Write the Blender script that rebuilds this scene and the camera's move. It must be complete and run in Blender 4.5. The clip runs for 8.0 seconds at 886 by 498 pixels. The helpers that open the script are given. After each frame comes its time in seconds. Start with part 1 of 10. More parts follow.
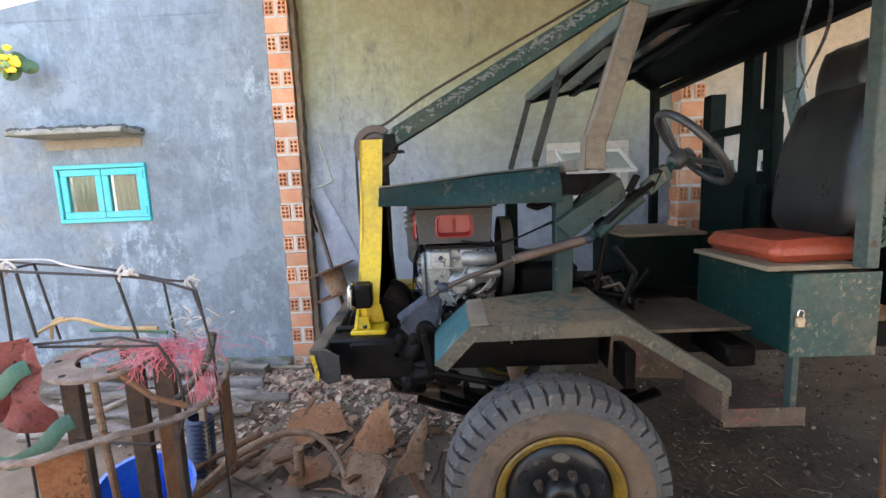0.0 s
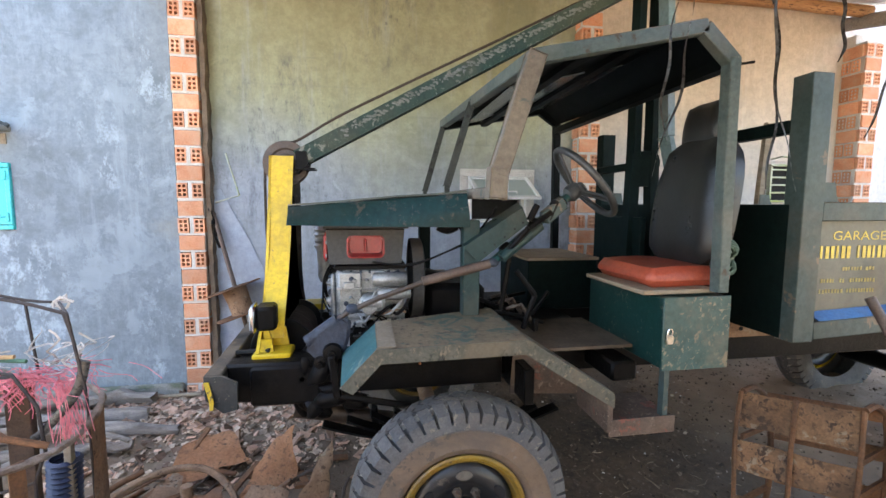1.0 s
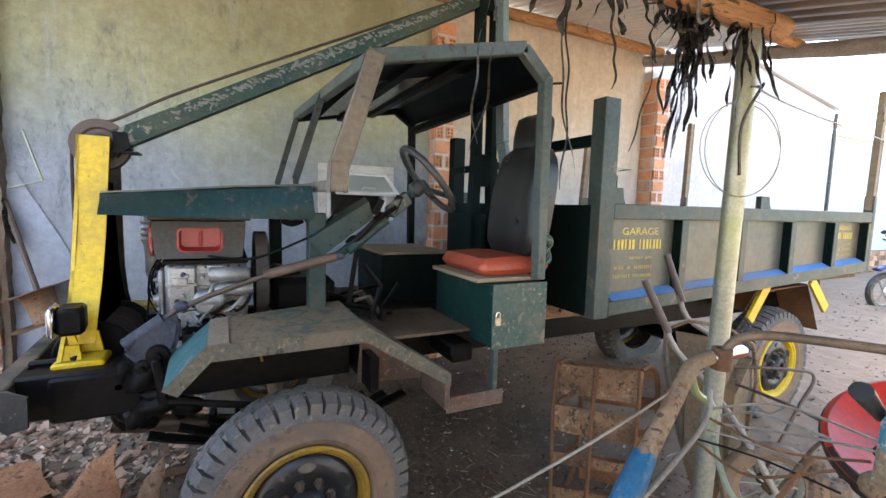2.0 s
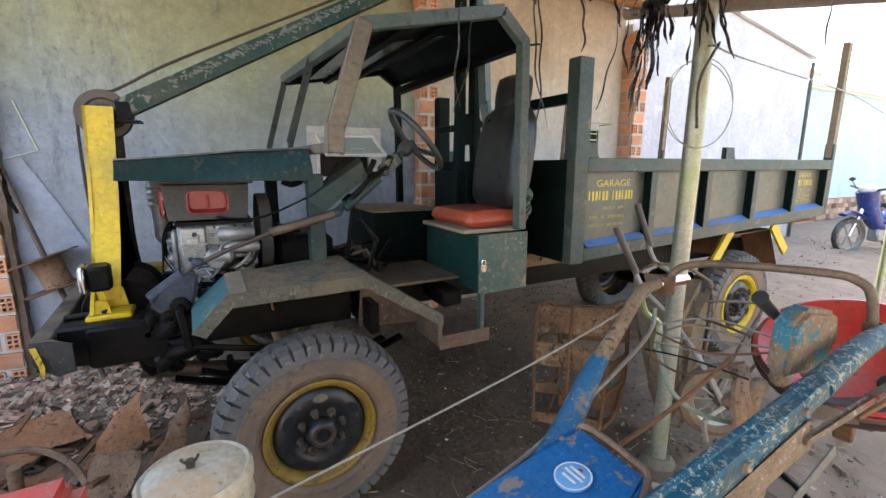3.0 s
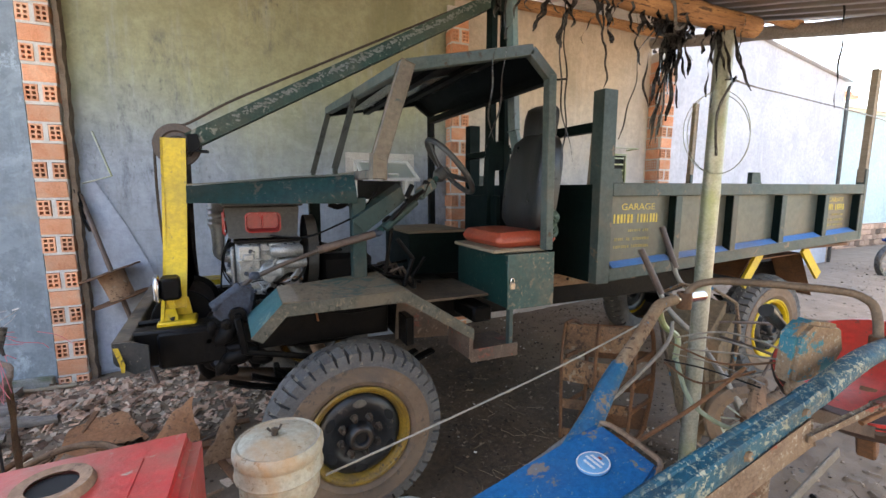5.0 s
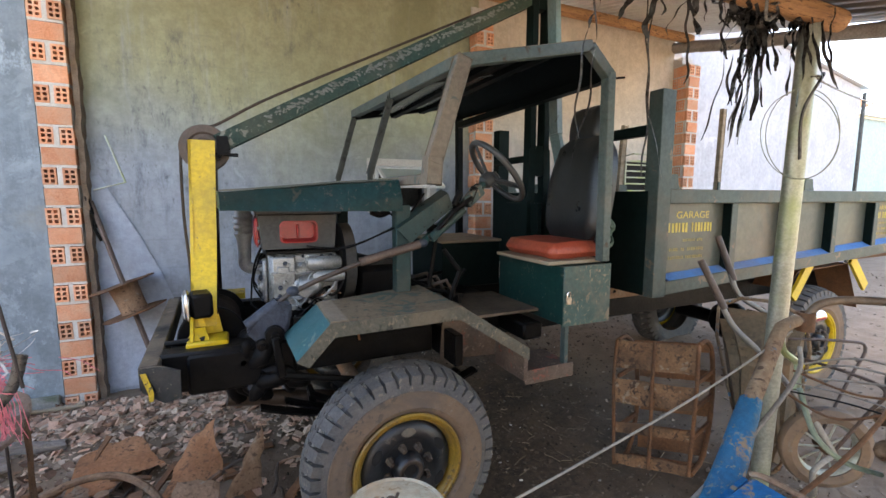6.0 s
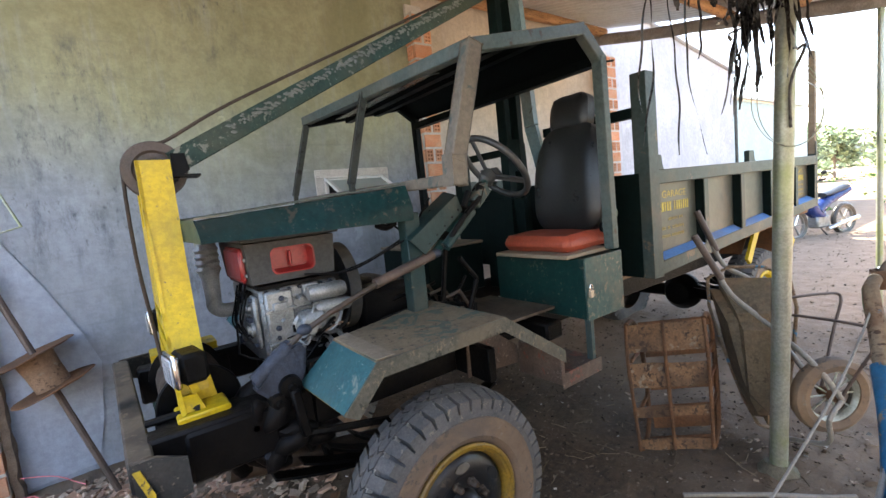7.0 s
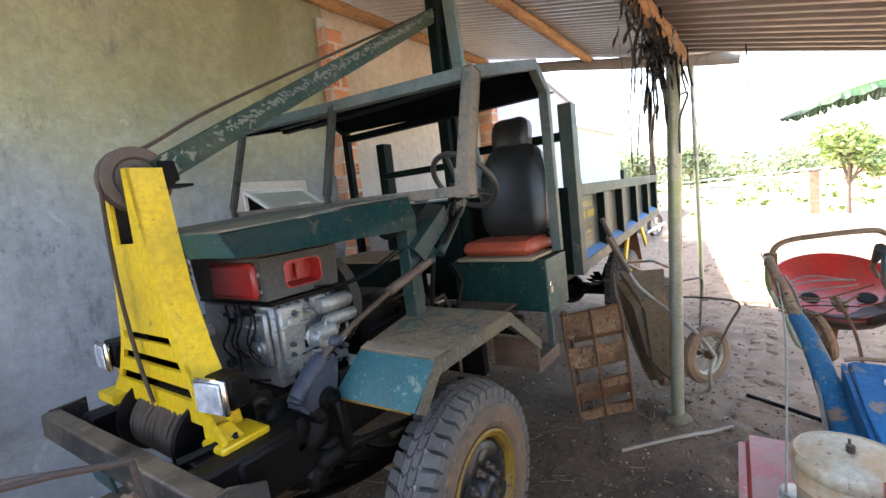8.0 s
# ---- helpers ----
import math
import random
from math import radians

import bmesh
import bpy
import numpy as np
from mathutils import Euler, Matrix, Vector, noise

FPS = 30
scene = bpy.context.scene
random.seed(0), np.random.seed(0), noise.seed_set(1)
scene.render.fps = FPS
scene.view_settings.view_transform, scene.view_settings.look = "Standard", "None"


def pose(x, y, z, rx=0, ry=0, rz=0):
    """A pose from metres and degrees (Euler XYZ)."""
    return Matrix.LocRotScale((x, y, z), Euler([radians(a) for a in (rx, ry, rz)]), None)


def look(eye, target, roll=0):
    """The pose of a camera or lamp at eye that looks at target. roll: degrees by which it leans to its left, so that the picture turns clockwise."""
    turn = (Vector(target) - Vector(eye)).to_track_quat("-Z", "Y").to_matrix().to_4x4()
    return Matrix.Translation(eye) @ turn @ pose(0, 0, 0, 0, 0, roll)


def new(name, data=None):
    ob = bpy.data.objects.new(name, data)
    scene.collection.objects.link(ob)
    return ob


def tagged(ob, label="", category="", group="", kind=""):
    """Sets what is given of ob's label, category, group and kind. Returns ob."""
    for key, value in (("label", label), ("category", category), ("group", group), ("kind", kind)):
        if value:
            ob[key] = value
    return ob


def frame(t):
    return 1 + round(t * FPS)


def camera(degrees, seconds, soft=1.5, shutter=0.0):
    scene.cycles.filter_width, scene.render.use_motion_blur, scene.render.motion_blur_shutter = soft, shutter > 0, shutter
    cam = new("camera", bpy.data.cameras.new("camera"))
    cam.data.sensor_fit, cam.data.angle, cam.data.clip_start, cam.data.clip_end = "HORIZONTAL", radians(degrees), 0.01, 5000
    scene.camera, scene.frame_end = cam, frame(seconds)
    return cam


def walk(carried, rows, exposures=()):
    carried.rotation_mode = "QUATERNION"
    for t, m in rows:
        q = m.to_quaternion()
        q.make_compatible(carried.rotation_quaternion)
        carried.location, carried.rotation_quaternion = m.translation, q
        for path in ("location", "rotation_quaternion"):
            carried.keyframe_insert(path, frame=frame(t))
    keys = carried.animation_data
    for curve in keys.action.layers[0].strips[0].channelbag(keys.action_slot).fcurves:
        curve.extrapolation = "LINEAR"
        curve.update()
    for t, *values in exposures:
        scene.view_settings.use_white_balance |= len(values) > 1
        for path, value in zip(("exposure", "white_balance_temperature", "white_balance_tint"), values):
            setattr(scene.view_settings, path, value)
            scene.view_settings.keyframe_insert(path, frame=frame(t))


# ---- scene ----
cam = camera(90.5, 8.0)
PATH = [
    (0, (0.06, -0.004, 1.538), (0.019, 1.978, 1.268), -2.3),
    (0.5, (0.036, -0.017, 1.542), (0.143, 1.963, 1.284), -1.1),
    (1, (0.083, -0.028, 1.554), (0.419, 1.933, 1.36), 0.2),
    (1.5, (0.127, -0.065, 1.542), (0.752, 1.827, 1.375), 1.1),
    (2, (0.168, -0.114, 1.539), (1.049, 1.671, 1.346), 1.6),
    (3.3, (0.047, -0.327, 1.53), (0.961, 1.406, 1.13), 0.0),
    (3.5, (0.032, -0.362, 1.541), (0.943, 1.371, 1.135), 0.0),
    (4, (0.005, -0.415, 1.564), (0.905, 1.333, 1.196), -0.5),
    (5.5, (-0.035, -0.343, 1.528), (0.762, 1.474, 1.283), 0.4),
    (6, (-0.156, -0.141, 1.53), (0.676, 1.662, 1.298), 0.1),
    (6.5, (-0.285, 0.074, 1.555), (0.645, 1.832, 1.343), -3.5),
    (7, (-0.415, 0.234, 1.537), (0.747, 1.846, 1.315), -6.0),
    (7.5, (-0.639, 0.411, 1.537), (0.798, 1.778, 1.28), -7.3),
    (8, (-0.892, 0.538, 1.578), (0.724, 1.694, 1.354), -6.5),
]
walk(cam, [(t, look(eye, target, roll)) for t, eye, target, roll in PATH], [(0, 3.32, 7300, 12), (0.6, 3.44, 7250, 12), (1.4, 3.53, 7250, 12), (2.2, 3.29, 7200, 12), (4, 3.07, 7500, 12), (6.5, 3.08, 7300, 12), (8, 3.16, 7200, 12)])

# ---- light ----
world = bpy.data.worlds.new("sky_world")
scene.world = world
world.use_nodes = True
wn = world.node_tree.nodes
sky = wn.new("ShaderNodeTexSky")
sky.sky_type, sky.sun_disc = "NISHITA", False
sky.sun_elevation, sky.sun_rotation = radians(52), radians(8)
sky.air_density, sky.dust_density = 1.0, 2.5
wn["Background"].inputs["Strength"].default_value = 0.15
world.node_tree.links.new(sky.outputs[0], wn["Background"].inputs["Color"])
sun_data = bpy.data.lights.new("sun", "SUN")
sun_data.energy, sun_data.angle, sun_data.color = 4.0, radians(0.6), (1.0, 0.95, 0.86)
sun = new("sun", sun_data)
sun.matrix_world = look((1.2, 8.0, 10.5), (0, 0, 0))


# ---- materials ----
def rgb(c):
    return (c[0], c[1], c[2], 1.0)


def surf(name, base, other=None, rough=0.7, metal=0.0, scale=5.0, detail=8.0, dirt=None, dirt_amount=0.45, dirt_scale=2.0,
         dust=None, dust_amount=0.6, chips=None, chip_amount=0.38, chip_scale=9.0, bump=0.15, bump_scale=55.0, stretch=(1, 1, 1),
         per_piece=0.0, spec=0.5, grain=0.34, flecks=None, fleck_amount=0.36, fleck_scale=45.0):
    """A painted, rusty, dusty or earthen surface: two tones, blotches, dust on top faces, chipped paint, fine relief."""
    m = bpy.data.materials.new(name)
    m.use_nodes = True
    nt = m.node_tree
    nodes, link = nt.nodes, nt.links.new
    bsdf = nodes["Principled BSDF"]
    coord = nodes.new("ShaderNodeTexCoord")
    mapping = nodes.new("ShaderNodeMapping")
    mapping.inputs["Scale"].default_value = stretch
    link(coord.outputs["Object"], mapping.inputs["Vector"])
    vec = mapping.outputs["Vector"]
    info = None
    if per_piece:
        info = nodes.new("ShaderNodeObjectInfo")
        shift = nodes.new("ShaderNodeVectorMath")
        shift.operation = "ADD"
        times = nodes.new("ShaderNodeMath")
        times.operation = "MULTIPLY"
        times.inputs[1].default_value = 37.0
        link(info.outputs["Random"], times.inputs[0])
        link(vec, shift.inputs[0])
        link(times.outputs[0], shift.inputs[1])
        vec = shift.outputs[0]

    def noise_node(sc, det=6.0, rough_=0.6, distort=0.0):
        n = nodes.new("ShaderNodeTexNoise")
        n.inputs["Scale"].default_value, n.inputs["Detail"].default_value = sc, det
        n.inputs["Roughness"].default_value, n.inputs["Distortion"].default_value = rough_, distort
        link(vec, n.inputs["Vector"])
        return n.outputs["Fac"]

    def step(src, lo, hi):
        r = nodes.new("ShaderNodeMapRange")
        r.inputs["From Min"].default_value, r.inputs["From Max"].default_value = lo, hi
        r.interpolation_type = "SMOOTHSTEP"
        link(src, r.inputs["Value"])
        return r.outputs["Result"]

    def mixed(fac, a, b, mode="MIX"):
        x = nodes.new("ShaderNodeMix")
        x.data_type, x.blend_type = "RGBA", mode
        if isinstance(fac, float):
            x.inputs[0].default_value = fac
        else:
            link(fac, x.inputs[0])
        for slot, v in ((6, a), (7, b)):
            if isinstance(v, tuple):
                x.inputs[slot].default_value = rgb(v)
            else:
                link(v, x.inputs[slot])
        return x.outputs[2]

    def scaled(src, k):
        x = nodes.new("ShaderNodeMath")
        x.operation = "MULTIPLY"
        x.inputs[1].default_value = k
        link(src, x.inputs[0])
        return x.outputs[0]

    if other is None:
        other = tuple(min(1.0, c * 1.45 + 0.01) for c in base)
    col = mixed(step(noise_node(scale, detail), 0.32, 0.68), base, other)
    fine = noise_node(scale * 13.0, 6.0, 0.75)
    col = mixed(grain, col, mixed(step(fine, 0.33, 0.67), tuple(c * 0.55 for c in base), tuple(min(1, c * 1.35) for c in other)))
    ro = None
    if chips is not None:
        f = step(noise_node(chip_scale, 10.0, 0.68, 0.4), 1.0 - chip_amount - 0.02, 1.0 - chip_amount + 0.03)
        col = mixed(f, col, chips)
    if flecks is not None:
        patch = step(noise_node(fleck_scale * 0.13, 4.0), 0.36, 0.58)
        x = nodes.new("ShaderNodeMath")
        x.operation = "MULTIPLY"
        link(patch, x.inputs[0])
        link(step(noise_node(fleck_scale, 6.0, 0.72, 0.3), 1.0 - fleck_amount - 0.02, 1.0 - fleck_amount + 0.02), x.inputs[1])
        col = mixed(x.outputs[0], col, flecks)
    if dirt is not None:
        f = scaled(step(noise_node(dirt_scale, 9.0, 0.65, 0.6), 0.42, 0.72), dirt_amount)
        col = mixed(f, col, dirt)
    if dust is not None:
        geo = nodes.new("ShaderNodeNewGeometry")
        sep = nodes.new("ShaderNodeSeparateXYZ")
        link(geo.outputs["Normal"], sep.inputs[0])
        f = step(sep.outputs["Z"], 0.25, 0.95)
        g = step(noise_node(dirt_scale * 2.2, 8.0, 0.62), 0.3, 0.62)
        x = nodes.new("ShaderNodeMath")
        x.operation = "MULTIPLY"
        link(f, x.inputs[0])
        link(g, x.inputs[1])
        col = mixed(scaled(x.outputs[0], dust_amount), col, dust)
    if per_piece:
        hsv = nodes.new("ShaderNodeHueSaturation")
        r = nodes.new("ShaderNodeMapRange")
        r.inputs["To Min"].default_value, r.inputs["To Max"].default_value = 1 - per_piece, 1 + per_piece
        link(info.outputs["Random"], r.inputs["Value"])
        link(r.outputs["Result"], hsv.inputs["Value"])
        link(col, hsv.inputs["Color"])
        col = hsv.outputs["Color"]
    link(col, bsdf.inputs["Base Color"])
    rr = nodes.new("ShaderNodeMapRange")
    rr.inputs["To Min"].default_value, rr.inputs["To Max"].default_value = max(0.03, rough - 0.14), min(1.0, rough + 0.14)
    link(noise_node(scale * 3.1, 5.0), rr.inputs["Value"])
    link(rr.outputs["Result"], bsdf.inputs["Roughness"])
    bsdf.inputs["Metallic"].default_value = metal
    bsdf.inputs["Specular IOR Level"].default_value = spec
    if bump:
        b = nodes.new("ShaderNodeBump")
        b.inputs["Strength"].default_value, b.inputs["Distance"].default_value = bump, 0.01
        link(noise_node(bump_scale, 6.0, 0.65), b.inputs["Height"])
        link(b.outputs["Normal"], bsdf.inputs["Normal"])
    return m


def plain(name, base, rough=0.5, metal=0.0, glass=0.0, alpha=1.0, glow=0.0):
    m = bpy.data.materials.new(name)
    m.use_nodes = True
    b = m.node_tree.nodes["Principled BSDF"]
    b.inputs["Base Color"].default_value = rgb(base)
    b.inputs["Roughness"].default_value, b.inputs["Metallic"].default_value = rough, metal
    b.inputs["Transmission Weight"].default_value, b.inputs["Alpha"].default_value = glass, alpha
    if glow:
        b.inputs["Emission Color"].default_value = rgb(base)
        b.inputs["Emission Strength"].default_value = glow
    return m


DUST = (0.23, 0.17, 0.115)
M = {}
M["green"] = surf("green_paint", (0.0040, 0.034, 0.034), (0.008, 0.053, 0.053), 0.36, scale=3.0, dirt=(0.040, 0.046, 0.037), dirt_amount=0.40,
                  dust=DUST, dust_amount=0.25, chips=(0.10, 0.09, 0.07), chip_amount=0.385, chip_scale=14.0, bump=0.08, spec=0.28, flecks=(0.12, 0.12, 0.10), fleck_amount=0.37)
M["green_grey"] = surf("faded_green_paint", (0.027, 0.050, 0.048), (0.050, 0.076, 0.073), 0.45, scale=3.0, dirt=(0.12, 0.09, 0.06), dirt_amount=0.5,
                       dust=DUST, dust_amount=0.5, chips=(0.14, 0.11, 0.08), chip_amount=0.39, chip_scale=12.0, bump=0.08, spec=0.28)
M["cab"] = surf("grey_green_cab_paint", (0.048, 0.076, 0.073), (0.084, 0.114, 0.110), 0.45, scale=4.0, dirt=(0.15, 0.12, 0.09), dirt_amount=0.5,
                dust=DUST, chips=(0.055, 0.04, 0.03), chip_amount=0.375, chip_scale=12.0, bump=0.06, spec=0.3)
M["cab_light"] = surf("pale_teal_brace_paint", (0.10, 0.17, 0.18), (0.15, 0.22, 0.23), 0.45, scale=4.0, dirt=(0.15, 0.13, 0.10), dirt_amount=0.5, chips=(0.06, 0.05, 0.04), chip_amount=0.37, bump=0.06)
M["boom_green"] = surf("flaking_boom_paint", (0.009, 0.026, 0.020), (0.022, 0.048, 0.037), 0.5, spec=0.2, scale=5.0, dirt=(0.075, 0.07, 0.045), dirt_amount=0.45, dirt_scale=4.0, chips=(0.17, 0.17, 0.14), chip_amount=0.40, chip_scale=16.0, bump=0.2, flecks=(0.26, 0.27, 0.24), fleck_amount=0.365, fleck_scale=60.0)
M["hood_dusty"] = surf("dusty_hood_top_paint", (0.030, 0.052, 0.047), (0.060, 0.076, 0.066), 0.5, scale=4.0, dirt=(0.19, 0.155, 0.11), dirt_amount=0.75, dirt_scale=2.4, chips=(0.13, 0.10, 0.07), chip_amount=0.38, chip_scale=12.0, bump=0.08, spec=0.3)
M["bumper"] = surf("scuffed_black_bumper_paint", (0.007, 0.009, 0.010), (0.020, 0.022, 0.022), 0.6, scale=5.0, dirt=(0.11, 0.09, 0.07), dirt_amount=0.6, dirt_scale=3.0, chips=(0.12, 0.09, 0.065), chip_amount=0.38, chip_scale=15.0, bump=0.15, spec=0.3, flecks=(0.16, 0.14, 0.11), fleck_amount=0.37, dust=DUST, dust_amount=0.45)
M["cab_dusty"] = surf("brown_dusty_pillar_paint", (0.100, 0.088, 0.070), (0.160, 0.140, 0.110), 0.6, scale=4.0, dirt=(0.09, 0.066, 0.046), dirt_amount=0.55, chips=(0.05, 0.075, 0.068), chip_amount=0.40, bump=0.08)
# near-black cab green: shade under the roof and on the far side is painted in
M["cab_shaded"] = surf("dark_green_cab_shade", (0.0015, 0.0026, 0.0028), (0.003, 0.005, 0.0052), 0.5, scale=3.0, bump=0.04, spec=0.08)
M["teal"] = surf("teal_paint", (0.008, 0.068, 0.080), (0.016, 0.102, 0.115), 0.5, scale=6.0, dirt=(0.13, 0.14, 0.11), dirt_amount=0.22, chips=(0.15, 0.19, 0.165), chip_amount=0.40, chip_scale=11.0, bump=0.10, flecks=(0.22, 0.27, 0.24), fleck_amount=0.36, fleck_scale=60.0)
M["blue_stripe"] = surf("blue_stripe_paint", (0.045, 0.150, 0.36), (0.070, 0.20, 0.43), 0.55, dirt=(0.19, 0.15, 0.12), dirt_amount=0.6, bump=0.04)
M["post_green"] = surf("dull_teal_post_paint", (0.007, 0.026, 0.027), (0.017, 0.042, 0.042), 0.5, scale=4.0, dirt=(0.07, 0.065, 0.05), dirt_amount=0.6, dirt_scale=3.0, chips=(0.13, 0.10, 0.07), chip_amount=0.38, chip_scale=12.0, bump=0.08, spec=0.25)
# dark green of headboard and mast; on ribs and far posts it paints shade
M["bed_dark"] = surf("dark_green_also_for_shade", (0.002, 0.007, 0.0065), (0.004, 0.012, 0.011), 0.6, scale=2.0, dirt=(0.010, 0.012, 0.010), bump=0.05, spec=0.10)
M["bed_panel"] = surf("faded_bed_panel", (0.045, 0.060, 0.050), (0.085, 0.092, 0.074), 0.36, scale=1.6, dirt=(0.19, 0.125, 0.075), dirt_amount=0.7, dirt_scale=1.3, chips=(0.13, 0.10, 0.07), chip_amount=0.36, bump=0.05)
M["fender_top"] = surf("worn_fender_top", (0.120, 0.088, 0.054), (0.205, 0.152, 0.092), 0.7, scale=5.0, chips=(0.046, 0.078, 0.062), chip_amount=0.45, chip_scale=7.0, dirt=(0.12, 0.078, 0.045), dirt_amount=0.55, dirt_scale=5.0, bump=0.14, flecks=(0.045, 0.030, 0.020), fleck_amount=0.42, fleck_scale=38.0)
M["yellow"] = surf("yellow_paint", (0.52, 0.345, 0.004), (0.61, 0.42, 0.007), 0.45, scale=3.5, dirt=(0.30, 0.22, 0.025), dirt_amount=0.55, dirt_scale=3.0, chips=(0.16, 0.12, 0.04), chip_amount=0.355, chip_scale=14.0, bump=0.06, flecks=(0.20, 0.15, 0.05), fleck_amount=0.36, fleck_scale=50.0)
M["stripe_yellow"] = surf("scuffed_yellow_stripe", (0.40, 0.27, 0.006), (0.50, 0.34, 0.010), 0.5, scale=6.0, dirt=(0.10, 0.075, 0.03), dirt_amount=0.6, dirt_scale=8.0, chips=(0.02, 0.02, 0.02), chip_amount=0.40, chip_scale=20.0, bump=0.08)
M["rim_yellow"] = surf("dirty_yellow_rim_paint", (0.19, 0.108, 0.012), (0.27, 0.160, 0.018), 0.5, scale=7.0, dirt=(0.12, 0.075, 0.04), dirt_amount=0.75, dirt_scale=6.0, bump=0.08, flecks=(0.07, 0.045, 0.025), fleck_amount=0.42, fleck_scale=60.0)
M["black"] = surf("oily_black_steel", (0.0012, 0.0012, 0.0014), (0.004, 0.004, 0.0045), 0.45, scale=9.0, dirt=(0.012, 0.010, 0.008), dirt_amount=0.45, dirt_scale=7.0, dust=(0.030, 0.024, 0.018), dust_amount=0.35, bump=0.25, spec=0.10)
M["black_blue"] = surf("blue_black_cast_steel", (0.012, 0.017, 0.026), (0.045, 0.057, 0.082), 0.5, spec=0.25, scale=7.0, dirt=(0.009, 0.009, 0.010), dirt_amount=0.65, dirt_scale=9.0, bump=0.35)
M["rust"] = surf("rusty_steel", (0.10, 0.045, 0.02), (0.19, 0.085, 0.035), 0.85, scale=7.0, dirt=(0.05, 0.032, 0.022), dirt_amount=0.6, dirt_scale=5.0, bump=0.3, per_piece=0.15)
M["rust_light"] = surf("brown_dusty_rust", (0.18, 0.105, 0.062), (0.27, 0.17, 0.105), 0.85, scale=7.0, dirt=(0.10, 0.055, 0.03), dirt_amount=0.7, dirt_scale=6.0, chips=(0.24, 0.19, 0.14), chip_amount=0.40, chip_scale=14.0, bump=0.35, flecks=(0.07, 0.04, 0.024), fleck_amount=0.43, fleck_scale=50.0)
M["rust_orange"] = surf("orange_rusted_sheet", (0.27, 0.105, 0.04), (0.36, 0.17, 0.08), 0.9, scale=5.0, dirt=(0.10, 0.055, 0.03), dirt_amount=0.6, dirt_scale=4.0, bump=0.2, flecks=(0.10, 0.050, 0.028), fleck_amount=0.43, fleck_scale=40.0)
M["pulley"] = surf("worn_pulley_steel", (0.055, 0.042, 0.035), (0.085, 0.068, 0.058), 0.6, metal=0.3, scale=9.0, dirt=(0.11, 0.055, 0.03), dirt_amount=0.5, dirt_scale=9.0, bump=0.15)
M["cable"] = surf("brown_steel_cable", (0.028, 0.019, 0.013), (0.05, 0.034, 0.024), 0.8, bump=0.4, bump_scale=200.0)
M["tyre_side"] = surf("dusty_brown_tyre_sidewall", (0.150, 0.098, 0.062), (0.21, 0.140, 0.090), 0.9, scale=4.0, dirt=(0.085, 0.072, 0.062), dirt_amount=0.8, dirt_scale=3.0, chips=(0.20, 0.16, 0.125), chip_amount=0.38, chip_scale=7.0, bump=0.12, grain=0.15, flecks=(0.075, 0.060, 0.048), fleck_amount=0.42, fleck_scale=22.0)
M["tyre"] = surf("grey_worn_tread_rubber", (0.058, 0.060, 0.063), (0.112, 0.108, 0.104), 0.85, scale=9.0, dirt=(0.13, 0.105, 0.08), dirt_amount=0.5, dirt_scale=5.0, bump=0.25, flecks=(0.19, 0.165, 0.13), fleck_amount=0.39, fleck_scale=40.0)
M["alu"] = surf("cast_aluminium", (0.18, 0.19, 0.19), (0.34, 0.35, 0.345), 0.42, metal=0.5, scale=11.0, dirt=(0.022, 0.020, 0.017), dirt_amount=0.75, dirt_scale=4.0, bump=0.25, flecks=(0.03, 0.028, 0.025), fleck_amount=0.36, fleck_scale=55.0)
M["grey_plastic"] = surf("dark_grey_shroud", (0.032, 0.034, 0.033), (0.056, 0.056, 0.054), 0.6, scale=5.0, dirt=(0.085, 0.07, 0.052), dirt_amount=0.45, dust=DUST, dust_amount=0.4, spec=0.25, bump=0.08)
M["red_lens"] = surf("red_recess_paint", (0.20, 0.009, 0.010), (0.29, 0.018, 0.017), 0.35, scale=6.0, dirt=(0.22, 0.03, 0.025), dirt_amount=0.5, bump=0.03)
M["seat_black"] = surf("black_vinyl", (0.010, 0.0115, 0.012), (0.020, 0.022, 0.022), 0.32, scale=5.0, dirt=(0.040, 0.037, 0.032), dirt_amount=0.35, dirt_scale=4.0, bump=0.14, bump_scale=150.0, spec=0.5)
M["seat_red"] = surf("worn_red_vinyl", (0.29, 0.046, 0.024), (0.36, 0.074, 0.038), 0.5, scale=4.0, dirt=(0.22, 0.05, 0.03), dirt_amount=0.6, bump=0.08)
M["wood"] = surf("weathered_plank", (0.22, 0.17, 0.115), (0.30, 0.24, 0.17), 0.8, scale=5.0, stretch=(1, 1, 6), dirt=(0.10, 0.075, 0.05), dirt_amount=0.5, bump=0.25)
M["wood_orange"] = surf("peeled_orange_log", (0.38, 0.185, 0.075), (0.47, 0.26, 0.12), 0.8, scale=6.0, stretch=(0.5, 4, 4), dirt=(0.16, 0.075, 0.035), dirt_amount=0.75, dirt_scale=4.0, chips=(0.09, 0.045, 0.025), chip_amount=0.43, chip_scale=26.0, bump=0.5, bump_scale=22.0)
M["wood_grey"] = surf("grey_weathered_log", (0.21, 0.185, 0.165), (0.34, 0.31, 0.285), 0.9, scale=6.0, dirt=(0.12, 0.10, 0.085), dirt_amount=0.6, dirt_scale=4.0, bump=0.6, bump_scale=30.0)
M["steering"] = surf("worn_steering_rim", (0.028, 0.03, 0.03), (0.05, 0.052, 0.05), 0.4, scale=8.0, bump=0.03)
M["galv"] = surf("galvanised_steel", (0.29, 0.30, 0.255), (0.39, 0.40, 0.34), 0.42, metal=0.5, scale=6.0, dirt=(0.24, 0.30, 0.09), dirt_amount=0.9, dirt_scale=2.2, bump=0.08)
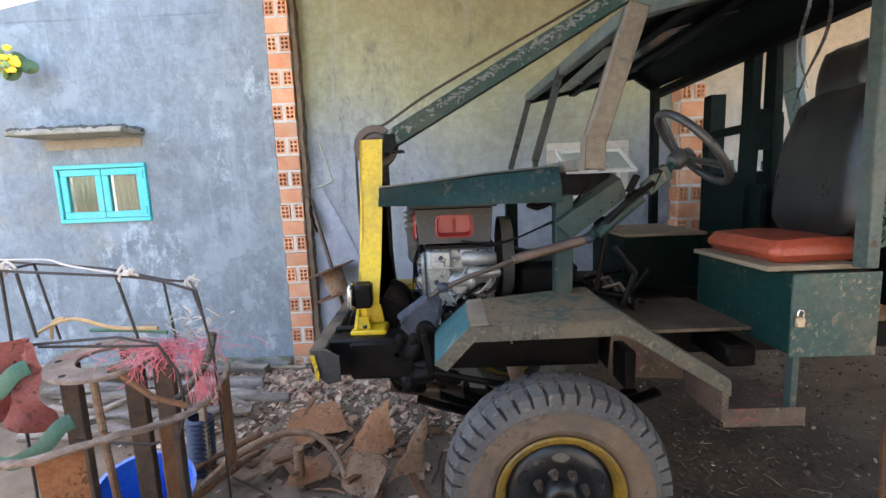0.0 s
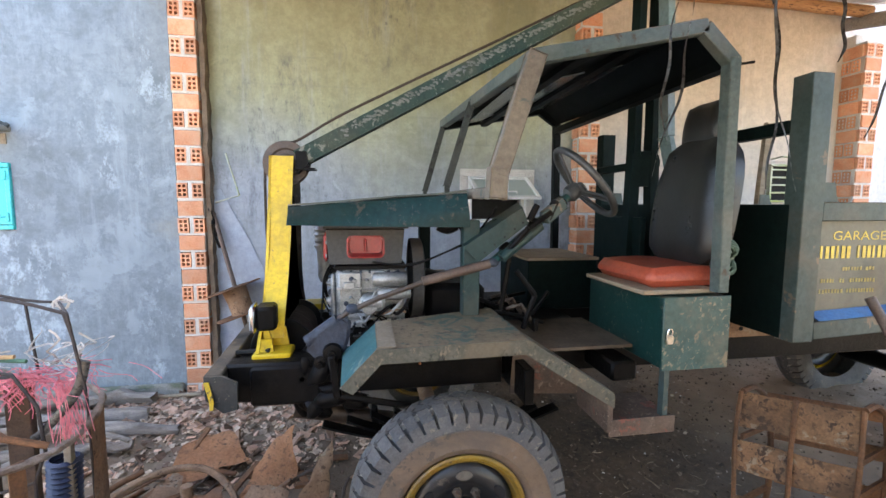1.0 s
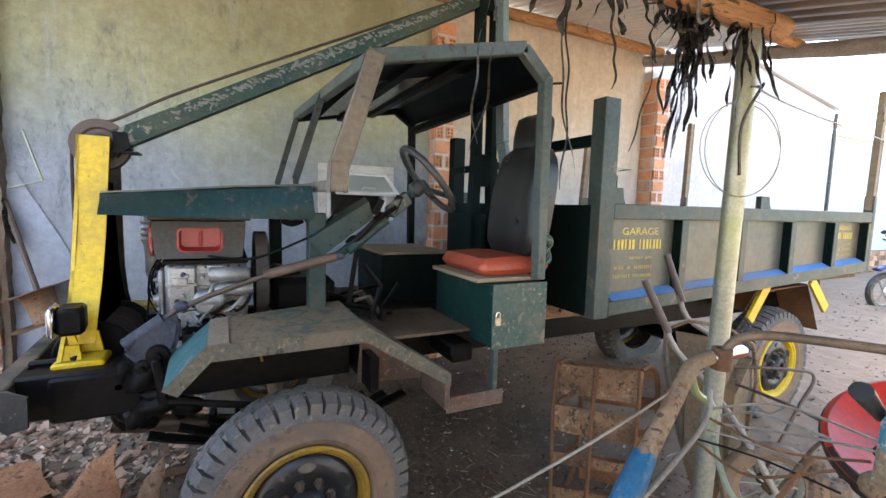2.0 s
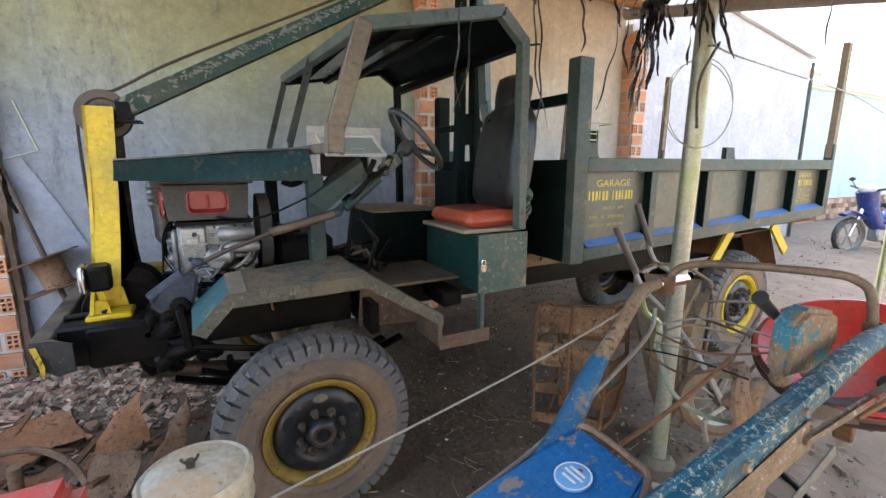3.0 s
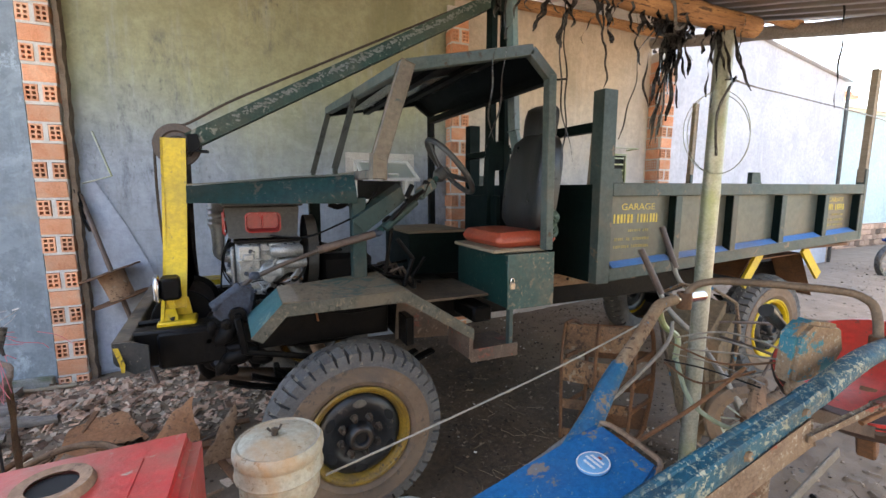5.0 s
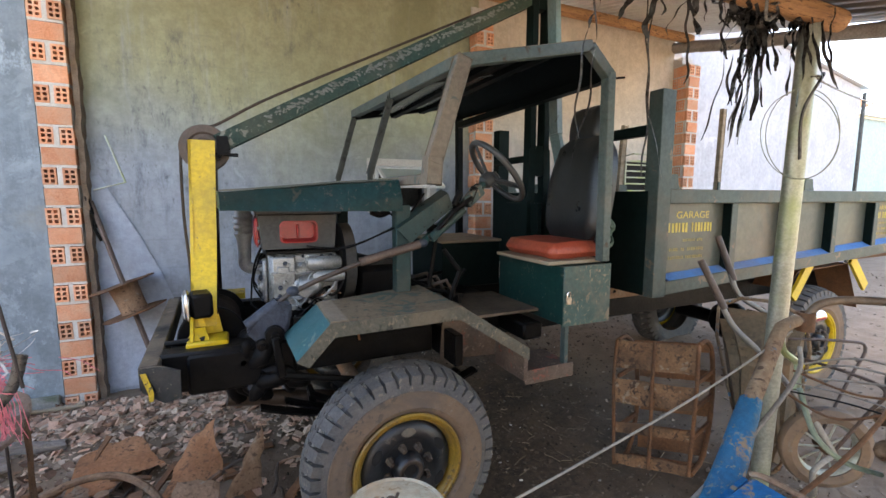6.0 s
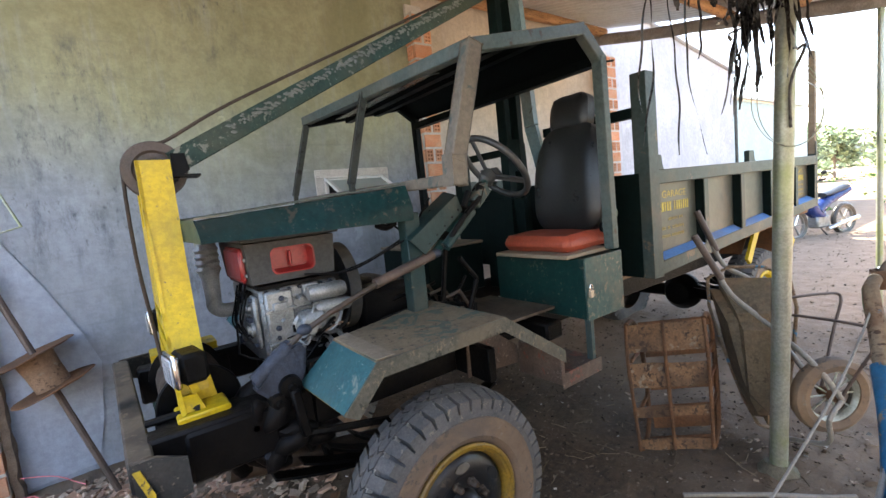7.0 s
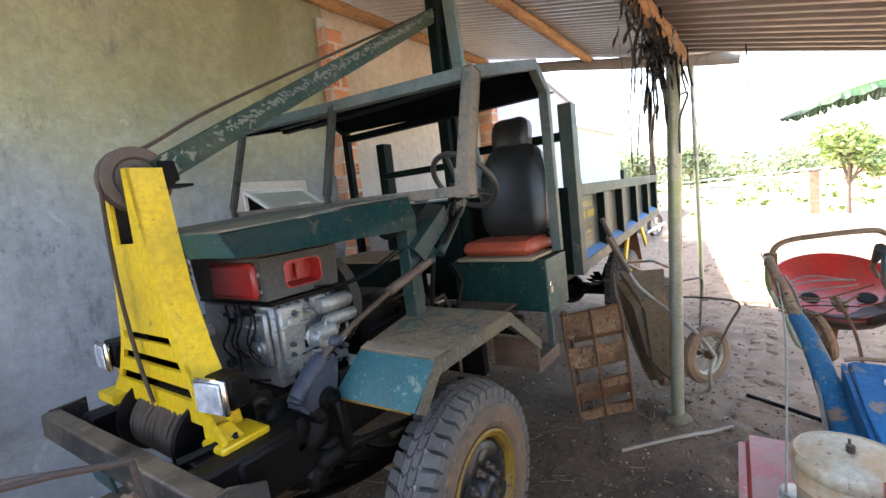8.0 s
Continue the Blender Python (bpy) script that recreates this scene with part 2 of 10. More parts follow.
M["wire_grey"] = surf("dull_grey_cable", (0.20, 0.185, 0.16), (0.28, 0.26, 0.23), 0.6, metal=0.2, scale=9.0, dirt=(0.13, 0.10, 0.07), bump=0.1)
M["roof_patch"] = surf("glossy_roof_panel", (0.05, 0.065, 0.072), (0.08, 0.097, 0.105), 0.22, scale=3.0, bump=0.02, spec=0.8)
M["chrome"] = plain("chromed_steel", (0.62, 0.61, 0.59), 0.22, 1.0)
M["brass"] = surf("padlock_body", (0.46, 0.36, 0.24), (0.55, 0.45, 0.33), 0.4, metal=0.5, bump=0.05)
M["white_paint"] = surf("dirty_white_paint", (0.66, 0.66, 0.63), (0.76, 0.76, 0.73), 0.45, scale=8.0, dirt=(0.36, 0.33, 0.27), dirt_amount=0.35, bump=0.05)
M["strip"] = surf("black_rubber_strip", (0.012, 0.012, 0.013), (0.06, 0.057, 0.052), 0.28, scale=20.0, bump=0.1)
M["glass"] = plain("window_glass", (0.85, 0.9, 0.88), 0.05, 0.0, 1.0)
# near-black on flat plates: shade inside holes and openings, put into colour
M["dark"] = plain("black_for_hole_shade", (0.006, 0.006, 0.006), 0.9)
M["yellow_letters"] = surf("yellow_letter_paint", (0.56, 0.42, 0.06), (0.62, 0.48, 0.09), 0.6, dirt=(0.25, 0.2, 0.1), dirt_amount=0.5, dirt_scale=9.0, bump=0.0)
M["yellow_bars"] = surf("faded_yellow_letter_paint", (0.33, 0.27, 0.09), (0.40, 0.33, 0.12), 0.6, dirt=(0.2, 0.17, 0.1), dirt_amount=0.5, dirt_scale=9.0, bump=0.0)


# ---- building helpers ----
def V(*a):
    return Vector(a if len(a) == 3 else a[0])


def finish(bm, name, mat, sharp=38):
    bmesh.ops.recalc_face_normals(bm, faces=bm.faces)
    lim = radians(sharp)
    for f in bm.faces:
        f.smooth = True
    for e in bm.edges:
        if len(e.link_faces) != 2 or e.calc_face_angle(0) > lim:
            e.smooth = False
    me = bpy.data.meshes.new(name)
    bm.to_mesh(me)
    bm.free()
    if mat is not None:
        me.materials.append(mat)
    return me


def thing(name, at, label, category, group="", kind=""):
    ob = new(name)
    ob.empty_display_size = 0.1
    ob.location = at
    return tagged(ob, label, category, group, kind)


def part(name, bm, mat, parent, label=""):
    """One mesh, built in world coordinates, under a thing or a part."""
    ob = new(name, finish(bm, name, mat))
    ob.parent = parent
    if parent.type == "EMPTY":
        ob.matrix_parent_inverse = Matrix.Translation(parent.location).inverted()
    else:
        ob.matrix_parent_inverse = Matrix.Translation(parent.location).inverted() if parent.parent is None else Matrix.Identity(4)
    return tagged(ob, label)


def single(name, bm, mat, label, category, group="", kind=""):
    """A thing of one mesh, its origin at its base."""
    lo = Vector([min(v.co[i] for v in bm.verts) for i in range(3)])
    hi = Vector([max(v.co[i] for v in bm.verts) for i in range(3)])
    base = Vector(((lo.x + hi.x) / 2, (lo.y + hi.y) / 2, lo.z))
    bmesh.ops.translate(bm, verts=bm.verts, vec=-base)
    ob = new(name, finish(bm, name, mat))
    ob.location = base
    return tagged(ob, label, category, group, kind)


def structure(name, bm, mat, label, category):
    ob = new(name, finish(bm, name, mat))
    return tagged(ob, label, category, "", "structure")


def nb():
    return bmesh.new()


def box(bm, x0, x1, y0, y1, z0, z1, bevel=0.0, m=None):
    vs = bmesh.ops.create_cube(bm, size=1.0)["verts"]
    for v in vs:
        v.co = Vector(((x0 + x1) / 2 + v.co.x * (x1 - x0), (y0 + y1) / 2 + v.co.y * (y1 - y0), (z0 + z1) / 2 + v.co.z * (z1 - z0)))
    if m is not None:
        for v in vs:
            v.co = m @ v.co
    if bevel:
        es = list({e for v in vs for e in v.link_edges})
        bmesh.ops.bevel(bm, geom=es, offset=bevel, segments=1, affect="EDGES")
    return bm


def frame_of(d, up=(0, 0, 1)):
    d = Vector(d).normalized()
    u = Vector(up)
    if abs(d.dot(u.normalized())) > 0.97:
        u = Vector((0, 1, 0))
    s = d.cross(u).normalized()
    return d, s, s.cross(d).normalized()


def bar(bm, p, q, w, h, up=(0, 0, 1), bevel=0.0):
    """A rectangular bar from p to q; w across, h along up."""
    p, q = Vector(p), Vector(q)
    d, s, u = frame_of(q - p, up)
    m = Matrix((s, d, u)).transposed().to_4x4()
    m.translation = (p + q) / 2
    l = (q - p).length
    return box(bm, -w / 2, w / 2, -l / 2, l / 2, -h / 2, h / 2, bevel, m)


def smooth_path(pts, n=6):
    """Points on a curve through pts."""
    pts = [Vector(p) for p in pts]
    out = []
    for i in range(len(pts) - 1):
        p0, p1, p2, p3 = pts[max(i - 1, 0)], pts[i], pts[i + 1], pts[min(i + 2, len(pts) - 1)]
        for k in range(n):
            t = k / n
            out.append(0.5 * ((2 * p1) + (p2 - p0) * t + (2 * p0 - 5 * p1 + 4 * p2 - p3) * t * t + (3 * p1 - p0 - 3 * p2 + p3) * t ** 3))
    return out + [pts[-1]]


def tube(bm, pts, r, n=8, curve=0, flat=1.0, cap=True):
    """A round (or flattened) tube along pts; r a number or one for each point."""
    pts = smooth_path(pts, curve) if curve else [Vector(p) for p in pts]
    rs = [r(i / (len(pts) - 1)) for i in range(len(pts))] if callable(r) else [r] * len(pts)
    up = None
    rings = []
    for i, p in enumerate(pts):
        d = (pts[min(i + 1, len(pts) - 1)] - pts[max(i - 1, 0)]).normalized()
        if up is None:
            _, s, up = frame_of(d)
        s = d.cross(up).normalized()
        up = s.cross(d).normalized()
        rings.append([bm.verts.new(p + s * math.cos(2 * math.pi * k / n) * rs[i] + up * math.sin(2 * math.pi * k / n) * rs[i] * flat) for k in range(n)])
    for a, b in zip(rings, rings[1:]):
        for k in range(n):
            bm.faces.new((a[k], a[(k + 1) % n], b[(k + 1) % n], b[k]))
    if cap:
        bm.faces.new(rings[0][::-1])
        bm.faces.new(rings[-1])
    return bm


def lathe(bm, profile, centre, axis, n=32, closed=False):
    """Turns (radius, distance along the axis) about the axis."""
    d, s, u = frame_of(axis, (0, 0, 1))
    c = Vector(centre)
    rings = []
    for r, h in profile:
        if r < 1e-6:
            rings.append([bm.verts.new(c + d * h)])
        else:
            rings.append([bm.verts.new(c + d * h + (s * math.cos(2 * math.pi * k / n) + u * math.sin(2 * math.pi * k / n)) * r) for k in range(n)])
    if closed:
        rings.append(rings[0])
    for a, b in zip(rings, rings[1:]):
        for k in range(n):
            j = (k + 1) % n
            if len(a) == 1 and len(b) == 1:
                continue
            if len(a) == 1:
                bm.faces.new((a[0], b[j], b[k]))
            elif len(b) == 1:
                bm.faces.new((a[k], a[j], b[0]))
            else:
                bm.faces.new((a[k], a[j], b[j], b[k]))
    return bm


def plate(bm, pts, thick):
    """A flat polygon given a thickness vector."""
    t = Vector(thick)
    a = [bm.verts.new(Vector(p)) for p in pts]
    b = [bm.verts.new(Vector(p) + t) for p in pts]
    bm.faces.new(a)
    bm.faces.new(b[::-1])
    n = len(a)
    for i in range(n):
        bm.faces.new((a[i], a[(i + 1) % n], b[(i + 1) % n], b[i]))
    return bm


def sheet(bm, a, b, c, d, thick):
    return plate(bm, (a, b, c, d), thick)


# ---- setting ----
def wall_plaster(name, low, high, split, blotch, streak_amount, pale=0.37, mould=0.0, courses=0.0, wash=0.0):
    """Bare cement plaster: trowel blotches, run-down streaks, a second tone above a ragged line."""
    m = surf(name, low, tuple(c * 1.22 for c in low), 0.88, scale=1.6, dirt=blotch, dirt_amount=0.62, dirt_scale=1.5, chips=tuple(min(0.7, c * 1.36) for c in low), chip_amount=pale, chip_scale=3.0, grain=0.24, bump=0.26, bump_scale=48.0)
    nt = m.node_tree
    nodes, link = nt.nodes, nt.links.new
    bsdf = nodes["Principled BSDF"]
    col = bsdf.inputs["Base Color"].links[0].from_socket
    coord = nodes.new("ShaderNodeTexCoord")
    sep = nodes.new("ShaderNodeSeparateXYZ")
    link(coord.outputs["Object"], sep.inputs[0])
    n = nodes.new("ShaderNodeTexNoise")
    n.inputs["Scale"].default_value, n.inputs["Detail"].default_value = 1.3, 8.0
    link(coord.outputs["Object"], n.inputs["Vector"])
    add = nodes.new("ShaderNodeMath")
    add.operation = "MULTIPLY_ADD"
    add.inputs[1].default_value = 1.3
    link(n.outputs["Fac"], add.inputs[0])
    link(sep.outputs["Z"], add.inputs[2])
    r = nodes.new("ShaderNodeMapRange")
    r.interpolation_type = "SMOOTHSTEP"
    r.inputs["From Min"].default_value, r.inputs["From Max"].default_value = split + 0.15, split + 1.35
    link(add.outputs[0], r.inputs["Value"])
    x = nodes.new("ShaderNodeMix")
    x.data_type = "RGBA"
    link(r.outputs["Result"], x.inputs[0])
    link(col, x.inputs[6])
    tone = nodes.new("ShaderNodeMix")
    tone.data_type, tone.blend_type = "RGBA", "MULTIPLY"
    tone.inputs[0].default_value = 1.0
    link(col, tone.inputs[6])
    tone.inputs[7].default_value = rgb(high)
    link(tone.outputs[2], x.inputs[7])
    mp = nodes.new("ShaderNodeMapping")
    mp.inputs["Scale"].default_value = (7.0, 7.0, 0.8)
    link(coord.outputs["Object"], mp.inputs["Vector"])
    s = nodes.new("ShaderNodeTexNoise")
    s.inputs["Scale"].default_value, s.inputs["Detail"].default_value, s.inputs["Roughness"].default_value = 1.6, 9.0, 0.7
    link(mp.outputs[0], s.inputs["Vector"])
    sr = nodes.new("ShaderNodeMapRange")
    sr.interpolation_type = "SMOOTHSTEP"
    sr.inputs["From Min"].default_value, sr.inputs["From Max"].default_value = 0.5, 0.78
    sr.inputs["To Max"].default_value = streak_amount
    link(s.outputs["Fac"], sr.inputs["Value"])
    y = nodes.new("ShaderNodeMix")
    y.data_type = "RGBA"
    link(sr.outputs["Result"], y.inputs[0])
    link(x.outputs[2], y.inputs[6])
    y.inputs[7].default_value = rgb(tuple(min(1, c * 1.55) for c in low))
    out = y.outputs[2]

    def layer(src, fac, colour):
        z = nodes.new("ShaderNodeMix")
        z.data_type = "RGBA"
        link(fac, z.inputs[0])
        link(src, z.inputs[6])
        z.inputs[7].default_value = rgb(colour)
        return z.outputs[2]

    def ramp(src, lo, hi, most):
        q = nodes.new("ShaderNodeMapRange")
        q.interpolation_type = "SMOOTHSTEP"
        q.inputs["From Min"].default_value, q.inputs["From Max"].default_value, q.inputs["To Max"].default_value = lo, hi, most
        link(src, q.inputs["Value"])
        return q.outputs["Result"]

    def grime(scale, stretch, rough_):
        p = nodes.new("ShaderNodeMapping")
        p.inputs["Scale"].default_value = stretch
        link(coord.outputs["Object"], p.inputs["Vector"])
        q = nodes.new("ShaderNodeTexNoise")
        q.inputs["Scale"].default_value, q.inputs["Detail"].default_value, q.inputs["Roughness"].default_value = scale, 10.0, rough_
        link(p.outputs[0], q.inputs["Vector"])
        return q.outputs["Fac"]

    def both_of(a, b):
        q = nodes.new("ShaderNodeMath")
        q.operation = "MULTIPLY"
        link(a, q.inputs[0])
        link(b, q.inputs[1])
        return q.outputs[0]

    if mould:
        # black mould in specks and short runs, in large irregular fields
        field = ramp(grime(0.9, (1, 1, 1.4), 0.6), 0.44, 0.66, 1.0)
        out = layer(out, both_of(field, ramp(grime(5.0, (2.2, 2.2, 0.7), 0.78), 0.46, 0.70, mould)), tuple(c * 0.36 for c in low))
        out = layer(out, both_of(field, ramp(grime(26.0, (1.3, 1.3, 0.6), 0.7), 0.55, 0.72, mould)), tuple(c * 0.25 for c in low))
        out = layer(out, ramp(grime(2.0, (1, 1, 1), 0.72), 0.60, 0.74, mould * 0.5), tuple(c * 0.55 for c in low))
    if wash:
        # thin limewash scumbled on in ragged dabs, rubbed through to darker cement
        out = layer(out, ramp(grime(2.6, (1, 1, 0.9), 0.74), 0.53, 0.66, wash * 0.6), tuple(c * 0.60 for c in low))
        dabs = ramp(grime(1.3, (1, 1, 0.8), 0.6), 0.42, 0.60, 1.0)
        out = layer(out, both_of(dabs, ramp(grime(6.0, (1.3, 1.3, 0.8), 0.80), 0.50, 0.60, wash)), tuple(min(0.8, c * 2.1) for c in low))
        out = layer(out, ramp(grime(2.2, (3.2, 3.2, 0.5), 0.72), 0.56, 0.72, wash * 0.5), tuple(min(0.8, c * 1.9) for c in low))
        out = layer(out, ramp(grime(1.0, (1, 1, 1.6), 0.65), 0.56, 0.72, wash * 0.6), (low[0] * 1.5, low[1] * 1.15, low[2] * 0.72))
    if courses:
        # block courses showing through the thin plaster
        turn = nodes.new("ShaderNodeCombineXYZ")
        link(sep.outputs["X"], turn.inputs[0])
        link(sep.outputs["Z"], turn.inputs[1])
        br = nodes.new("ShaderNodeTexBrick")
        br.inputs["Scale"].default_value, br.inputs["Brick Width"].default_value, br.inputs["Row Height"].default_value = 1.0, 0.42, 0.205
        br.inputs["Mortar Size"].default_value, br.inputs["Mortar Smooth"].default_value = 0.012, 1.0
        link(turn.outputs[0], br.inputs["Vector"])
        out = layer(out, both_of(ramp(br.outputs["Fac"], 0.0, 1.0, courses), ramp(grime(1.1, (1, 1, 1), 0.5), 0.42, 0.6, 1.0)), tuple(c * 0.45 for c in low))
    link(out, bsdf.inputs["Base Color"])
    return m


M["wall_blue"] = wall_plaster("blue_grey_cement_plaster", (0.165, 0.202, 0.234), (1.0, 1.0, 1.0), 3.5, (0.090, 0.112, 0.128), 0.8, 0.45, 0.40, 0.06, 0.8)
# mould and streaks are stains; the ochre above paints warm light off the roof
M["wall_back"] = wall_plaster("stained_plaster_warm_light_top", (0.245, 0.278, 0.326), (1.15, 1.05, 0.585), 1.95, (0.150, 0.170, 0.165), 0.40, 0.37, 0.75, 0.13)
M["wall_wash"] = wall_plaster("pale_limewash", (0.285, 0.325, 0.392), (1.0, 1.0, 1.0), 5.0, (0.20, 0.225, 0.26), 0.5, 0.37, 0.3)
# paler cream: daylight from the open end is put into the plaster colour
M["wall_daylight"] = wall_plaster("plaster_paled_for_daylight", (0.46, 0.43, 0.40), (1.0, 0.93, 0.80), 1.9, (0.36, 0.34, 0.32), 0.35, 0.37, 0.25)
M["wall_white"] = wall_plaster("whitewashed_render", (0.40, 0.405, 0.43), (1.0, 1.0, 1.0), 5.0, (0.33, 0.33, 0.36), 0.4)
M["wall_cyan"] = surf("pale_cyan_sheet_paint", (0.34, 0.46, 0.49), (0.40, 0.52, 0.55), 0.6, scale=1.2, dirt=(0.30, 0.40, 0.43), bump=0.05)
M["mortar"] = surf("cement_mortar", (0.46, 0.44, 0.41), (0.58, 0.56, 0.53), 0.95, scale=12.0, bump=0.5, bump_scale=70.0)
M["brick"] = surf("hollow_clay_brick", (0.55, 0.215, 0.105), (0.64, 0.32, 0.19), 0.9, scale=9.0, dirt=(0.58, 0.42, 0.30), dirt_amount=0.6, dirt_scale=7.0, bump=0.35, bump_scale=60.0, per_piece=0.22)
M["zinc"] = surf("corrugated_zinc_sheet", (0.60, 0.61, 0.62), (0.72, 0.73, 0.74), 0.36, metal=0.6, scale=1.5, dirt=(0.36, 0.31, 0.27), grain=0.12, dirt_amount=0.35, dirt_scale=1.2, bump=0.04)
M["zinc_brown"] = surf("stained_brown_zinc_sheet", (0.30, 0.265, 0.235), (0.42, 0.38, 0.345), 0.5, metal=0.35, scale=2.5, stretch=(1, 0.4, 1), dirt=(0.15, 0.105, 0.075), grain=0.12, dirt_amount=0.6, dirt_scale=2.0, bump=0.05)
M["footing_moss"] = surf("mossy_dark_footing", (0.10, 0.088, 0.062), (0.16, 0.142, 0.105), 0.95, scale=8.0, dirt=(0.055, 0.075, 0.025), dirt_amount=0.85, dirt_scale=6.0, bump=0.6)
M["concrete"] = surf("mossy_concrete", (0.24, 0.23, 0.20), (0.32, 0.31, 0.28), 0.9, scale=8.0, dirt=(0.07, 0.095, 0.04), dirt_amount=0.8, dirt_scale=6.0, bump=0.5)
M["edge_brown"] = surf("rough_brown_mortar", (0.115, 0.080, 0.055), (0.20, 0.15, 0.11), 0.95, scale=10.0, dirt=(0.05, 0.038, 0.028), dirt_amount=0.7, dirt_scale=8.0, bump=0.7)
M["wall_bounce"] = wall_plaster("bounce_wall_plaster", (0.27, 0.265, 0.25), (1.0, 1.0, 1.0), 5.0, (0.18, 0.175, 0.16), 0.3)
M["window_blue"] = surf("turquoise_window_paint", (0.02, 0.43, 0.46), (0.035, 0.51, 0.53), 0.45, scale=5.0, dirt=(0.15, 0.42, 0.42), dirt_amount=0.4, bump=0.05)


def rise(x, y):
    """Height of the earth."""
    a = min(max((y - 1.7) / 1.6, 0), 1)
    b = min(max((x - 1.6) / 3.0, 0), 1)
    z = 0.075 + 0.085 * a * a * (3 - 2 * a) + 0.10 * b * b * (3 - 2 * b)
    near = 1.0 if abs(x) < 9 and abs(y) < 8 else 0.3
    if abs(x) < 9 and abs(y) < 8:
        worn = min(max((x - 0.9) / 0.8, 0), 1) * min(max((1.7 - y) / 0.6, 0), 1)
        z += worn * (0.024 * abs(noise.noise((x * 5.0, y * 8.0, 2.0))) + 0.018 * abs(noise.noise((x * 13.0, y * 15.0, 6.0))))
        z += 0.006 * noise.noise((x * 19, y * 19, 1.0))
    z += near * (0.020 * noise.noise((x * 1.1, y * 1.1, 0.3)) + 0.010 * noise.noise((x * 4.3, y * 4.3, 4.0)) + 0.010 * noise.noise((x * 9, y * 9, 9.0)))
    return z


def earth_material():
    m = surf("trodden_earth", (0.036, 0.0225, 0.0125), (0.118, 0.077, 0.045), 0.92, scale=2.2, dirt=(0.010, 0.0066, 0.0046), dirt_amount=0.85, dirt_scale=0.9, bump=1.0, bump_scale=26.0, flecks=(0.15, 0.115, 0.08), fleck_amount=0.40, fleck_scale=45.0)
    nt = m.node_tree
    nodes, link = nt.nodes, nt.links.new
    bsdf = nodes["Principled BSDF"]
    col = bsdf.inputs["Base Color"].links[0].from_socket
    coord = nodes.new("ShaderNodeTexCoord")
    sep = nodes.new("ShaderNodeSeparateXYZ")
    link(coord.outputs["Object"], sep.inputs[0])
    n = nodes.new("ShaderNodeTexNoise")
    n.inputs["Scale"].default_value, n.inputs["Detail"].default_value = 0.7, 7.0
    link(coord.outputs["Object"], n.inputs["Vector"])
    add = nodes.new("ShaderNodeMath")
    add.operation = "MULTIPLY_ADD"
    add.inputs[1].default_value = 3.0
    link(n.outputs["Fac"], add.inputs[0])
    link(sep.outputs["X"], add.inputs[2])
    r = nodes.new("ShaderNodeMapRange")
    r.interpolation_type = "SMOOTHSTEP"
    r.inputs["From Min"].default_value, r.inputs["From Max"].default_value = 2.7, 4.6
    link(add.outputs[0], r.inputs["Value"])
    # paler floor to the left: its openness to the sky, put into the colour
    sky_open = nodes.new("ShaderNodeMapRange")
    sky_open.interpolation_type = "SMOOTHSTEP"
    sky_open.inputs["From Min"].default_value, sky_open.inputs["From Max"].default_value = 2.3, 0.6
    sky_open.inputs["To Max"].default_value = 0.62
    link(add.outputs[0], sky_open.inputs["Value"])
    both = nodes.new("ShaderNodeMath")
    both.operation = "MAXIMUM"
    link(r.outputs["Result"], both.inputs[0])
    link(sky_open.outputs["Result"], both.inputs[1])
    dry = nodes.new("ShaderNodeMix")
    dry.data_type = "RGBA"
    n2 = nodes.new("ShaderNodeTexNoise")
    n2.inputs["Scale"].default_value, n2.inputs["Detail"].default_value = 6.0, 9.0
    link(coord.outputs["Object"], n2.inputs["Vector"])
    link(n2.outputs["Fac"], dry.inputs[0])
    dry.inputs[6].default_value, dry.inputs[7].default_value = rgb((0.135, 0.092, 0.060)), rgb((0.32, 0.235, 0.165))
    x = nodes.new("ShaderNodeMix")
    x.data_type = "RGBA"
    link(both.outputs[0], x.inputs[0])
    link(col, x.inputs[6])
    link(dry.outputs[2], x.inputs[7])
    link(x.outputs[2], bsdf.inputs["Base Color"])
    return m


def spread(lo, hi, fine, far, step_out=1.35):
    out = list(np.arange(lo, hi + 1e-6, fine))
    d = fine
    while out[-1] < far:
        d *= step_out
        out.append(out[-1] + d)
    d = fine
    while out[0] > -far:
        d *= step_out
        out.insert(0, out[0] - d)
    return out


EARTH = earth_material()


def make_ground():
    xs, ys = spread(-3.0, 5.6, 0.03, 1500), spread(-1.4, 3.6, 0.03, 1500)
    verts = [(x, y, rise(x, y)) for y in ys for x in xs]
    nx = len(xs)
    faces = [(j * nx + i, j * nx + i + 1, (j + 1) * nx + i + 1, (j + 1) * nx + i) for j in range(len(ys) - 1) for i in range(nx - 1)]
    me = bpy.data.meshes.new("ground")
    me.from_pydata(verts, [], faces)
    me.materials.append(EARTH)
    for p in me.polygons:
        p.use_smooth = True
    tagged(new("ground", me), "trodden brown earth floor running out into a dry yard", "ground", "", "structure")


make_ground()


def wall_with_hole(name, x0, x1, y0, y1, z0, z1, hole, mat, label):
    bm = nb()
    hx0, hx1, hz0, hz1 = hole
    box(bm, x0, hx0, y0, y1, z0, z1)
    box(bm, hx1, x1, y0, y1, z0, z1)
    box(bm, hx0, hx1, y0, y1, z0, hz0)
    box(bm, hx0, hx1, y0, y1, hz1, z1)
    return structure(name, bm, mat, label, "wall")


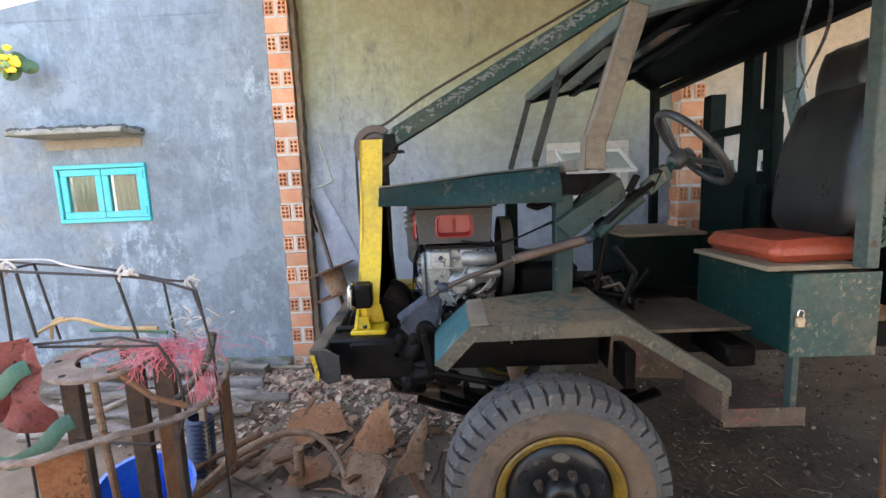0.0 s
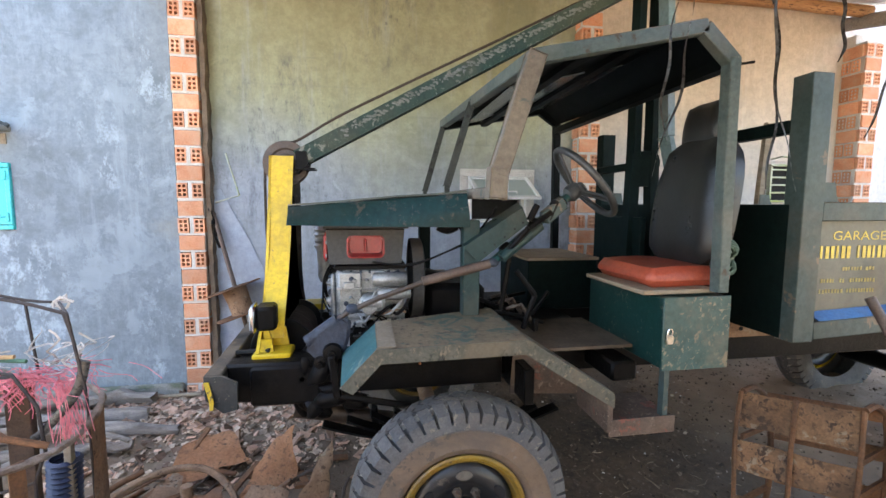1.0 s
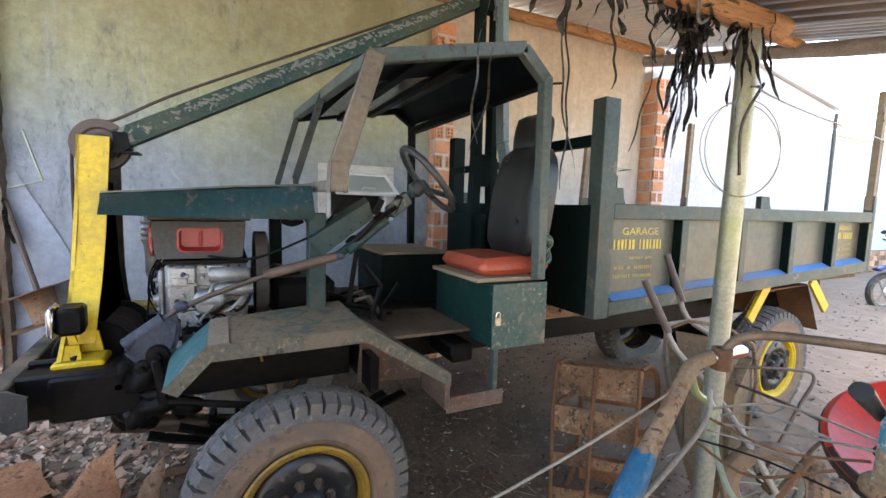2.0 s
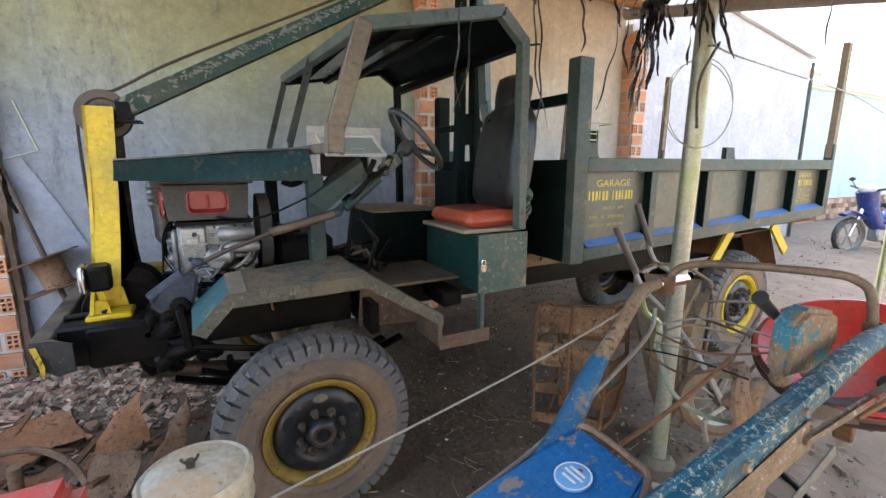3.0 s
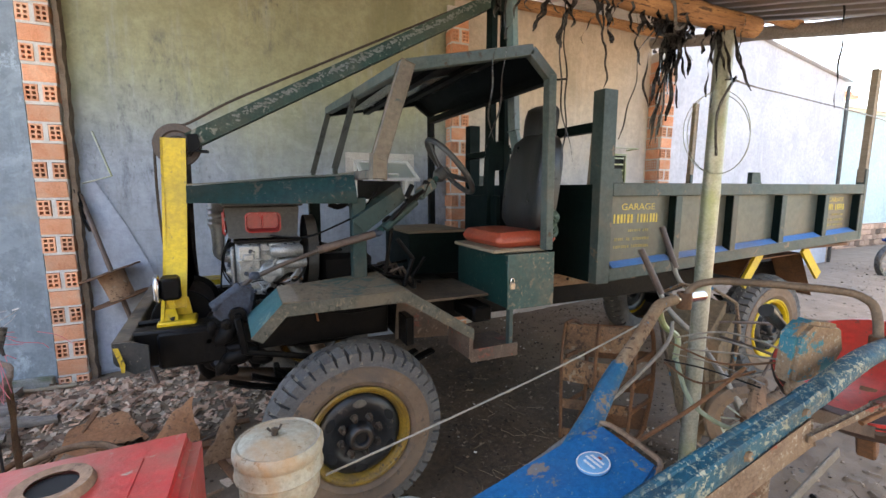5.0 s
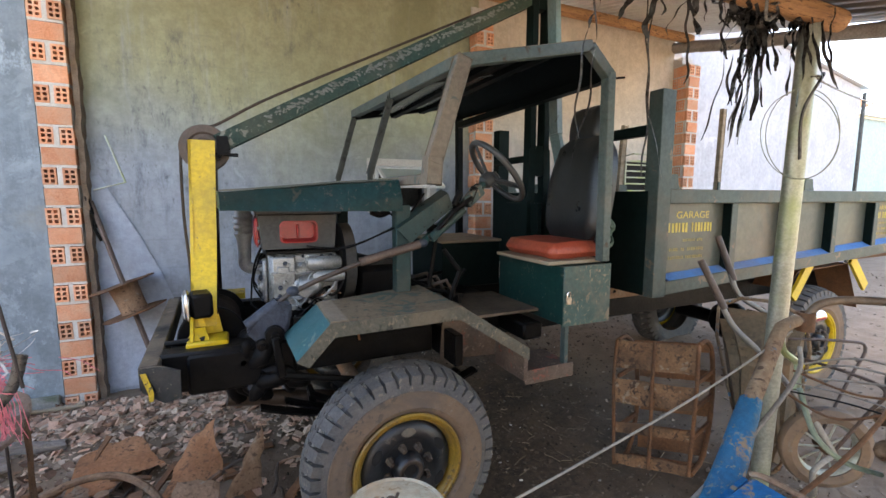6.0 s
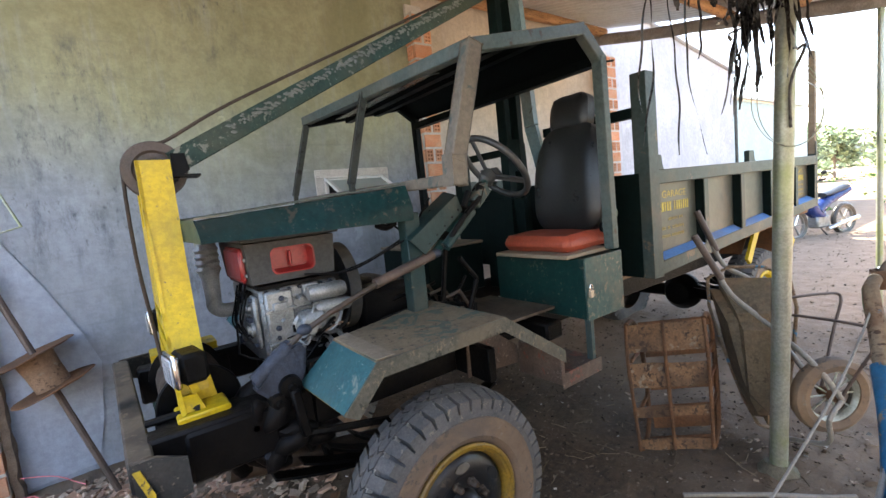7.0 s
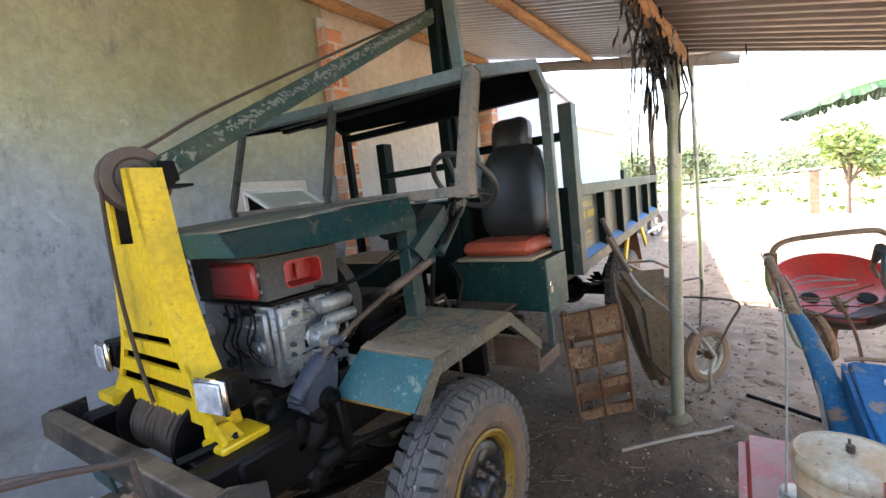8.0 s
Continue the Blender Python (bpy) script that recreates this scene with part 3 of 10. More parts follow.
wall_left = wall_with_hole("wall_left", -6.0, -1.268, 3.43, 3.62, -0.1, 2.90, (-3.010, -2.290, 1.385, 1.835), M["wall_blue"], "blue-grey cement plastered house wall with a small window")
wall_back = wall_with_hole("wall_back", -1.2, 1.889, 3.53, 3.70, -0.1, 3.335, (0.90, 1.40, 1.42, 1.80), M["wall_back"], "stained grey cement plastered shed wall, warm light painted ochre above")
# separate end bay, so that its colour can carry the daylight
bm = nb()
box(bm, 1.89, 4.47, 3.535, 3.70, -0.1, 3.335)
structure("wall_back_end", bm, M["wall_daylight"], "end bay of the shed wall, daylight put into its cream plaster", "wall")
bm = nb()
plate(bm, [(-3.79, 3.43, 2.898), (-1.268, 3.43, 2.898), (-1.268, 3.43, 3.35)], (0, 0.18, 0))
structure("wall_gable", bm, M["wall_blue"], "blue-grey plastered gable above the house wall", "wall")
bm = nb()
box(bm, -5.9, -1.28, 3.375, 3.428, 0.05, 0.24, 0.01)
structure("wall_footing", bm, M["concrete"], "mossy concrete footing along the house wall", "footing")

bm = nb()
box(bm, -1.079, -1.046, 3.440, 3.529, 0.10, 3.30)
bmesh.ops.subdivide_edges(bm, edges=[e for e in bm.edges if abs(e.verts[0].co.z - e.verts[1].co.z) > 1], cuts=90)
for v in bm.verts:
    v.co += 0.012 * noise.noise_vector(v.co * 9) + 0.006 * noise.noise_vector(v.co * 31)
structure("trim_edge", bm, M["edge_brown"], "rough brown mortar edge beside the brick column", "mortar")
# unseen wall behind the camera, added to block low sky and bounce sunlight
bm = nb()
box(bm, -8.0, 3.6, -3.3, -3.15, -0.1, 2.7)
structure("wall_opposite", bm, M["wall_bounce"], "unseen plaster wall added to block sky and bounce light", "wall")

# plain walls added behind the windows, so that the openings stay dark
bm = nb()
box(bm, -3.6, -1.6, 4.6, 4.7, 0.0, 3.0)
structure("wall_room_back", bm, M["mortar"], "plain inner wall behind the window", "wall")


def window_blue():
    win = thing("window_1", (-2.65, 3.5, 1.385), "small turquoise two-pane window in the house wall", "window", "", "structure")
    bm = nb()
    x0, x1, z0, z1 = -3.010, -2.290, 1.385, 1.835
    for a, b, c, d in ((x0, x1, z0, z0 + 0.032), (x0, x1, z1 - 0.032, z1), (x0, x0 + 0.03, z0 + 0.033, z1 - 0.033), (x1 - 0.03, x1, z0 + 0.033, z1 - 0.033)):
        box(bm, a, b, 3.405, 3.50, c, d, 0.004)
    part("window_frame", bm, M["window_blue"], win)
    for i, (a, b) in enumerate(((x0 + 0.032, -2.652), (-2.648, x1 - 0.032))):
        bm = nb()
        w = 0.052
        za, zb = z0 + 0.034, z1 - 0.034
        box(bm, a, b, 3.418, 3.455, za, za + w, 0.004)
        box(bm, a, b, 3.418, 3.455, zb - w, zb, 0.004)
        box(bm, a, a + w, 3.418, 3.455, za + w, zb - w, 0.004)
        box(bm, b - w, b, 3.418, 3.455, za + w, zb - w, 0.004)
        s = part("sash", bm, M["window_blue"], win)
        bm = nb()
        box(bm, a + w - 0.005, b - w + 0.005, 3.434, 3.438, za + w - 0.005, zb - w + 0.005)
        g = part("pane", bm, M["glass"], s)
        g.visible_shadow = False
        bm = nb()
        n = 60
        vs = []
        for k in range(n + 1):
            x = a + w + (b - a - 2 * w) * k / n
            y = 3.475 + 0.012 * math.sin(k * 1.1) + 0.006 * math.sin(k * 2.7 + i)
            vs.append((bm.verts.new((x, y, za + w - 0.01)), bm.verts.new((x, y, zb - w + 0.01))))
        for p, q in zip(vs, vs[1:]):
            bm.faces.new((p[0], q[0], q[1], p[1]))
        part("curtain", bm, M["curtain"], win, "thin pleated olive and white curtain")
    for z in (1.47, 1.75):
        bm = nb()
        box(bm, x1 - 0.04, x1 - 0.016, 3.398, 3.41, z - 0.03, z + 0.03, 0.003)
        part("hinge", bm, M["window_blue"], win)
    bm = nb()
    box(bm, -3.13, -2.27, 3.18, 3.438, 2.035, 2.075, 0.008)
    for v in bm.verts:
        v.co.z += 0.012 * noise.noise(v.co * 6)
    bm2 = nb()
    box(bm2, -3.06, -2.30, 3.421, 3.431, 1.955, 2.030, 0.002)
    for v in bm2.verts:
        v.co.z += 0.03 * noise.noise(v.co * 9)
    structure("trim_patch", bm2, M["patch_brown"], "bare brown plaster patch below the canopy", "plaster")
    ob = structure("canopy", bm, M["concrete"], "weathered thin concrete canopy over the window", "canopy")
    bm = nb()
    for k in range(260):
        x = -3.11 + 0.82 * random.random()
        r = 0.012 + 0.02 * random.random()
        bmesh.ops.create_icosphere(bm, subdivisions=1, radius=r, matrix=pose(x, 3.20 + 0.22 * random.random(), 2.078, random.random() * 90, 0, 0) @ Matrix.Diagonal((1.6, 1.2, 0.5, 1)))
    tagged(part("moss", bm, M["moss_dark"], ob, "dark dead moss and crumbs on the canopy"), kind="stuff")


M["patch_brown"] = surf("bare_brown_plaster", (0.22, 0.19, 0.155), (0.30, 0.265, 0.22), 0.9, scale=9.0, bump=0.3)
M["curtain"] = surf("olive_curtain_cloth", (0.17, 0.18, 0.07), (0.30, 0.30, 0.20), 0.9, scale=14.0, stretch=(4, 1, 0.3), bump=0.1)
M["moss_dark"] = surf("dark_moss", (0.03, 0.032, 0.03), (0.08, 0.08, 0.07), 1.0, bump=0.5)
window_blue()


def window_awning():
    win = thing("window_2", (1.15, 3.6, 1.42), "white awning window hinged open at its top", "window", "", "structure")
    bm = nb()
    x0, x1, z0, z1 = 0.90, 1.40, 1.42, 1.80
    box(bm, x0, x1, 3.51, 3.58, z1 - 0.028, z1, 0.003)
    box(bm, x0, x1, 3.51, 3.58, z0, z0 + 0.028, 0.003)
    box(bm, x0, x0 + 0.028, 3.51, 3.58, z0 + 0.029, z1 - 0.029, 0.003)
    box(bm, x1 - 0.028, x1, 3.51, 3.58, z0 + 0.029, z1 - 0.029, 0.003)
    part("window_frame", bm, M["white_paint"], win)
    m = Matrix.Translation((1.15, 3.505, z1 - 0.015)) @ Matrix.Rotation(radians(-62), 4, "X")
    bm = nb()
    w, h, f = 0.25, 0.36, 0.03
    for a, b, c, d in ((-w, w, -f, 0), (-w, w, -h, -h + f), (-w, -w + f, -h + f, -f), (w - f, w, -h + f, -f)):
        box(bm, a, b, -0.012, 0.012, c, d, 0.003, m)
    s = part("sash", bm, M["white_paint"], win)
    bm = nb()
    box(bm, -w + f, w - f, -0.002, 0.002, -h + f, -f, 0, m)
    part("pane", bm, M["frosted"], s)
    bm = nb()
    tube(bm, [m @ V(-0.05, -0.03, -h + 0.015), m @ V(-0.05, -0.05, -h + 0.015), m @ V(0.05, -0.05, -h + 0.015), m @ V(0.05, -0.03, -h + 0.015)], 0.006, 6)
    part("handle", bm, M["white_paint"], s)
    # closed box added behind the opening to keep sun out, its plaster darkened too
    bm = nb()
    for a in ((0.7, 1.6, 4.2, 4.24, 1.1, 2.1), (0.7, 0.74, 3.701, 4.2, 1.1, 2.1), (1.56, 1.6, 3.701, 4.2, 1.1, 2.1), (0.74, 1.56, 3.701, 4.2, 1.1, 1.14), (0.74, 1.56, 3.701, 4.2, 2.06, 2.1)):
        box(bm, *a)
    structure("wall_room_shed", bm, M["dark_room"], "dark box added behind the awning window to keep sun out", "wall")


M["frosted"] = plain("frosted_glass", (0.42, 0.47, 0.43), 0.45, 0.0, 0.3)
M["dark_room"] = surf("inner_plaster_darkened_as_unlit", (0.12, 0.12, 0.12), rough=0.9)
window_awning()

# roughly plastered strips round the awning window
bm = nb()
for a, b, c, d in ((0.83, 1.47, 1.801, 1.86), (0.83, 0.899, 1.40, 1.80), (1.401, 1.47, 1.40, 1.80)):
    box(bm, a, b, 3.522, 3.532, c, d, 0.004)
structure("trim_cement", bm, M["mortar"], "rough cement border round the awning window", "trim")


# shed roof
def roof_z(y):
    return 2.76 + 0.245 * (y - 0.86)


def corrugated(name, x0, x1, y0, y1, zf, label, pitch=0.076, amp=0.021, crisp=1.0, mat="zinc"):
    n = int((x1 - x0) / pitch * (8 if crisp == 1.0 else 16))
    rows = 6
    verts, faces = [], []
    for j in range(rows + 1):
        y = y0 + (y1 - y0) * j / rows
        for i in range(n + 1):
            x = x0 + (x1 - x0) * i / n
            verts.append((x, y, zf(y) + amp * max(-1.0, min(1.0, crisp * math.sin(2 * math.pi * x / pitch))) + 0.012 * noise.noise((x * 0.7, y * 0.7, 2))))
    for j in range(rows):
        for i in range(n):
            a = j * (n + 1) + i
            faces.append((a, a + 1, a + n + 2, a + n + 1))
    me = bpy.data.meshes.new(name)
    me.from_pydata(verts, [], faces)
    me.materials.append(M[mat])
    for p in me.polygons:
        p.use_smooth = True
    ob = new(name, me)
    mod = ob.modifiers.new("thickness", "SOLIDIFY")
    mod.thickness = 0.002
    return tagged(ob, label, "roof", "", "structure")


def low_roof_z(y):
    return 2.30 + 0.26 * (y - 0.86)


# main sheets run on unseen to y=4.0 to stop sun leaking over the wall
corrugated("ceiling_main", -1.32, 4.62, 0.70, 4.0, roof_z, "corrugated zinc shed roof on log purlins", 0.095, 0.022, 1.8)
corrugated("ceiling_low", 0.15, 2.24, -0.9, 0.98, low_roof_z, "lower corrugated zinc porch roof", 0.105, 0.027, 2.6, "zinc_brown")


def log(name, p, q, r, mat, label, wob=0.012, cat="log", rough=0.10):
    bm = nb()
    p, q = Vector(p), Vector(q)
    n = 14
    seed = p.x * 3 + p.y * 7
    pts = [p.lerp(q, i / n) + Vector((noise.noise((i * 0.4, seed, 0)), noise.noise((i * 0.4, seed, 5)), noise.noise((i * 0.4, seed, 9)))) * wob for i in range(n + 1)]
    tube(bm, pts, lambda t: r * (1 + 0.12 * noise.noise((t * 9, seed, 3))), 12)
    for v in bm.verts:
        v.co += rough * r * noise.noise_vector(v.co * 14) + 0.6 * rough * r * noise.noise_vector(v.co * 37)
    return single(name, bm, mat, label, cat)


log("purlin", (-1.3, 3.36, roof_z(3.36) - 0.085), (4.5, 3.36, roof_z(3.36) - 0.085), 0.05, M["wood_orange"], "peeled orange roof log along the wall top")
log("purlin", (-1.3, 2.02, roof_z(2.02) - 0.078), (4.5, 2.02, roof_z(2.02) - 0.078), 0.045, M["wood_orange"], "peeled orange roof log under the zinc sheets")
log("purlin", (0.15, 0.875, 2.25), (1.99, 0.85, 2.215), 0.042, M["wood_orange"], "peeled orange log resting on the steel post")
log("roof_beam", (4.47, 3.66, roof_z(3.6) - 0.17), (4.47, 0.60, roof_z(0.60) - 0.09), 0.06, M["wood_grey"], "weathered log beam at the open end of the shed", cat="beam")


def steel_post(x, y, ztop, r, mat, label, lean=(0, 0)):
    p = thing("steel_post", (x, y, rise(x, y)), label, "post", "steel roof posts")
    bm = nb()
    tube(bm, [(x, y, rise(x, y) - 0.02), (x + lean[0], y + lean[1], ztop)], r, 20)
    part("pole", bm, mat, p)
    bm = nb()
    lathe(bm, [(0, 0.035), (r * 1.5, 0.032), (r * 2.3, 0.0), (r * 2.5, -0.05)], (x, y, rise(x, y)), (0, 0, 1), 18)
    for v in bm.verts:
        v.co += 0.012 * noise.noise_vector(v.co * 12)
    part("footing", bm, M["footing_moss"], p, "mossy concrete footing")
    return p


steel_post(1.928, 0.948, 2.20, 0.036, M["galv"], "galvanised steel pipe post stained green, leaning in its footing", (-0.098, -0.088))
steel_post(4.47, 1.01, roof_z(1.01) - 0.16, 0.022, M["galv"], "thin galvanised post under the end beam")


# ---- the truck ----
M["bright_alu"] = surf("bare_ribbed_aluminium", (0.42, 0.43, 0.42), (0.56, 0.57, 0.55), 0.35, metal=0.25, scale=12.0, dirt=(0.16, 0.15, 0.13), dirt_amount=0.6, dirt_scale=9.0, bump=0.1)
M["lip_grey"] = surf("worn_olive_lip_paint", (0.046, 0.050, 0.041), (0.092, 0.090, 0.072), 0.55, scale=6.0, dirt=(0.15, 0.115, 0.075), dirt_amount=0.55, dirt_scale=4.0, chips=(0.018, 0.022, 0.020), chip_amount=0.40, chip_scale=14.0, bump=0.12, spec=0.3, flecks=(0.16, 0.13, 0.09), fleck_amount=0.42)
M["step_rust"] = surf("red_brown_step_rust", (0.062, 0.038, 0.027), (0.125, 0.085, 0.060), 0.75, scale=7.0, dirt=(0.030, 0.024, 0.019), dirt_amount=0.7, dirt_scale=5.0, chips=(0.17, 0.055, 0.035), chip_amount=0.40, chip_scale=12.0, bump=0.2, flecks=(0.20, 0.15, 0.11), fleck_amount=0.40)
M["sleeve_brown"] = surf("brown_shaft_steel", (0.062, 0.042, 0.034), (0.110, 0.074, 0.058), 0.55, scale=9.0, dirt=(0.030, 0.022, 0.018), dirt_amount=0.6, dirt_scale=8.0, bump=0.25)
M["oily_brown"] = surf("oily_brown_steel", (0.030, 0.020, 0.014), (0.060, 0.040, 0.027), 0.5, scale=7.0, dirt=(0.006, 0.005, 0.005), dirt_amount=0.7, dirt_scale=6.0, dust=(0.10, 0.07, 0.045), dust_amount=0.6, bump=0.2)
M["foot_brown"] = surf("trodden_brown_plate", (0.062, 0.044, 0.029), (0.115, 0.084, 0.056), 0.8, scale=6.0, dirt=(0.022, 0.017, 0.013), dirt_amount=0.75, dirt_scale=5.0, bump=0.2)
M["strut_dark"] = surf("dark_strut_paint", (0.022, 0.029, 0.026), (0.045, 0.052, 0.046), 0.5, scale=6.0, dirt=(0.07, 0.058, 0.042), dirt_amount=0.5, chips=(0.012, 0.012, 0.011), chip_amount=0.40, bump=0.08, spec=0.25)
YN, YF, YC = 1.385, 2.915, 2.15
truck = thing("farm_truck", (1.8, YC, 0.08), "home-made green farm truck, open cab, yellow front tower, dusty bed", "truck")


def wheel(name, x, y_out, z, side, label, hub_out=0.0):
    """A lugged tyre on a yellow rim. side -1: its outer face looks to -y."""
    d = Vector((0, side, 0))
    bm = nb()
    lathe(bm, [(0.232, -0.03), (0.300, -0.006), (0.318, -0.004), (0.335, -0.006), (0.344, -0.009), (0.348, -0.026), (0.358, -0.046), (0.372, -0.066), (0.372, -0.139), (0.358, -0.159), (0.348, -0.179), (0.344, -0.196), (0.318, -0.201), (0.30, -0.199), (0.232, -0.175)], (x, y_out, z), d, 64)
    w = part(name, bm, M["tyre"], truck, label)
    bm = nb()
    lathe(bm, [(0.372, -0.066), (0.392, -0.068), (0.394, -0.1025), (0.392, -0.137), (0.372, -0.139)], (x, y_out, z), d, 64)
    part("tread_groove", bm, M["tyre_groove"], w, "pale dust packed in the tread grooves")
    tagged(part("tread", tread_bm(x, y_out, z, side), M["tyre"], w, "worn grey zigzag tread blocks"), kind="stuff")
    bm = nb()
    lathe(bm, [(0.322, -0.008), (0.322, -0.001), (0.318, 0.001), (0.315, -0.0005), (0.300, 0.002), (0.285, -0.001), (0.262, -0.003), (0.256, -0.001), (0.246, -0.006), (0.236, -0.012), (0.224, -0.026)], (x, y_out, z), d, 48)
    part("sidewall", bm, M["tyre_side"], w, "dusty brown sidewall")
    bm = nb()
    lathe(bm, [(0.225, -0.024), (0.228, -0.010), (0.222, -0.004), (0.213, -0.005), (0.208, -0.012), (0.201, -0.014), (0.196, -0.022), (0.190, -0.034), (0.186, -0.048)], (x, y_out, z), d, 48)
    part("rim", bm, M["yellow"] if name == "rear_wheel" else M["rim_yellow"], w, "yellow painted rim" if name == "rear_wheel" else "dirty yellow rim")
    bm = nb()
    n = 40
    prof = [(0.1875, -0.044), (0.172, -0.026), (0.136, -0.016), (0.116, -0.022), (0.100, -0.034), (0.064, -0.034), (0.058, 0.000), (0.048, 0.010), (0.030, 0.010), (0.026, -0.004), (0.0, -0.004)]
    lathe(bm, prof, (x, y_out, z), d, n)
    part("wheel_disc", bm, M["disc"], w, "oily black steel wheel disc")
    bm = nb()
    lathe(bm, [(0.050, 0.0108), (0.046, 0.014), (0.036, 0.014), (0.032, 0.0108)], (x, y_out, z), d, 28)
    part("hub_ring", bm, M["oily_brown"], w, "oily hub ring")
    for k in range(8):
        a = 2 * math.pi * (k + 0.35) / 8
        c = Vector((x + 0.087 * math.cos(a), y_out, z + 0.087 * math.sin(a)))
        bm = nb()
        lathe(bm, [(0.0, 0.004), (0.008, 0.004), (0.0125, -0.002), (0.0135, -0.020), (0.018, -0.024), (0.018, -0.036)], c, d, 6)
        part("wheel_nut", bm, M["oily_brown"], w)
    for k in range(6):
        a = 2 * math.pi * (k + 0.5) / 6
        bm = nb()
        pts = []
        for j in range(14):
            b = 2 * math.pi * j / 14
            rr, aa = 0.150 + 0.018 * math.sin(b), a + 0.21 * math.cos(b) * (1 - 0.15 * abs(math.sin(b)))
            pts.append((x + rr * math.cos(aa), y_out - side * 0.0195, z + rr * math.sin(aa)))
        plate(bm, pts, (0, side * 0.004, 0))
        # near-black ovals paint the shade in the holes, the tan one a lit hole
        part("hand_hole", bm, M["dark"] if k != 1 else M["cab_dusty"], w, "flat oval standing in for the tone inside a hand hole")
    return w


M["disc"] = surf("worn_blue_black_disc", (0.006, 0.008, 0.010), (0.017, 0.021, 0.025), 0.35, scale=8.0, dirt=(0.03, 0.020, 0.013), dirt_amount=0.5, dirt_scale=8.0, chips=(0.11, 0.09, 0.07), chip_amount=0.34, chip_scale=16.0, bump=0.15)
M["tyre_groove"] = surf("dust_filled_tyre_rubber", (0.24, 0.22, 0.19), (0.40, 0.375, 0.33), 0.9, scale=8.0, dirt=(0.07, 0.06, 0.05), dirt_amount=0.6, dirt_scale=7.0, bump=0.2)


def tread_bm(x, y_out, z, side):
    """Tread blocks of a bias truck tyre."""
    bm = nb()
    d = Vector((0, side, 0))
    w = 0.205
    n = 44
    c = Vector((x, y_out, z))

    def at(a, r, h):
        return c + Vector((r * math.cos(a), 0, r * math.sin(a))) + d * h

    for k in range(n):
        a = 2 * math.pi * k / n
        s = 2 * math.pi / n
        # shoulder lugs on both edges and a zigzag block row between
        for h0, h1, a0, a1, r0, r1, lo in ((-0.011, -0.068, 0.02, 0.76, 0.381, 0.402, 0.344), (-w + 0.011, -w + 0.068, 0.42, 1.16, 0.381, 0.402, 0.344)):
            q = [at(a + s * a0, r0, h0), at(a + s * a1, r0, h0), at(a + s * (a1 + 0.16), r1, h1), at(a + s * (a0 + 0.16), r1, h1)]
            b = [at(a + s * (a0 - 0.05), lo, h0 + (0.004 if h0 > -0.1 else -0.004)), at(a + s * (a1 + 0.05), lo, h0 + (0.004 if h0 > -0.1 else -0.004)), at(a + s * (a1 + 0.16), 0.37, h1), at(a + s * (a0 + 0.16), 0.37, h1)]
            vt = [bm.verts.new(p) for p in q]
            vb = [bm.verts.new(p) for p in b]
            bm.faces.new(vt)
            for i in range(4):
                bm.faces.new((vt[i], vt[(i + 1) % 4], vb[(i + 1) % 4], vb[i]))
        for h0, h1, off in ((-0.073, -0.100, 0.0), (-0.105, -0.132, 0.5)):
            for half in (0, 1):
                hm = (h0 + h1) / 2
                ha, hb = (h0, hm) if half == 0 else (hm, h1)
                o0, o1 = (0.0, 0.30) if half == 0 else (0.30, 0.0)
                q = [at(a + s * (off + o0), 0.402, ha), at(a + s * (off + o0 + 0.85), 0.402, ha), at(a + s * (off + o1 + 0.85), 0.404, hb), at(a + s * (off + o1), 0.404, hb)]
                b = [at(a + s * (off + o0), 0.37, ha), at(a + s * (off + o0 + 0.85), 0.37, ha), at(a + s * (off + o1 + 0.85), 0.37, hb), at(a + s * (off + o1), 0.37, hb)]
                vt = [bm.verts.new(p) for p in q]
                vb = [bm.verts.new(p) for p in b]
                bm.faces.new(vt)
                for i in range(4):
                    bm.faces.new((vt[i], vt[(i + 1) % 4], vb[(i + 1) % 4], vb[i]))
    return bm


wheel("front_wheel", 0.405, 1.375, 0.465, -1, "front wheel with worn lugged tyre")
wheel("front_wheel", 0.405, 2.925, 0.465, 1, "front wheel with worn lugged tyre")
wheel("rear_wheel", 3.59, 1.50, 0.495, -1, "rear wheel with lugged tyre")
wheel("rear_wheel", 3.59, 2.85, 0.495, 1, "rear wheel with lugged tyre")

# chassis
for y in (1.78, 2.50):
    bm = nb()
    box(bm, -0.42, 4.30, y - 0.035, y + 0.035, 0.83, 0.96, 0.004)
    part("chassis_rail", bm, M["black"], truck, "oily black steel chassis rail")
for x in (0.9, 1.7, 2.6, 4.2):
    bm = nb()
    box(bm, x - 0.04, x + 0.04, 1.816, 2.464, 0.85, 0.94, 0.004)
    part("cross_member", bm, M["black"], truck)
bm = nb()
for y in (1.70,):
    plate(bm, [(1.47, y, 0.955), (2.35, y, 0.955), (2.35, y, 1.028), (1.47, y, 1.028)], (0, 0.03, 0))
rail = part("bed_subframe", bm, M["rust_light"], truck, "dusty brown drilled sub-frame under the bed")
for k in range(7):
    bm = nb()
    lathe(bm, [(0, 0.003), (0.010, 0.003), (0.010, -0.004)], (1.54 + 0.12 * k, 1.70, 0.995), (0, -1, 0), 8)
    part("bolt", bm, M["black"], rail)
bm = nb()
tube(bm, [(0.405, 1.62, 0.465), (0.405, 2.68, 0.465)], 0.045, 12)
part("front_axle", bm, M["rust_light"], truck, "dusty front axle tube")
bm = nb()
tube(bm, [(3.59, 1.74, 0.495), (3.59, 2.62, 0.495)], 0.06, 12)
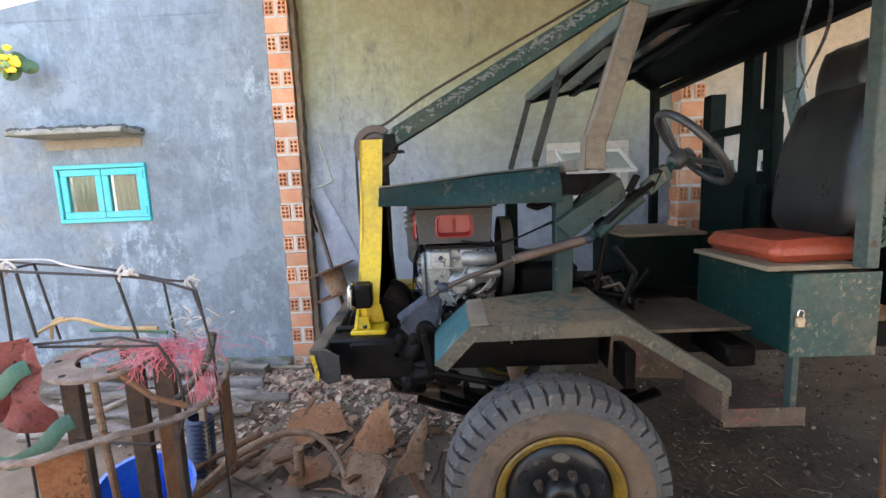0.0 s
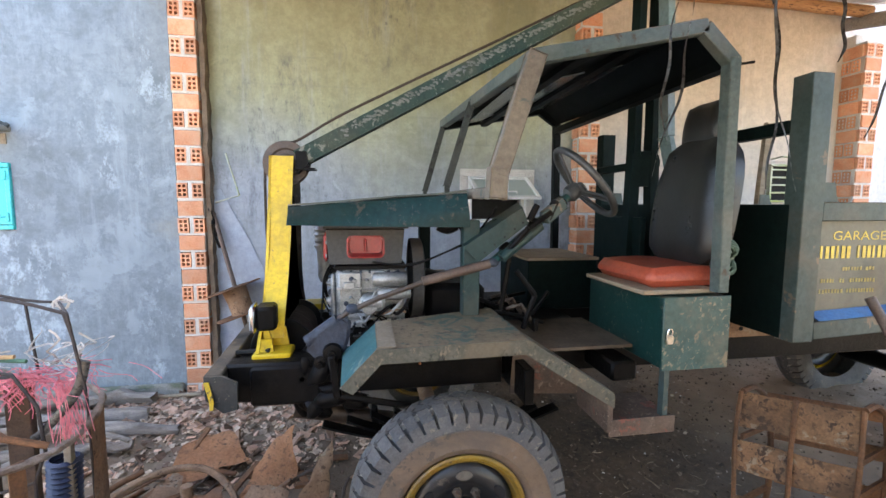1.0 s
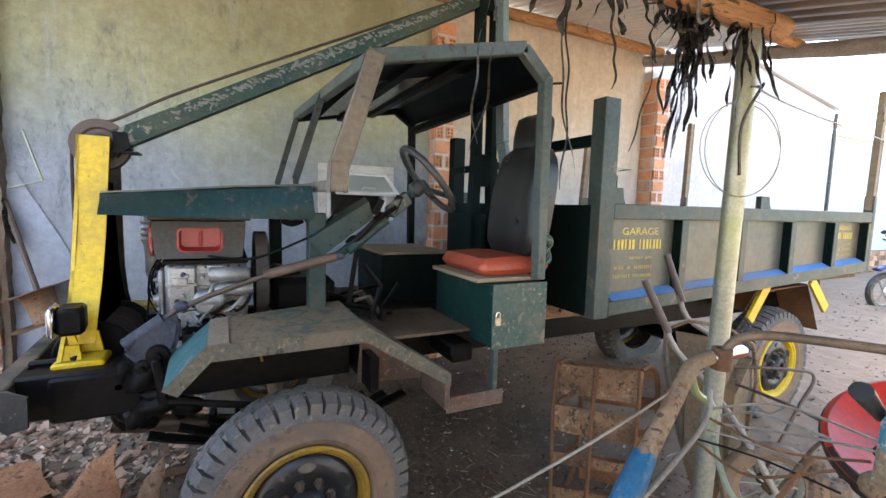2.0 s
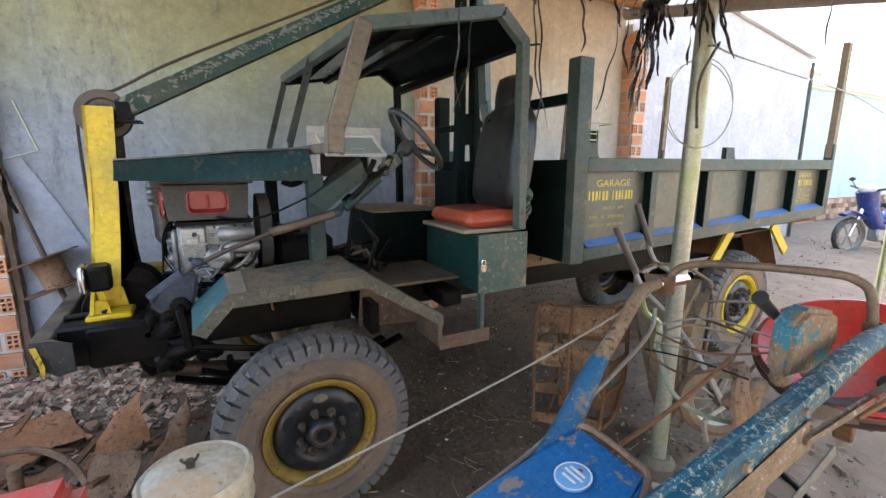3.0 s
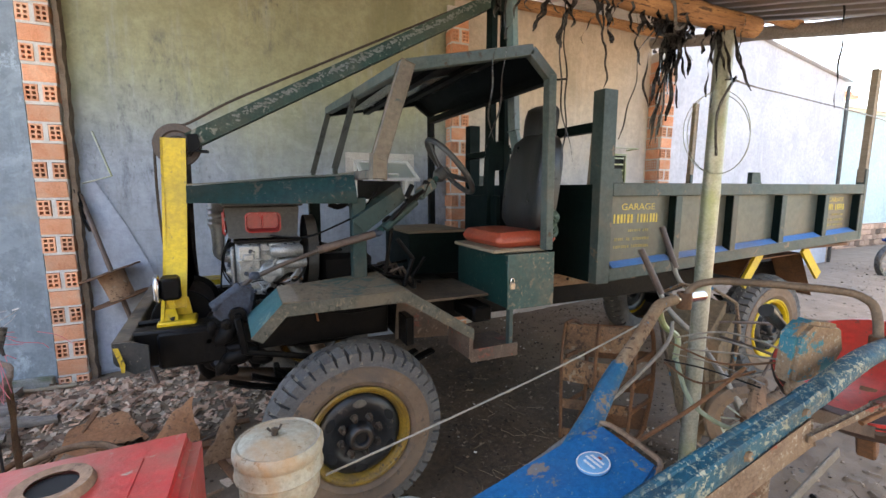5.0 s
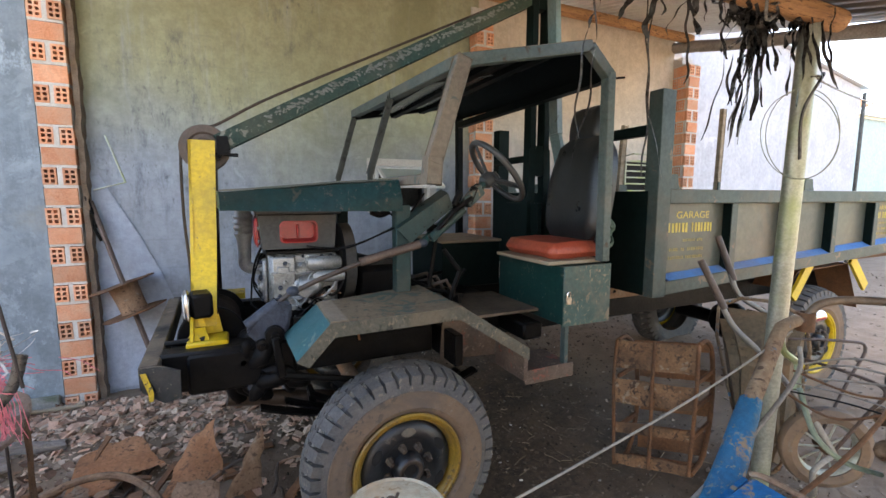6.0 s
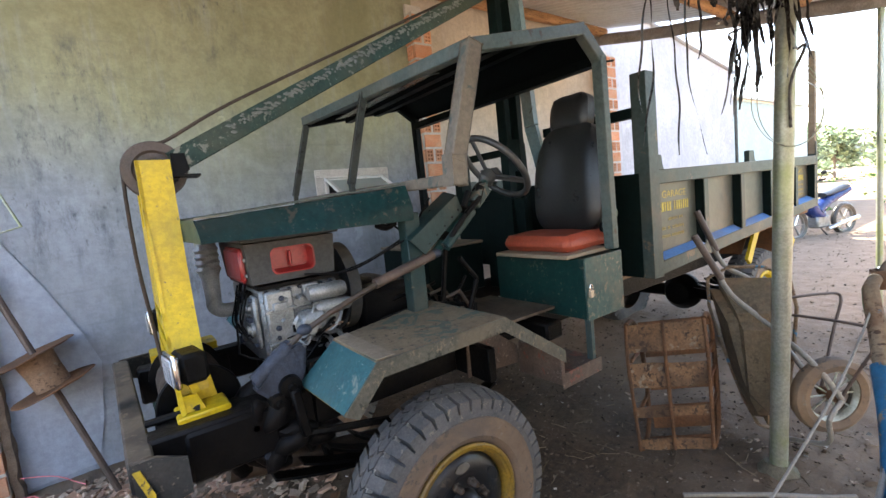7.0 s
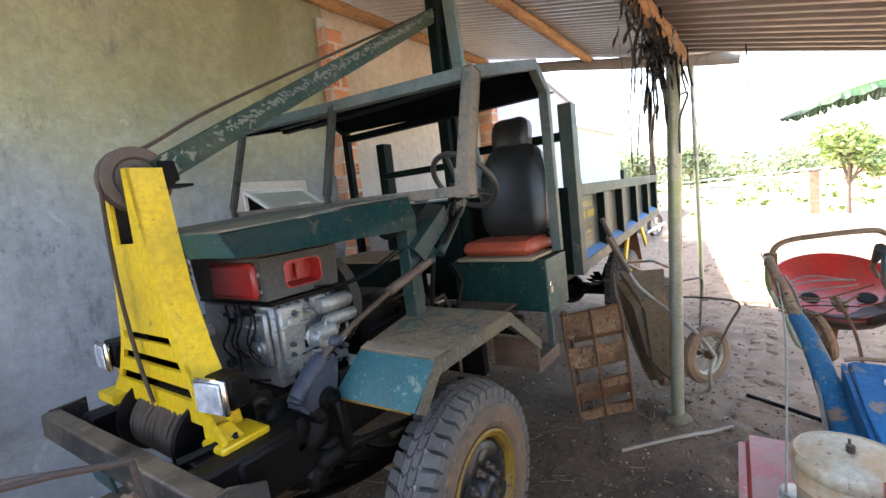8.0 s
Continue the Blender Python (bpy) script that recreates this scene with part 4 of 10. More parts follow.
lathe(bm, [(0.0, -0.14), (0.10, -0.12), (0.16, -0.03), (0.16, 0.03), (0.10, 0.12), (0, 0.14)], (3.59, 2.15, 0.495), (1, 0, 0), 20)
part("rear_axle", bm, M["black"], truck)
for x0, zc in ((0.405, 0.465), (3.59, 0.495)):
    for y in (1.80, 2.49):
        for k in range(4):
            bm = nb()
            l = 0.52 - 0.10 * k
            pts = [(x0 + l * u, y, zc + 0.075 + 0.014 * k + 0.10 * u * u) for u in np.linspace(-1, 1, 13)]
            for p, q in zip(pts, pts[1:]):
                bar(bm, p, q, 0.06, 0.010)
            part("leaf_spring", bm, M["black"], truck)

# front frame, bumper and winch
bm = nb()
bar(bm, (-0.462, 1.575, 0.915), (-0.505, 2.64, 0.935), 0.06, 0.088, bevel=0.006)
for v in bm.verts:
    v.co += 0.004 * noise.noise_vector(v.co * 6)
bump = part("bumper", bm, M["bumper"], truck, "dented dark steel front bumper beam")
for y, z, s, xs in ((1.575, 0.915, -1, 0.022), (2.64, 0.935, 1, 0.0)):
    bm = nb()
    plate(bm, [(-0.508 + xs, y, z + 0.044), (-0.45 + xs, y, z + 0.044), (-0.385 + xs, y + s * 0.05, z + 0.036), (-0.385 + xs, y + s * 0.055, z - 0.055), (-0.435 + xs, y + s * 0.045, z - 0.070), (-0.505 + xs, y, z - 0.040)], (0, s * 0.012, 0))
    part("bumper_end", bm, M["bumper"], bump)
    bm = nb()
    yy = y + s * 0.022
    plate(bm, [(-0.505 + xs, yy, z + 0.03), (-0.488 + xs, yy, z + 0.03), (-0.464 + xs, yy + s * 0.03, z - 0.03), (-0.467 + xs, yy + s * 0.03, z - 0.058), (-0.478 + xs, yy + s * 0.03, z - 0.058), (-0.484 + xs, yy + s * 0.015, z - 0.03)], (0, s * 0.004, 0))
    part("yellow_stripe", bm, M["stripe_yellow"], bump, "scuffed yellow painted stripe")
bm = nb()
plate(bm, [(-0.43, 2.56, 0.90), (-0.43, 2.74, 0.90), (-0.40, 2.74, 0.62), (-0.40, 2.52, 0.62)], (0.012, 0, 0))
part("side_apron", bm, M["green"], truck, "dark green apron plate behind the bumper")
bm = nb()
tube(bm, [(-0.42, 2.70, 0.88), (-0.47, 2.86, 0.87)], 0.012, 7)
part("hook_pin", bm, M["black"], truck)
for y in (1.70, 2.48):
    bm = nb()
    bar(bm, (-0.45, y, 0.89), (0.02, y, 0.89), 0.09, 0.15, bevel=0.010)
    part("front_rail", bm, M["black"], truck, "black front frame rail")
    bm = nb()
    box(bm, -0.36, -0.10, y - 0.055, y + 0.055, 0.80, 0.955, 0.012)
    part("rail_cheek", bm, M["black"], truck, "scuffed dark cheek plate under the tower foot")
bm = nb()
tube(bm, [(-0.20, 1.84, 0.82), (-0.205, 1.87, 0.72), (-0.19, 1.89, 0.665)], 0.04, 10, 3)
part("spring_shackle", bm, M["black"], truck)
bm = nb()
tube(bm, [(-0.24, 1.89, 0.672), (0.17, 1.91, 0.585), (0.42, 1.91, 0.54)], 0.036, 12)
part("axle_link", bm, M["oily_brown"], truck, "oily brown-black axle link")
bm = nb()
bar(bm, (0.10, 1.88, 0.66), (0.11, 1.88, 0.55), 0.03, 0.09, (0, 1, 0), 0.006)
part("link_clamp", bm, M["black"], truck)
rr = random.Random(77)
for k in range(16):
    bm = nb()
    p = Vector((-0.16 + 0.20 * rr.random(), 1.64 + 0.20 * rr.random(), 0.74 + 0.22 * rr.random()))
    bmesh.ops.create_icosphere(bm, subdivisions=2, radius=0.022 + 0.026 * rr.random(), matrix=Matrix.Translation(p) @ Euler((rr.random() * 3, rr.random() * 3, 0)).to_matrix().to_4x4() @ Matrix.Diagonal((1.6, 0.9, 0.8, 1)))
    for v in bm.verts:
        v.co += 0.012 * noise.noise_vector(v.co * 25)
    part("oily_casting", bm, M["black"], truck)
# winch: a cable drum between two flanges
bm = nb()
lathe(bm, [(0, -0.21), (0.125, -0.21), (0.13, -0.205), (0.13, -0.195), (0.07, -0.185), (0.07, 0.185), (0.13, 0.195), (0.13, 0.205), (0.125, 0.21), (0, 0.21)], (-0.285, 2.10, 0.945), (0, 1, 0), 36)
winch = part("winch_drum", bm, M["black"], truck, "black winch drum")
bm = nb()
for k in range(13):
    y = 1.935 + 0.026 * k
    c = Vector((-0.285, y, 0.945))
    pts = [c + Vector((math.cos(a) * 0.098, 0.012 * a / 6.3 + 0.012 * math.sin(a * 2 + k), math.sin(a) * 0.098)) for a in np.linspace(0, 2 * math.pi, 20)]
    tube(bm, pts, 0.013, 6)
tagged(part("wound_cable", bm, M["cable"], winch, "brown steel cable wound on the drum"), kind="stuff")
bm = nb()
tube(bm, [(-0.44, 1.80, 0.965), (-0.30, 1.74, 0.985)], 0.012, 8)
part("guide_bar", bm, M["black"], truck)

# yellow tower
bm = nb()
T = 0.012
zb, zt = 1.02, 1.775
def tower_front(lo, hi, yl, yh):
    """The piece of the front plate between two heights."""
    return [(-0.352 + 0.008 * (lo - zb) / 0.75, yl(lo), lo), (-0.352 + 0.008 * (lo - zb) / 0.75, yh(lo), lo), (-0.352 + 0.008 * (hi - zb) / 0.75, yh(hi), hi), (-0.352 + 0.008 * (hi - zb) / 0.75, yl(hi), hi)]


def near_edge(z):
    return float(np.interp(z, [1.02, 1.10, 1.22, 1.40, 1.775], [1.80, 1.825, 1.895, 1.965, 2.045]))


def far_edge(z):
    return float(np.interp(z, [1.02, 1.10, 1.22, 1.40, 1.775], [2.48, 2.39, 2.32, 2.285, 2.235]))


tower = None
cuts = [1.02, 1.085, 1.12, 1.165, 1.195, 1.24, 1.265, 1.55]
for i in range(0, len(cuts), 2):
    bm = nb()
    plate(bm, tower_front(cuts[i], cuts[i + 1], near_edge, far_edge), (T, 0, 0))
    if tower is None:
        tower = part("front_tower", bm, M["yellow"], truck, "yellow painted steel tower carrying the cable pulley")
    else:
        part("front_slat", bm, M["yellow"], tower)
for lo, hi in ((1.085, 1.12), (1.165, 1.195), (1.24, 1.265)):
    for ya, yb in ((lambda z: near_edge(z), lambda z: near_edge(z) + 0.035), (lambda z: far_edge(z) - 0.03, lambda z: far_edge(z))):
        bm = nb()
        plate(bm, tower_front(lo, hi, ya, yb), (T, 0, 0))
        part("slat_web", bm, M["yellow"], tower)
for ya, yb in ((near_edge, lambda z: 2.072), (lambda z: 2.205, far_edge)):
    bm = nb()
    plate(bm, tower_front(1.55, zt if ya is near_edge else 1.745, ya, yb), (T, 0, 0))
    part("slot_side", bm, M["yellow"], tower)
for edge, nm in ((near_edge, "side_plate"), (far_edge, "side_plate")):
    bm = nb()
    zs = [1.02, 1.10, 1.22, 1.40, 1.775 if edge is near_edge else 1.745]
    ring = []
    for z in zs:
        xf = -0.352 + 0.008 * (z - zb) / 0.75 + T
        xb = float(np.interp(z, [1.02, 1.10, 1.775], [-0.262, -0.258, -0.240]))
        ring.append((xf - T, xb, edge(z), z))
    s = 1 if edge is near_edge else -1
    for a, b in zip(ring, ring[1:]):
        q = [bm.verts.new((a[0], a[2], a[3])), bm.verts.new((a[1], a[2], a[3])), bm.verts.new((b[1], b[2], b[3])), bm.verts.new((b[0], b[2], b[3]))]
        bm.faces.new(q)
    bmesh.ops.remove_doubles(bm, verts=bm.verts, dist=1e-4)
    r = bmesh.ops.solidify(bm, geom=bm.faces[:], thickness=0.010 * s)
    # far plate painted black for the unlit inside of the tower
    part(nm, bm, M["yellow"] if edge is near_edge else M["bumper"], tower)
# black sheet added across the open back, in place of shade inside
bm = nb()
zs = [1.03, 1.10, 1.22, 1.40, 1.60]
ring = [[bm.verts.new((-0.272, near_edge(z) + 0.014, z)), bm.verts.new((-0.272, far_edge(z) - 0.014, z))] for z in zs]
for p, q in zip(ring, ring[1:]):
    bm.faces.new((p[0], p[1], q[1], q[0]))
bmesh.ops.solidify(bm, geom=bm.faces[:], thickness=0.005)
part("tower_back", bm, M["black"], tower, "added black sheet standing in for the tower's dark inside")
bm = nb()
box(bm, -0.365, -0.222, 1.708, 1.825, 0.957, 0.982, 0.006)
plate(bm, [(-0.352, 1.722, 0.984), (-0.352, 1.822, 0.984), (-0.352, 1.822, 1.085), (-0.352, 1.790, 1.050)], (0.012, 0, 0))
plate(bm, [(-0.352, 1.812, 0.984), (-0.240, 1.812, 0.984), (-0.255, 1.812, 1.06), (-0.352, 1.812, 1.07)], (0, 0.010, 0))
plate(bm, [(-0.345, 1.735, 0.984), (-0.285, 1.735, 0.984), (-0.300, 1.770, 1.025), (-0.345, 1.770, 1.025)], (0, 0.010, 0))
for v in bm.verts:
    v.co += 0.004 * noise.noise_vector(v.co * 20)
part("tower_foot", bm, M["yellow"], tower)
bm = nb()
plate(bm, [(-0.395, 2.36, 1.0), (-0.15, 2.36, 1.0), (-0.15, 2.50, 1.0), (-0.395, 2.50, 1.0)], (0, 0, 0.03))
part("tower_foot", bm, M["yellow"], tower)
bm = nb()
lathe(bm, [(0, -0.03), (0.035, -0.03), (0.045, -0.020), (0.062, -0.018), (0.070, -0.026), (0.100, -0.026), (0.102, -0.022), (0.085, -0.006), (0.085, 0.006), (0.102, 0.022), (0.100, 0.026), (0.070, 0.026), (0.062, 0.018), (0.045, 0.020), (0.035, 0.03), (0, 0.03)], (-0.285, 2.135, 1.748), (0, 1, 0), 40)
part("pulley", bm, M["pulley"], tower, "worn dark steel cable pulley")
bm = nb()
tube(bm, [(-0.285, 2.05, 1.748), (-0.285, 2.23, 1.748)], 0.018, 10)
part("pulley_axle", bm, M["rust"], tower)
bm = nb()
tube(bm, [(1.42, 2.10, 2.705), (0.7, 2.12, 2.348), (0.2, 2.13, 2.098), (-0.05, 2.133, 1.968), (-0.20, 2.135, 1.875), (-0.255, 2.135, 1.846), (-0.30, 2.135, 1.842), (-0.355, 2.135, 1.810), (-0.380, 2.135, 1.748), (-0.385, 2.14, 1.45), (-0.372, 2.14, 1.2), (-0.365, 2.10, 1.045)], 0.0065, 7, 3)
part("hoist_cable", bm, M["cable"], truck, "brown hoist cable running over the pulley")


def headlamp(y, z, x, turn):
    m = Matrix.Translation((x, y, z)) @ Matrix.Rotation(radians(turn), 4, "Z")
    bm = nb()
    box(bm, 0.0, 0.075, -0.058, 0.058, -0.046, 0.046, 0.012, m)
    h = part("headlamp", bm, M["black"], truck, "square work lamp in a black housing")
    bm = nb()
    box(bm, -0.018, -0.001, -0.062, 0.062, -0.050, 0.050, 0.006, m)
    part("bezel", bm, M["chrome"], h)
    bm = nb()
    box(bm, -0.024, -0.0185, -0.052, 0.052, -0.041, 0.041, 0.004, m)
    part("lens", bm, M["lamp_lens"], h, "clear ribbed lamp lens")
    bm = nb()
    bar(bm, m @ V(0.03, 0, -0.047), m @ V(0.04, 0, -0.085), 0.03, 0.02)
    part("bracket", bm, M["yellow"], h)


M["lamp_lens"] = surf("silvered_lamp_lens", (0.20, 0.25, 0.34), (0.72, 0.75, 0.78), 0.15, metal=0.4, scale=26.0, bump=0.3, bump_scale=80.0)
headlamp(1.735, 1.125, -0.345, 8)
headlamp(2.45, 1.16, -0.36, -4)

# boom and mast
M["weld"] = surf("dull_grey_weld", (0.085, 0.092, 0.08), (0.15, 0.155, 0.14), 0.6, scale=30.0, dirt=(0.05, 0.06, 0.045), dirt_amount=0.6, dirt_scale=12.0, bump=0.2)
bm = nb()
A, B = Vector((-0.225, 2.125, 1.770)), Vector((1.50, 2.11, 2.715))
bar(bm, A, B, 0.072, 0.070, bevel=0.004)
boom = part("boom", bm, M["boom_green"], truck, "green channel boom with lumpy weld beads")
rr = random.Random(5)
bm = nb()
d = (B - A).normalized()
for k in range(320):
    t = 0.12 + 0.86 * (k + rr.random()) / 320
    t = t if rr.random() < 0.85 else 0.5
    p = A.lerp(B, t) + Vector((0, -0.039, 0)) + Vector((-d.z, 0, d.x)) * rr.gauss(0.012, 0.009)
    bmesh.ops.create_icosphere(bm, subdivisions=1, radius=0.004 + 0.004 * rr.random(), matrix=Matrix.Translation(p) @ Matrix.Diagonal((1.6 * rr.random() + 0.7, 0.5, 0.9, 1)))
tagged(part("weld_seam", bm, M["weld"], boom, "grey lumpy weld and paint drips"), kind="stuff")
bm = nb()
plate(bm, [(-0.235, 2.07, 1.80), (-0.19, 2.07, 1.80), (-0.18, 2.07, 1.74), (-0.215, 2.07, 1.715), (-0.225, 2.07, 1.70), (-0.235, 2.07, 1.70)], (0, 0.10, 0))
box(bm, -0.24, -0.15, 2.05, 2.15, 1.716, 1.724)
part("boom_hinge", bm, M["black"], boom)
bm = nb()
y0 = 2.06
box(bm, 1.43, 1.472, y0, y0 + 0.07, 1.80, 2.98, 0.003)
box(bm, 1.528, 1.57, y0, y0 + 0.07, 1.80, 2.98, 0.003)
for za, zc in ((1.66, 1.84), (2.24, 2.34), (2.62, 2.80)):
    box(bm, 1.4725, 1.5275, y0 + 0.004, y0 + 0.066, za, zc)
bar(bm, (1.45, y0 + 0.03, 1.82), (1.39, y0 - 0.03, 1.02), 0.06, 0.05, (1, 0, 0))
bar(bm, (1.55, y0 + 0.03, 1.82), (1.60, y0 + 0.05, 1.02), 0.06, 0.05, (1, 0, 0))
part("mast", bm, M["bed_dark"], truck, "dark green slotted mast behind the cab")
bm = nb()
bar(bm, (1.53, 2.03, 2.95), (1.55, 1.98, 1.90), 0.08, 0.03, (1, 0, 0), bevel=0.003)
part("mast_brace", bm, M["cab_light"], truck, "faded green mast brace")
bm = nb()
bar(bm, (1.55, 1.98, 1.90), (1.66, 1.92, 1.30), 0.08, 0.03, (1, 0, 0), bevel=0.003)
part("mast_brace", bm, M["cab_light"], truck, "faded green mast brace")

# hood
def hood_side(s):
    """One side of the hood: an upper band, a crease and a lower band, a little buckled."""
    bm = nb()
    n = 16
    rows = []
    for i in range(n + 1):
        u = i / n
        wob = 0.004 * noise.noise((u * 5, s, 1.0)) + (0.012 * max(0, u - 0.86) / 0.14)
        yt, yb = 1.803 - 0.152 * u, 1.734 - 0.092 * u
        zt_, zb_ = 1.550 + 0.054 * u, 1.478 - 0.006 * u
        ring = []
        for k, (f, out) in enumerate(((0.0, 0.0), (0.12, 0.004), (0.5, 0.004 + wob), (0.62, 0.006 + wob), (1.0, wob * 0.4))):
            y = yt + (yb - yt) * f - out
            ring.append((-0.226 + 0.690 * u + (0.012 * f if i == n else 0), y if s > 0 else 2 * YC - y - 0.02, zt_ + (zb_ - zt_) * f + 0.003 * noise.noise((u * 7, k, 4))))
        rows.append([bm.verts.new(p) for p in ring])
    for p, q in zip(rows, rows[1:]):
        for k in range(4):
            bm.faces.new((p[k], q[k], q[k + 1], p[k + 1]))
    bmesh.ops.solidify(bm, geom=bm.faces[:], thickness=0.006)
    return bm


hood = part("hood", hood_side(1), M["green"], truck, "dark green sheet-metal engine hood")
part("hood_side", hood_side(-1), M["green"], hood)
bm = nb()
plate(bm, [(-0.228, 1.800, 1.553), (0.462, 1.648, 1.607), (0.462, 2.63, 1.609), (-0.240, 2.50, 1.563)], (0, 0, 0.006))
bmesh.ops.subdivide_edges(bm, edges=bm.edges[:], cuts=7, use_grid_fill=True)
for v in bm.verts:
    v.co.z += 0.006 * noise.noise(v.co * 5)
part("hood_top", bm, M["hood_dusty"], hood, "dusty dark green hood top")
bm = nb()
plate(bm, [(-0.222, 1.738, 1.478), (-0.230, 1.803, 1.552), (-0.252, 2.06, 1.559), (-0.250, 2.06, 1.486)], (0.006, 0, 0))
part("hood_front", bm, M["green"], hood)
bm = nb()
tube(bm, [(-0.262, 2.03, 1.535), (-0.232, 2.02, 1.535)], 0.012, 8)
part("hood_catch", bm, M["green_grey"], hood)
bm = nb()
tube(bm, [(0.36, 1.72, 1.470), (0.40, 1.72, 1.455), (0.44, 1.72, 1.47)], 0.014, 8, 3)
part("hood_bracket", bm, M["black"], hood)
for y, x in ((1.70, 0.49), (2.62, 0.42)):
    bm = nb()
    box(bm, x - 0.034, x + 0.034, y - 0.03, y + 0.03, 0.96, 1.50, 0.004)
    # far post takes a near-black colour in place of shade
    part("hood_post", bm, M["post_green"] if y < 2 else M["bed_dark"], truck, "square green post under the hood, far one darkened for shade")

# cab frame: pillars, rails and the sloping roof
ap, top, rear = (0.640, 2.066), (1.262, 2.207), (1.385, 2.075)


def cab_bar(name, p, q, w, h, mat, label="", up=(0, 0, 1)):
    bm = nb()
    bar(bm, p, q, w, h, up, 0.004)
    return part(name, bm, mat, truck, label)


for y, s, lift in ((YN + 0.022, 1, 0.0), (YF - 0.022, -1, 0.045)):
    near = s > 0
    # near frame in its own paint, far frame in the shaded copy
    mt = M["cab"] if near else M["cab_shaded"]
    ax_, az_ = (ap[0], ap[1]) if near else (0.590, 2.100)
    cab_bar("roof_rail", (ax_ - 0.01, y, az_ - 0.022), (top[0], y, top[1] - 0.022 + lift * 0.4), 0.045, 0.05, mt, "grey-green roof rail, far one darkened for shade")
    cab_bar("roof_rail", (top[0] - 0.01, y, top[1] - 0.025 + lift * 0.4), (rear[0], y, rear[1] - 0.01 + lift), 0.045, 0.05, mt, "grey-green roof rail, far one darkened for shade")
    cab_bar("rear_pillar", (1.375, y, 2.085 + lift), (1.385, y, 1.235 if near else 0.96), 0.05, 0.045, mt, "slim grey-green rear cab pillar, far one darkened for shade", (1, 0, 0))
    if near:
        cab_bar("front_pillar", (ap[0], y, ap[1] - 0.01), (0.512, y - 0.006, 1.66), 0.045, 0.056, M["cab_dusty"], "leaning front cab pillar", (1, 0, 0))
        cab_bar("front_pillar", (0.512, y - 0.006, 1.68), (0.507, y - 0.006, 1.58), 0.05, 0.062, M["cab_dusty"], "front cab pillar foot", (1, 0, 0))
cab_bar("cowl_bar", (0.507, 1.375, 1.600), (0.507, 2.93, 1.615), 0.04, 0.04, M["cab_dusty"], "dusty bar across the cowl")
cab_bar("header_rail", (0.635, 1.40, 2.045), (0.585, 2.915, 2.095), 0.045, 0.05, M["cab"], "grey-green windscreen header rail")
for tx, y0, zt0, kx, ky, kz in ((0.603, 2.154, 2.075, 0.470, 2.126, 1.655), (0.585, 2.885, 2.09, 0.462, 2.905, 1.655)):
    cab_bar("windscreen_strut", (tx, y0, zt0), (kx, ky, kz), 0.025, 0.025, M["strut_dark"], "thin dark grey-green windscreen strut", (1, 0, 0))
    cab_bar("windscreen_strut", (kx, ky, kz + 0.012), (kx, ky, 1.60), 0.025, 0.025, M["strut_dark"], "thin dark grey-green windscreen strut", (1, 0, 0))
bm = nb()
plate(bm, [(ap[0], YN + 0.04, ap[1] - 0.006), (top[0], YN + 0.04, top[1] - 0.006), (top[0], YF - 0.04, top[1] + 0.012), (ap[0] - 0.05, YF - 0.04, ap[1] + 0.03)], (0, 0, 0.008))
roof = part("cab_roof", bm, M["cab_shaded"], truck, "sheet-metal cab roof, underside shade in its dark colour")
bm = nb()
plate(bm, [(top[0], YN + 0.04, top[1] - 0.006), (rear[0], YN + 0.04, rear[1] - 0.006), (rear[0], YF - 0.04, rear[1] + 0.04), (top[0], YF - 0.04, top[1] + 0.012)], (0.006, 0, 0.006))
part("roof_rear_slope", bm, M["cab_shaded"], roof)
for xa, xb, ya, yb in ((0.69, 0.83, 1.85, 2.7), (0.88, 1.04, 1.85, 2.7), (1.08, 1.22, 1.85, 2.7)):
    bm = nb()
    za, zc = ap[1] + (xa - ap[0]) * 0.2267 - 0.008, ap[1] + (xb - ap[0]) * 0.2267 - 0.008
    plate(bm, [(xa, ya, za), (xb, ya, zc), (xb, yb, zc), (xa, yb, za)], (0, 0, -0.006))
    part("roof_panel", bm, M["roof_patch"], roof, "blue-grey ceiling panel")
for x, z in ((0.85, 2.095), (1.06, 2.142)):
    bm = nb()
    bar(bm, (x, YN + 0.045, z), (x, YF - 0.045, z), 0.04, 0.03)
    part("roof_rib", bm, M["cab_shaded"], roof)
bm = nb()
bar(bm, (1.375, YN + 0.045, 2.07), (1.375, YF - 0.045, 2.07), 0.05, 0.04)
part("roof_rear_rail", bm, M["cab_shaded"], roof)
bm = nb()
tube(bm, [(1.39, 1.40, 2.062), (1.45, 1.385, 2.07)], 0.005, 6)
part("rail_stub", bm, M["black"], roof)

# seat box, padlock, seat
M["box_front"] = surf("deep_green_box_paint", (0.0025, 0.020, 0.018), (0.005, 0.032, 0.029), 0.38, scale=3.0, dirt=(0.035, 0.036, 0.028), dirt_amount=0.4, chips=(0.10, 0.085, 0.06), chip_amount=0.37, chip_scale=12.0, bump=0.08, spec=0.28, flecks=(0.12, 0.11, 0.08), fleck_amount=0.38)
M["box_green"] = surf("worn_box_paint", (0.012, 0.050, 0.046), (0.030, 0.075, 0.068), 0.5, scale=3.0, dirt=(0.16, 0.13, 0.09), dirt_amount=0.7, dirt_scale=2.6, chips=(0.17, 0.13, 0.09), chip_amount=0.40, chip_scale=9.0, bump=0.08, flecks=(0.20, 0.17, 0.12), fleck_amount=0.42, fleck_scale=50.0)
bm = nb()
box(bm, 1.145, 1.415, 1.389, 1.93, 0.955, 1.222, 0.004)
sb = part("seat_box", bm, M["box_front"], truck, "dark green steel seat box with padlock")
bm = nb()
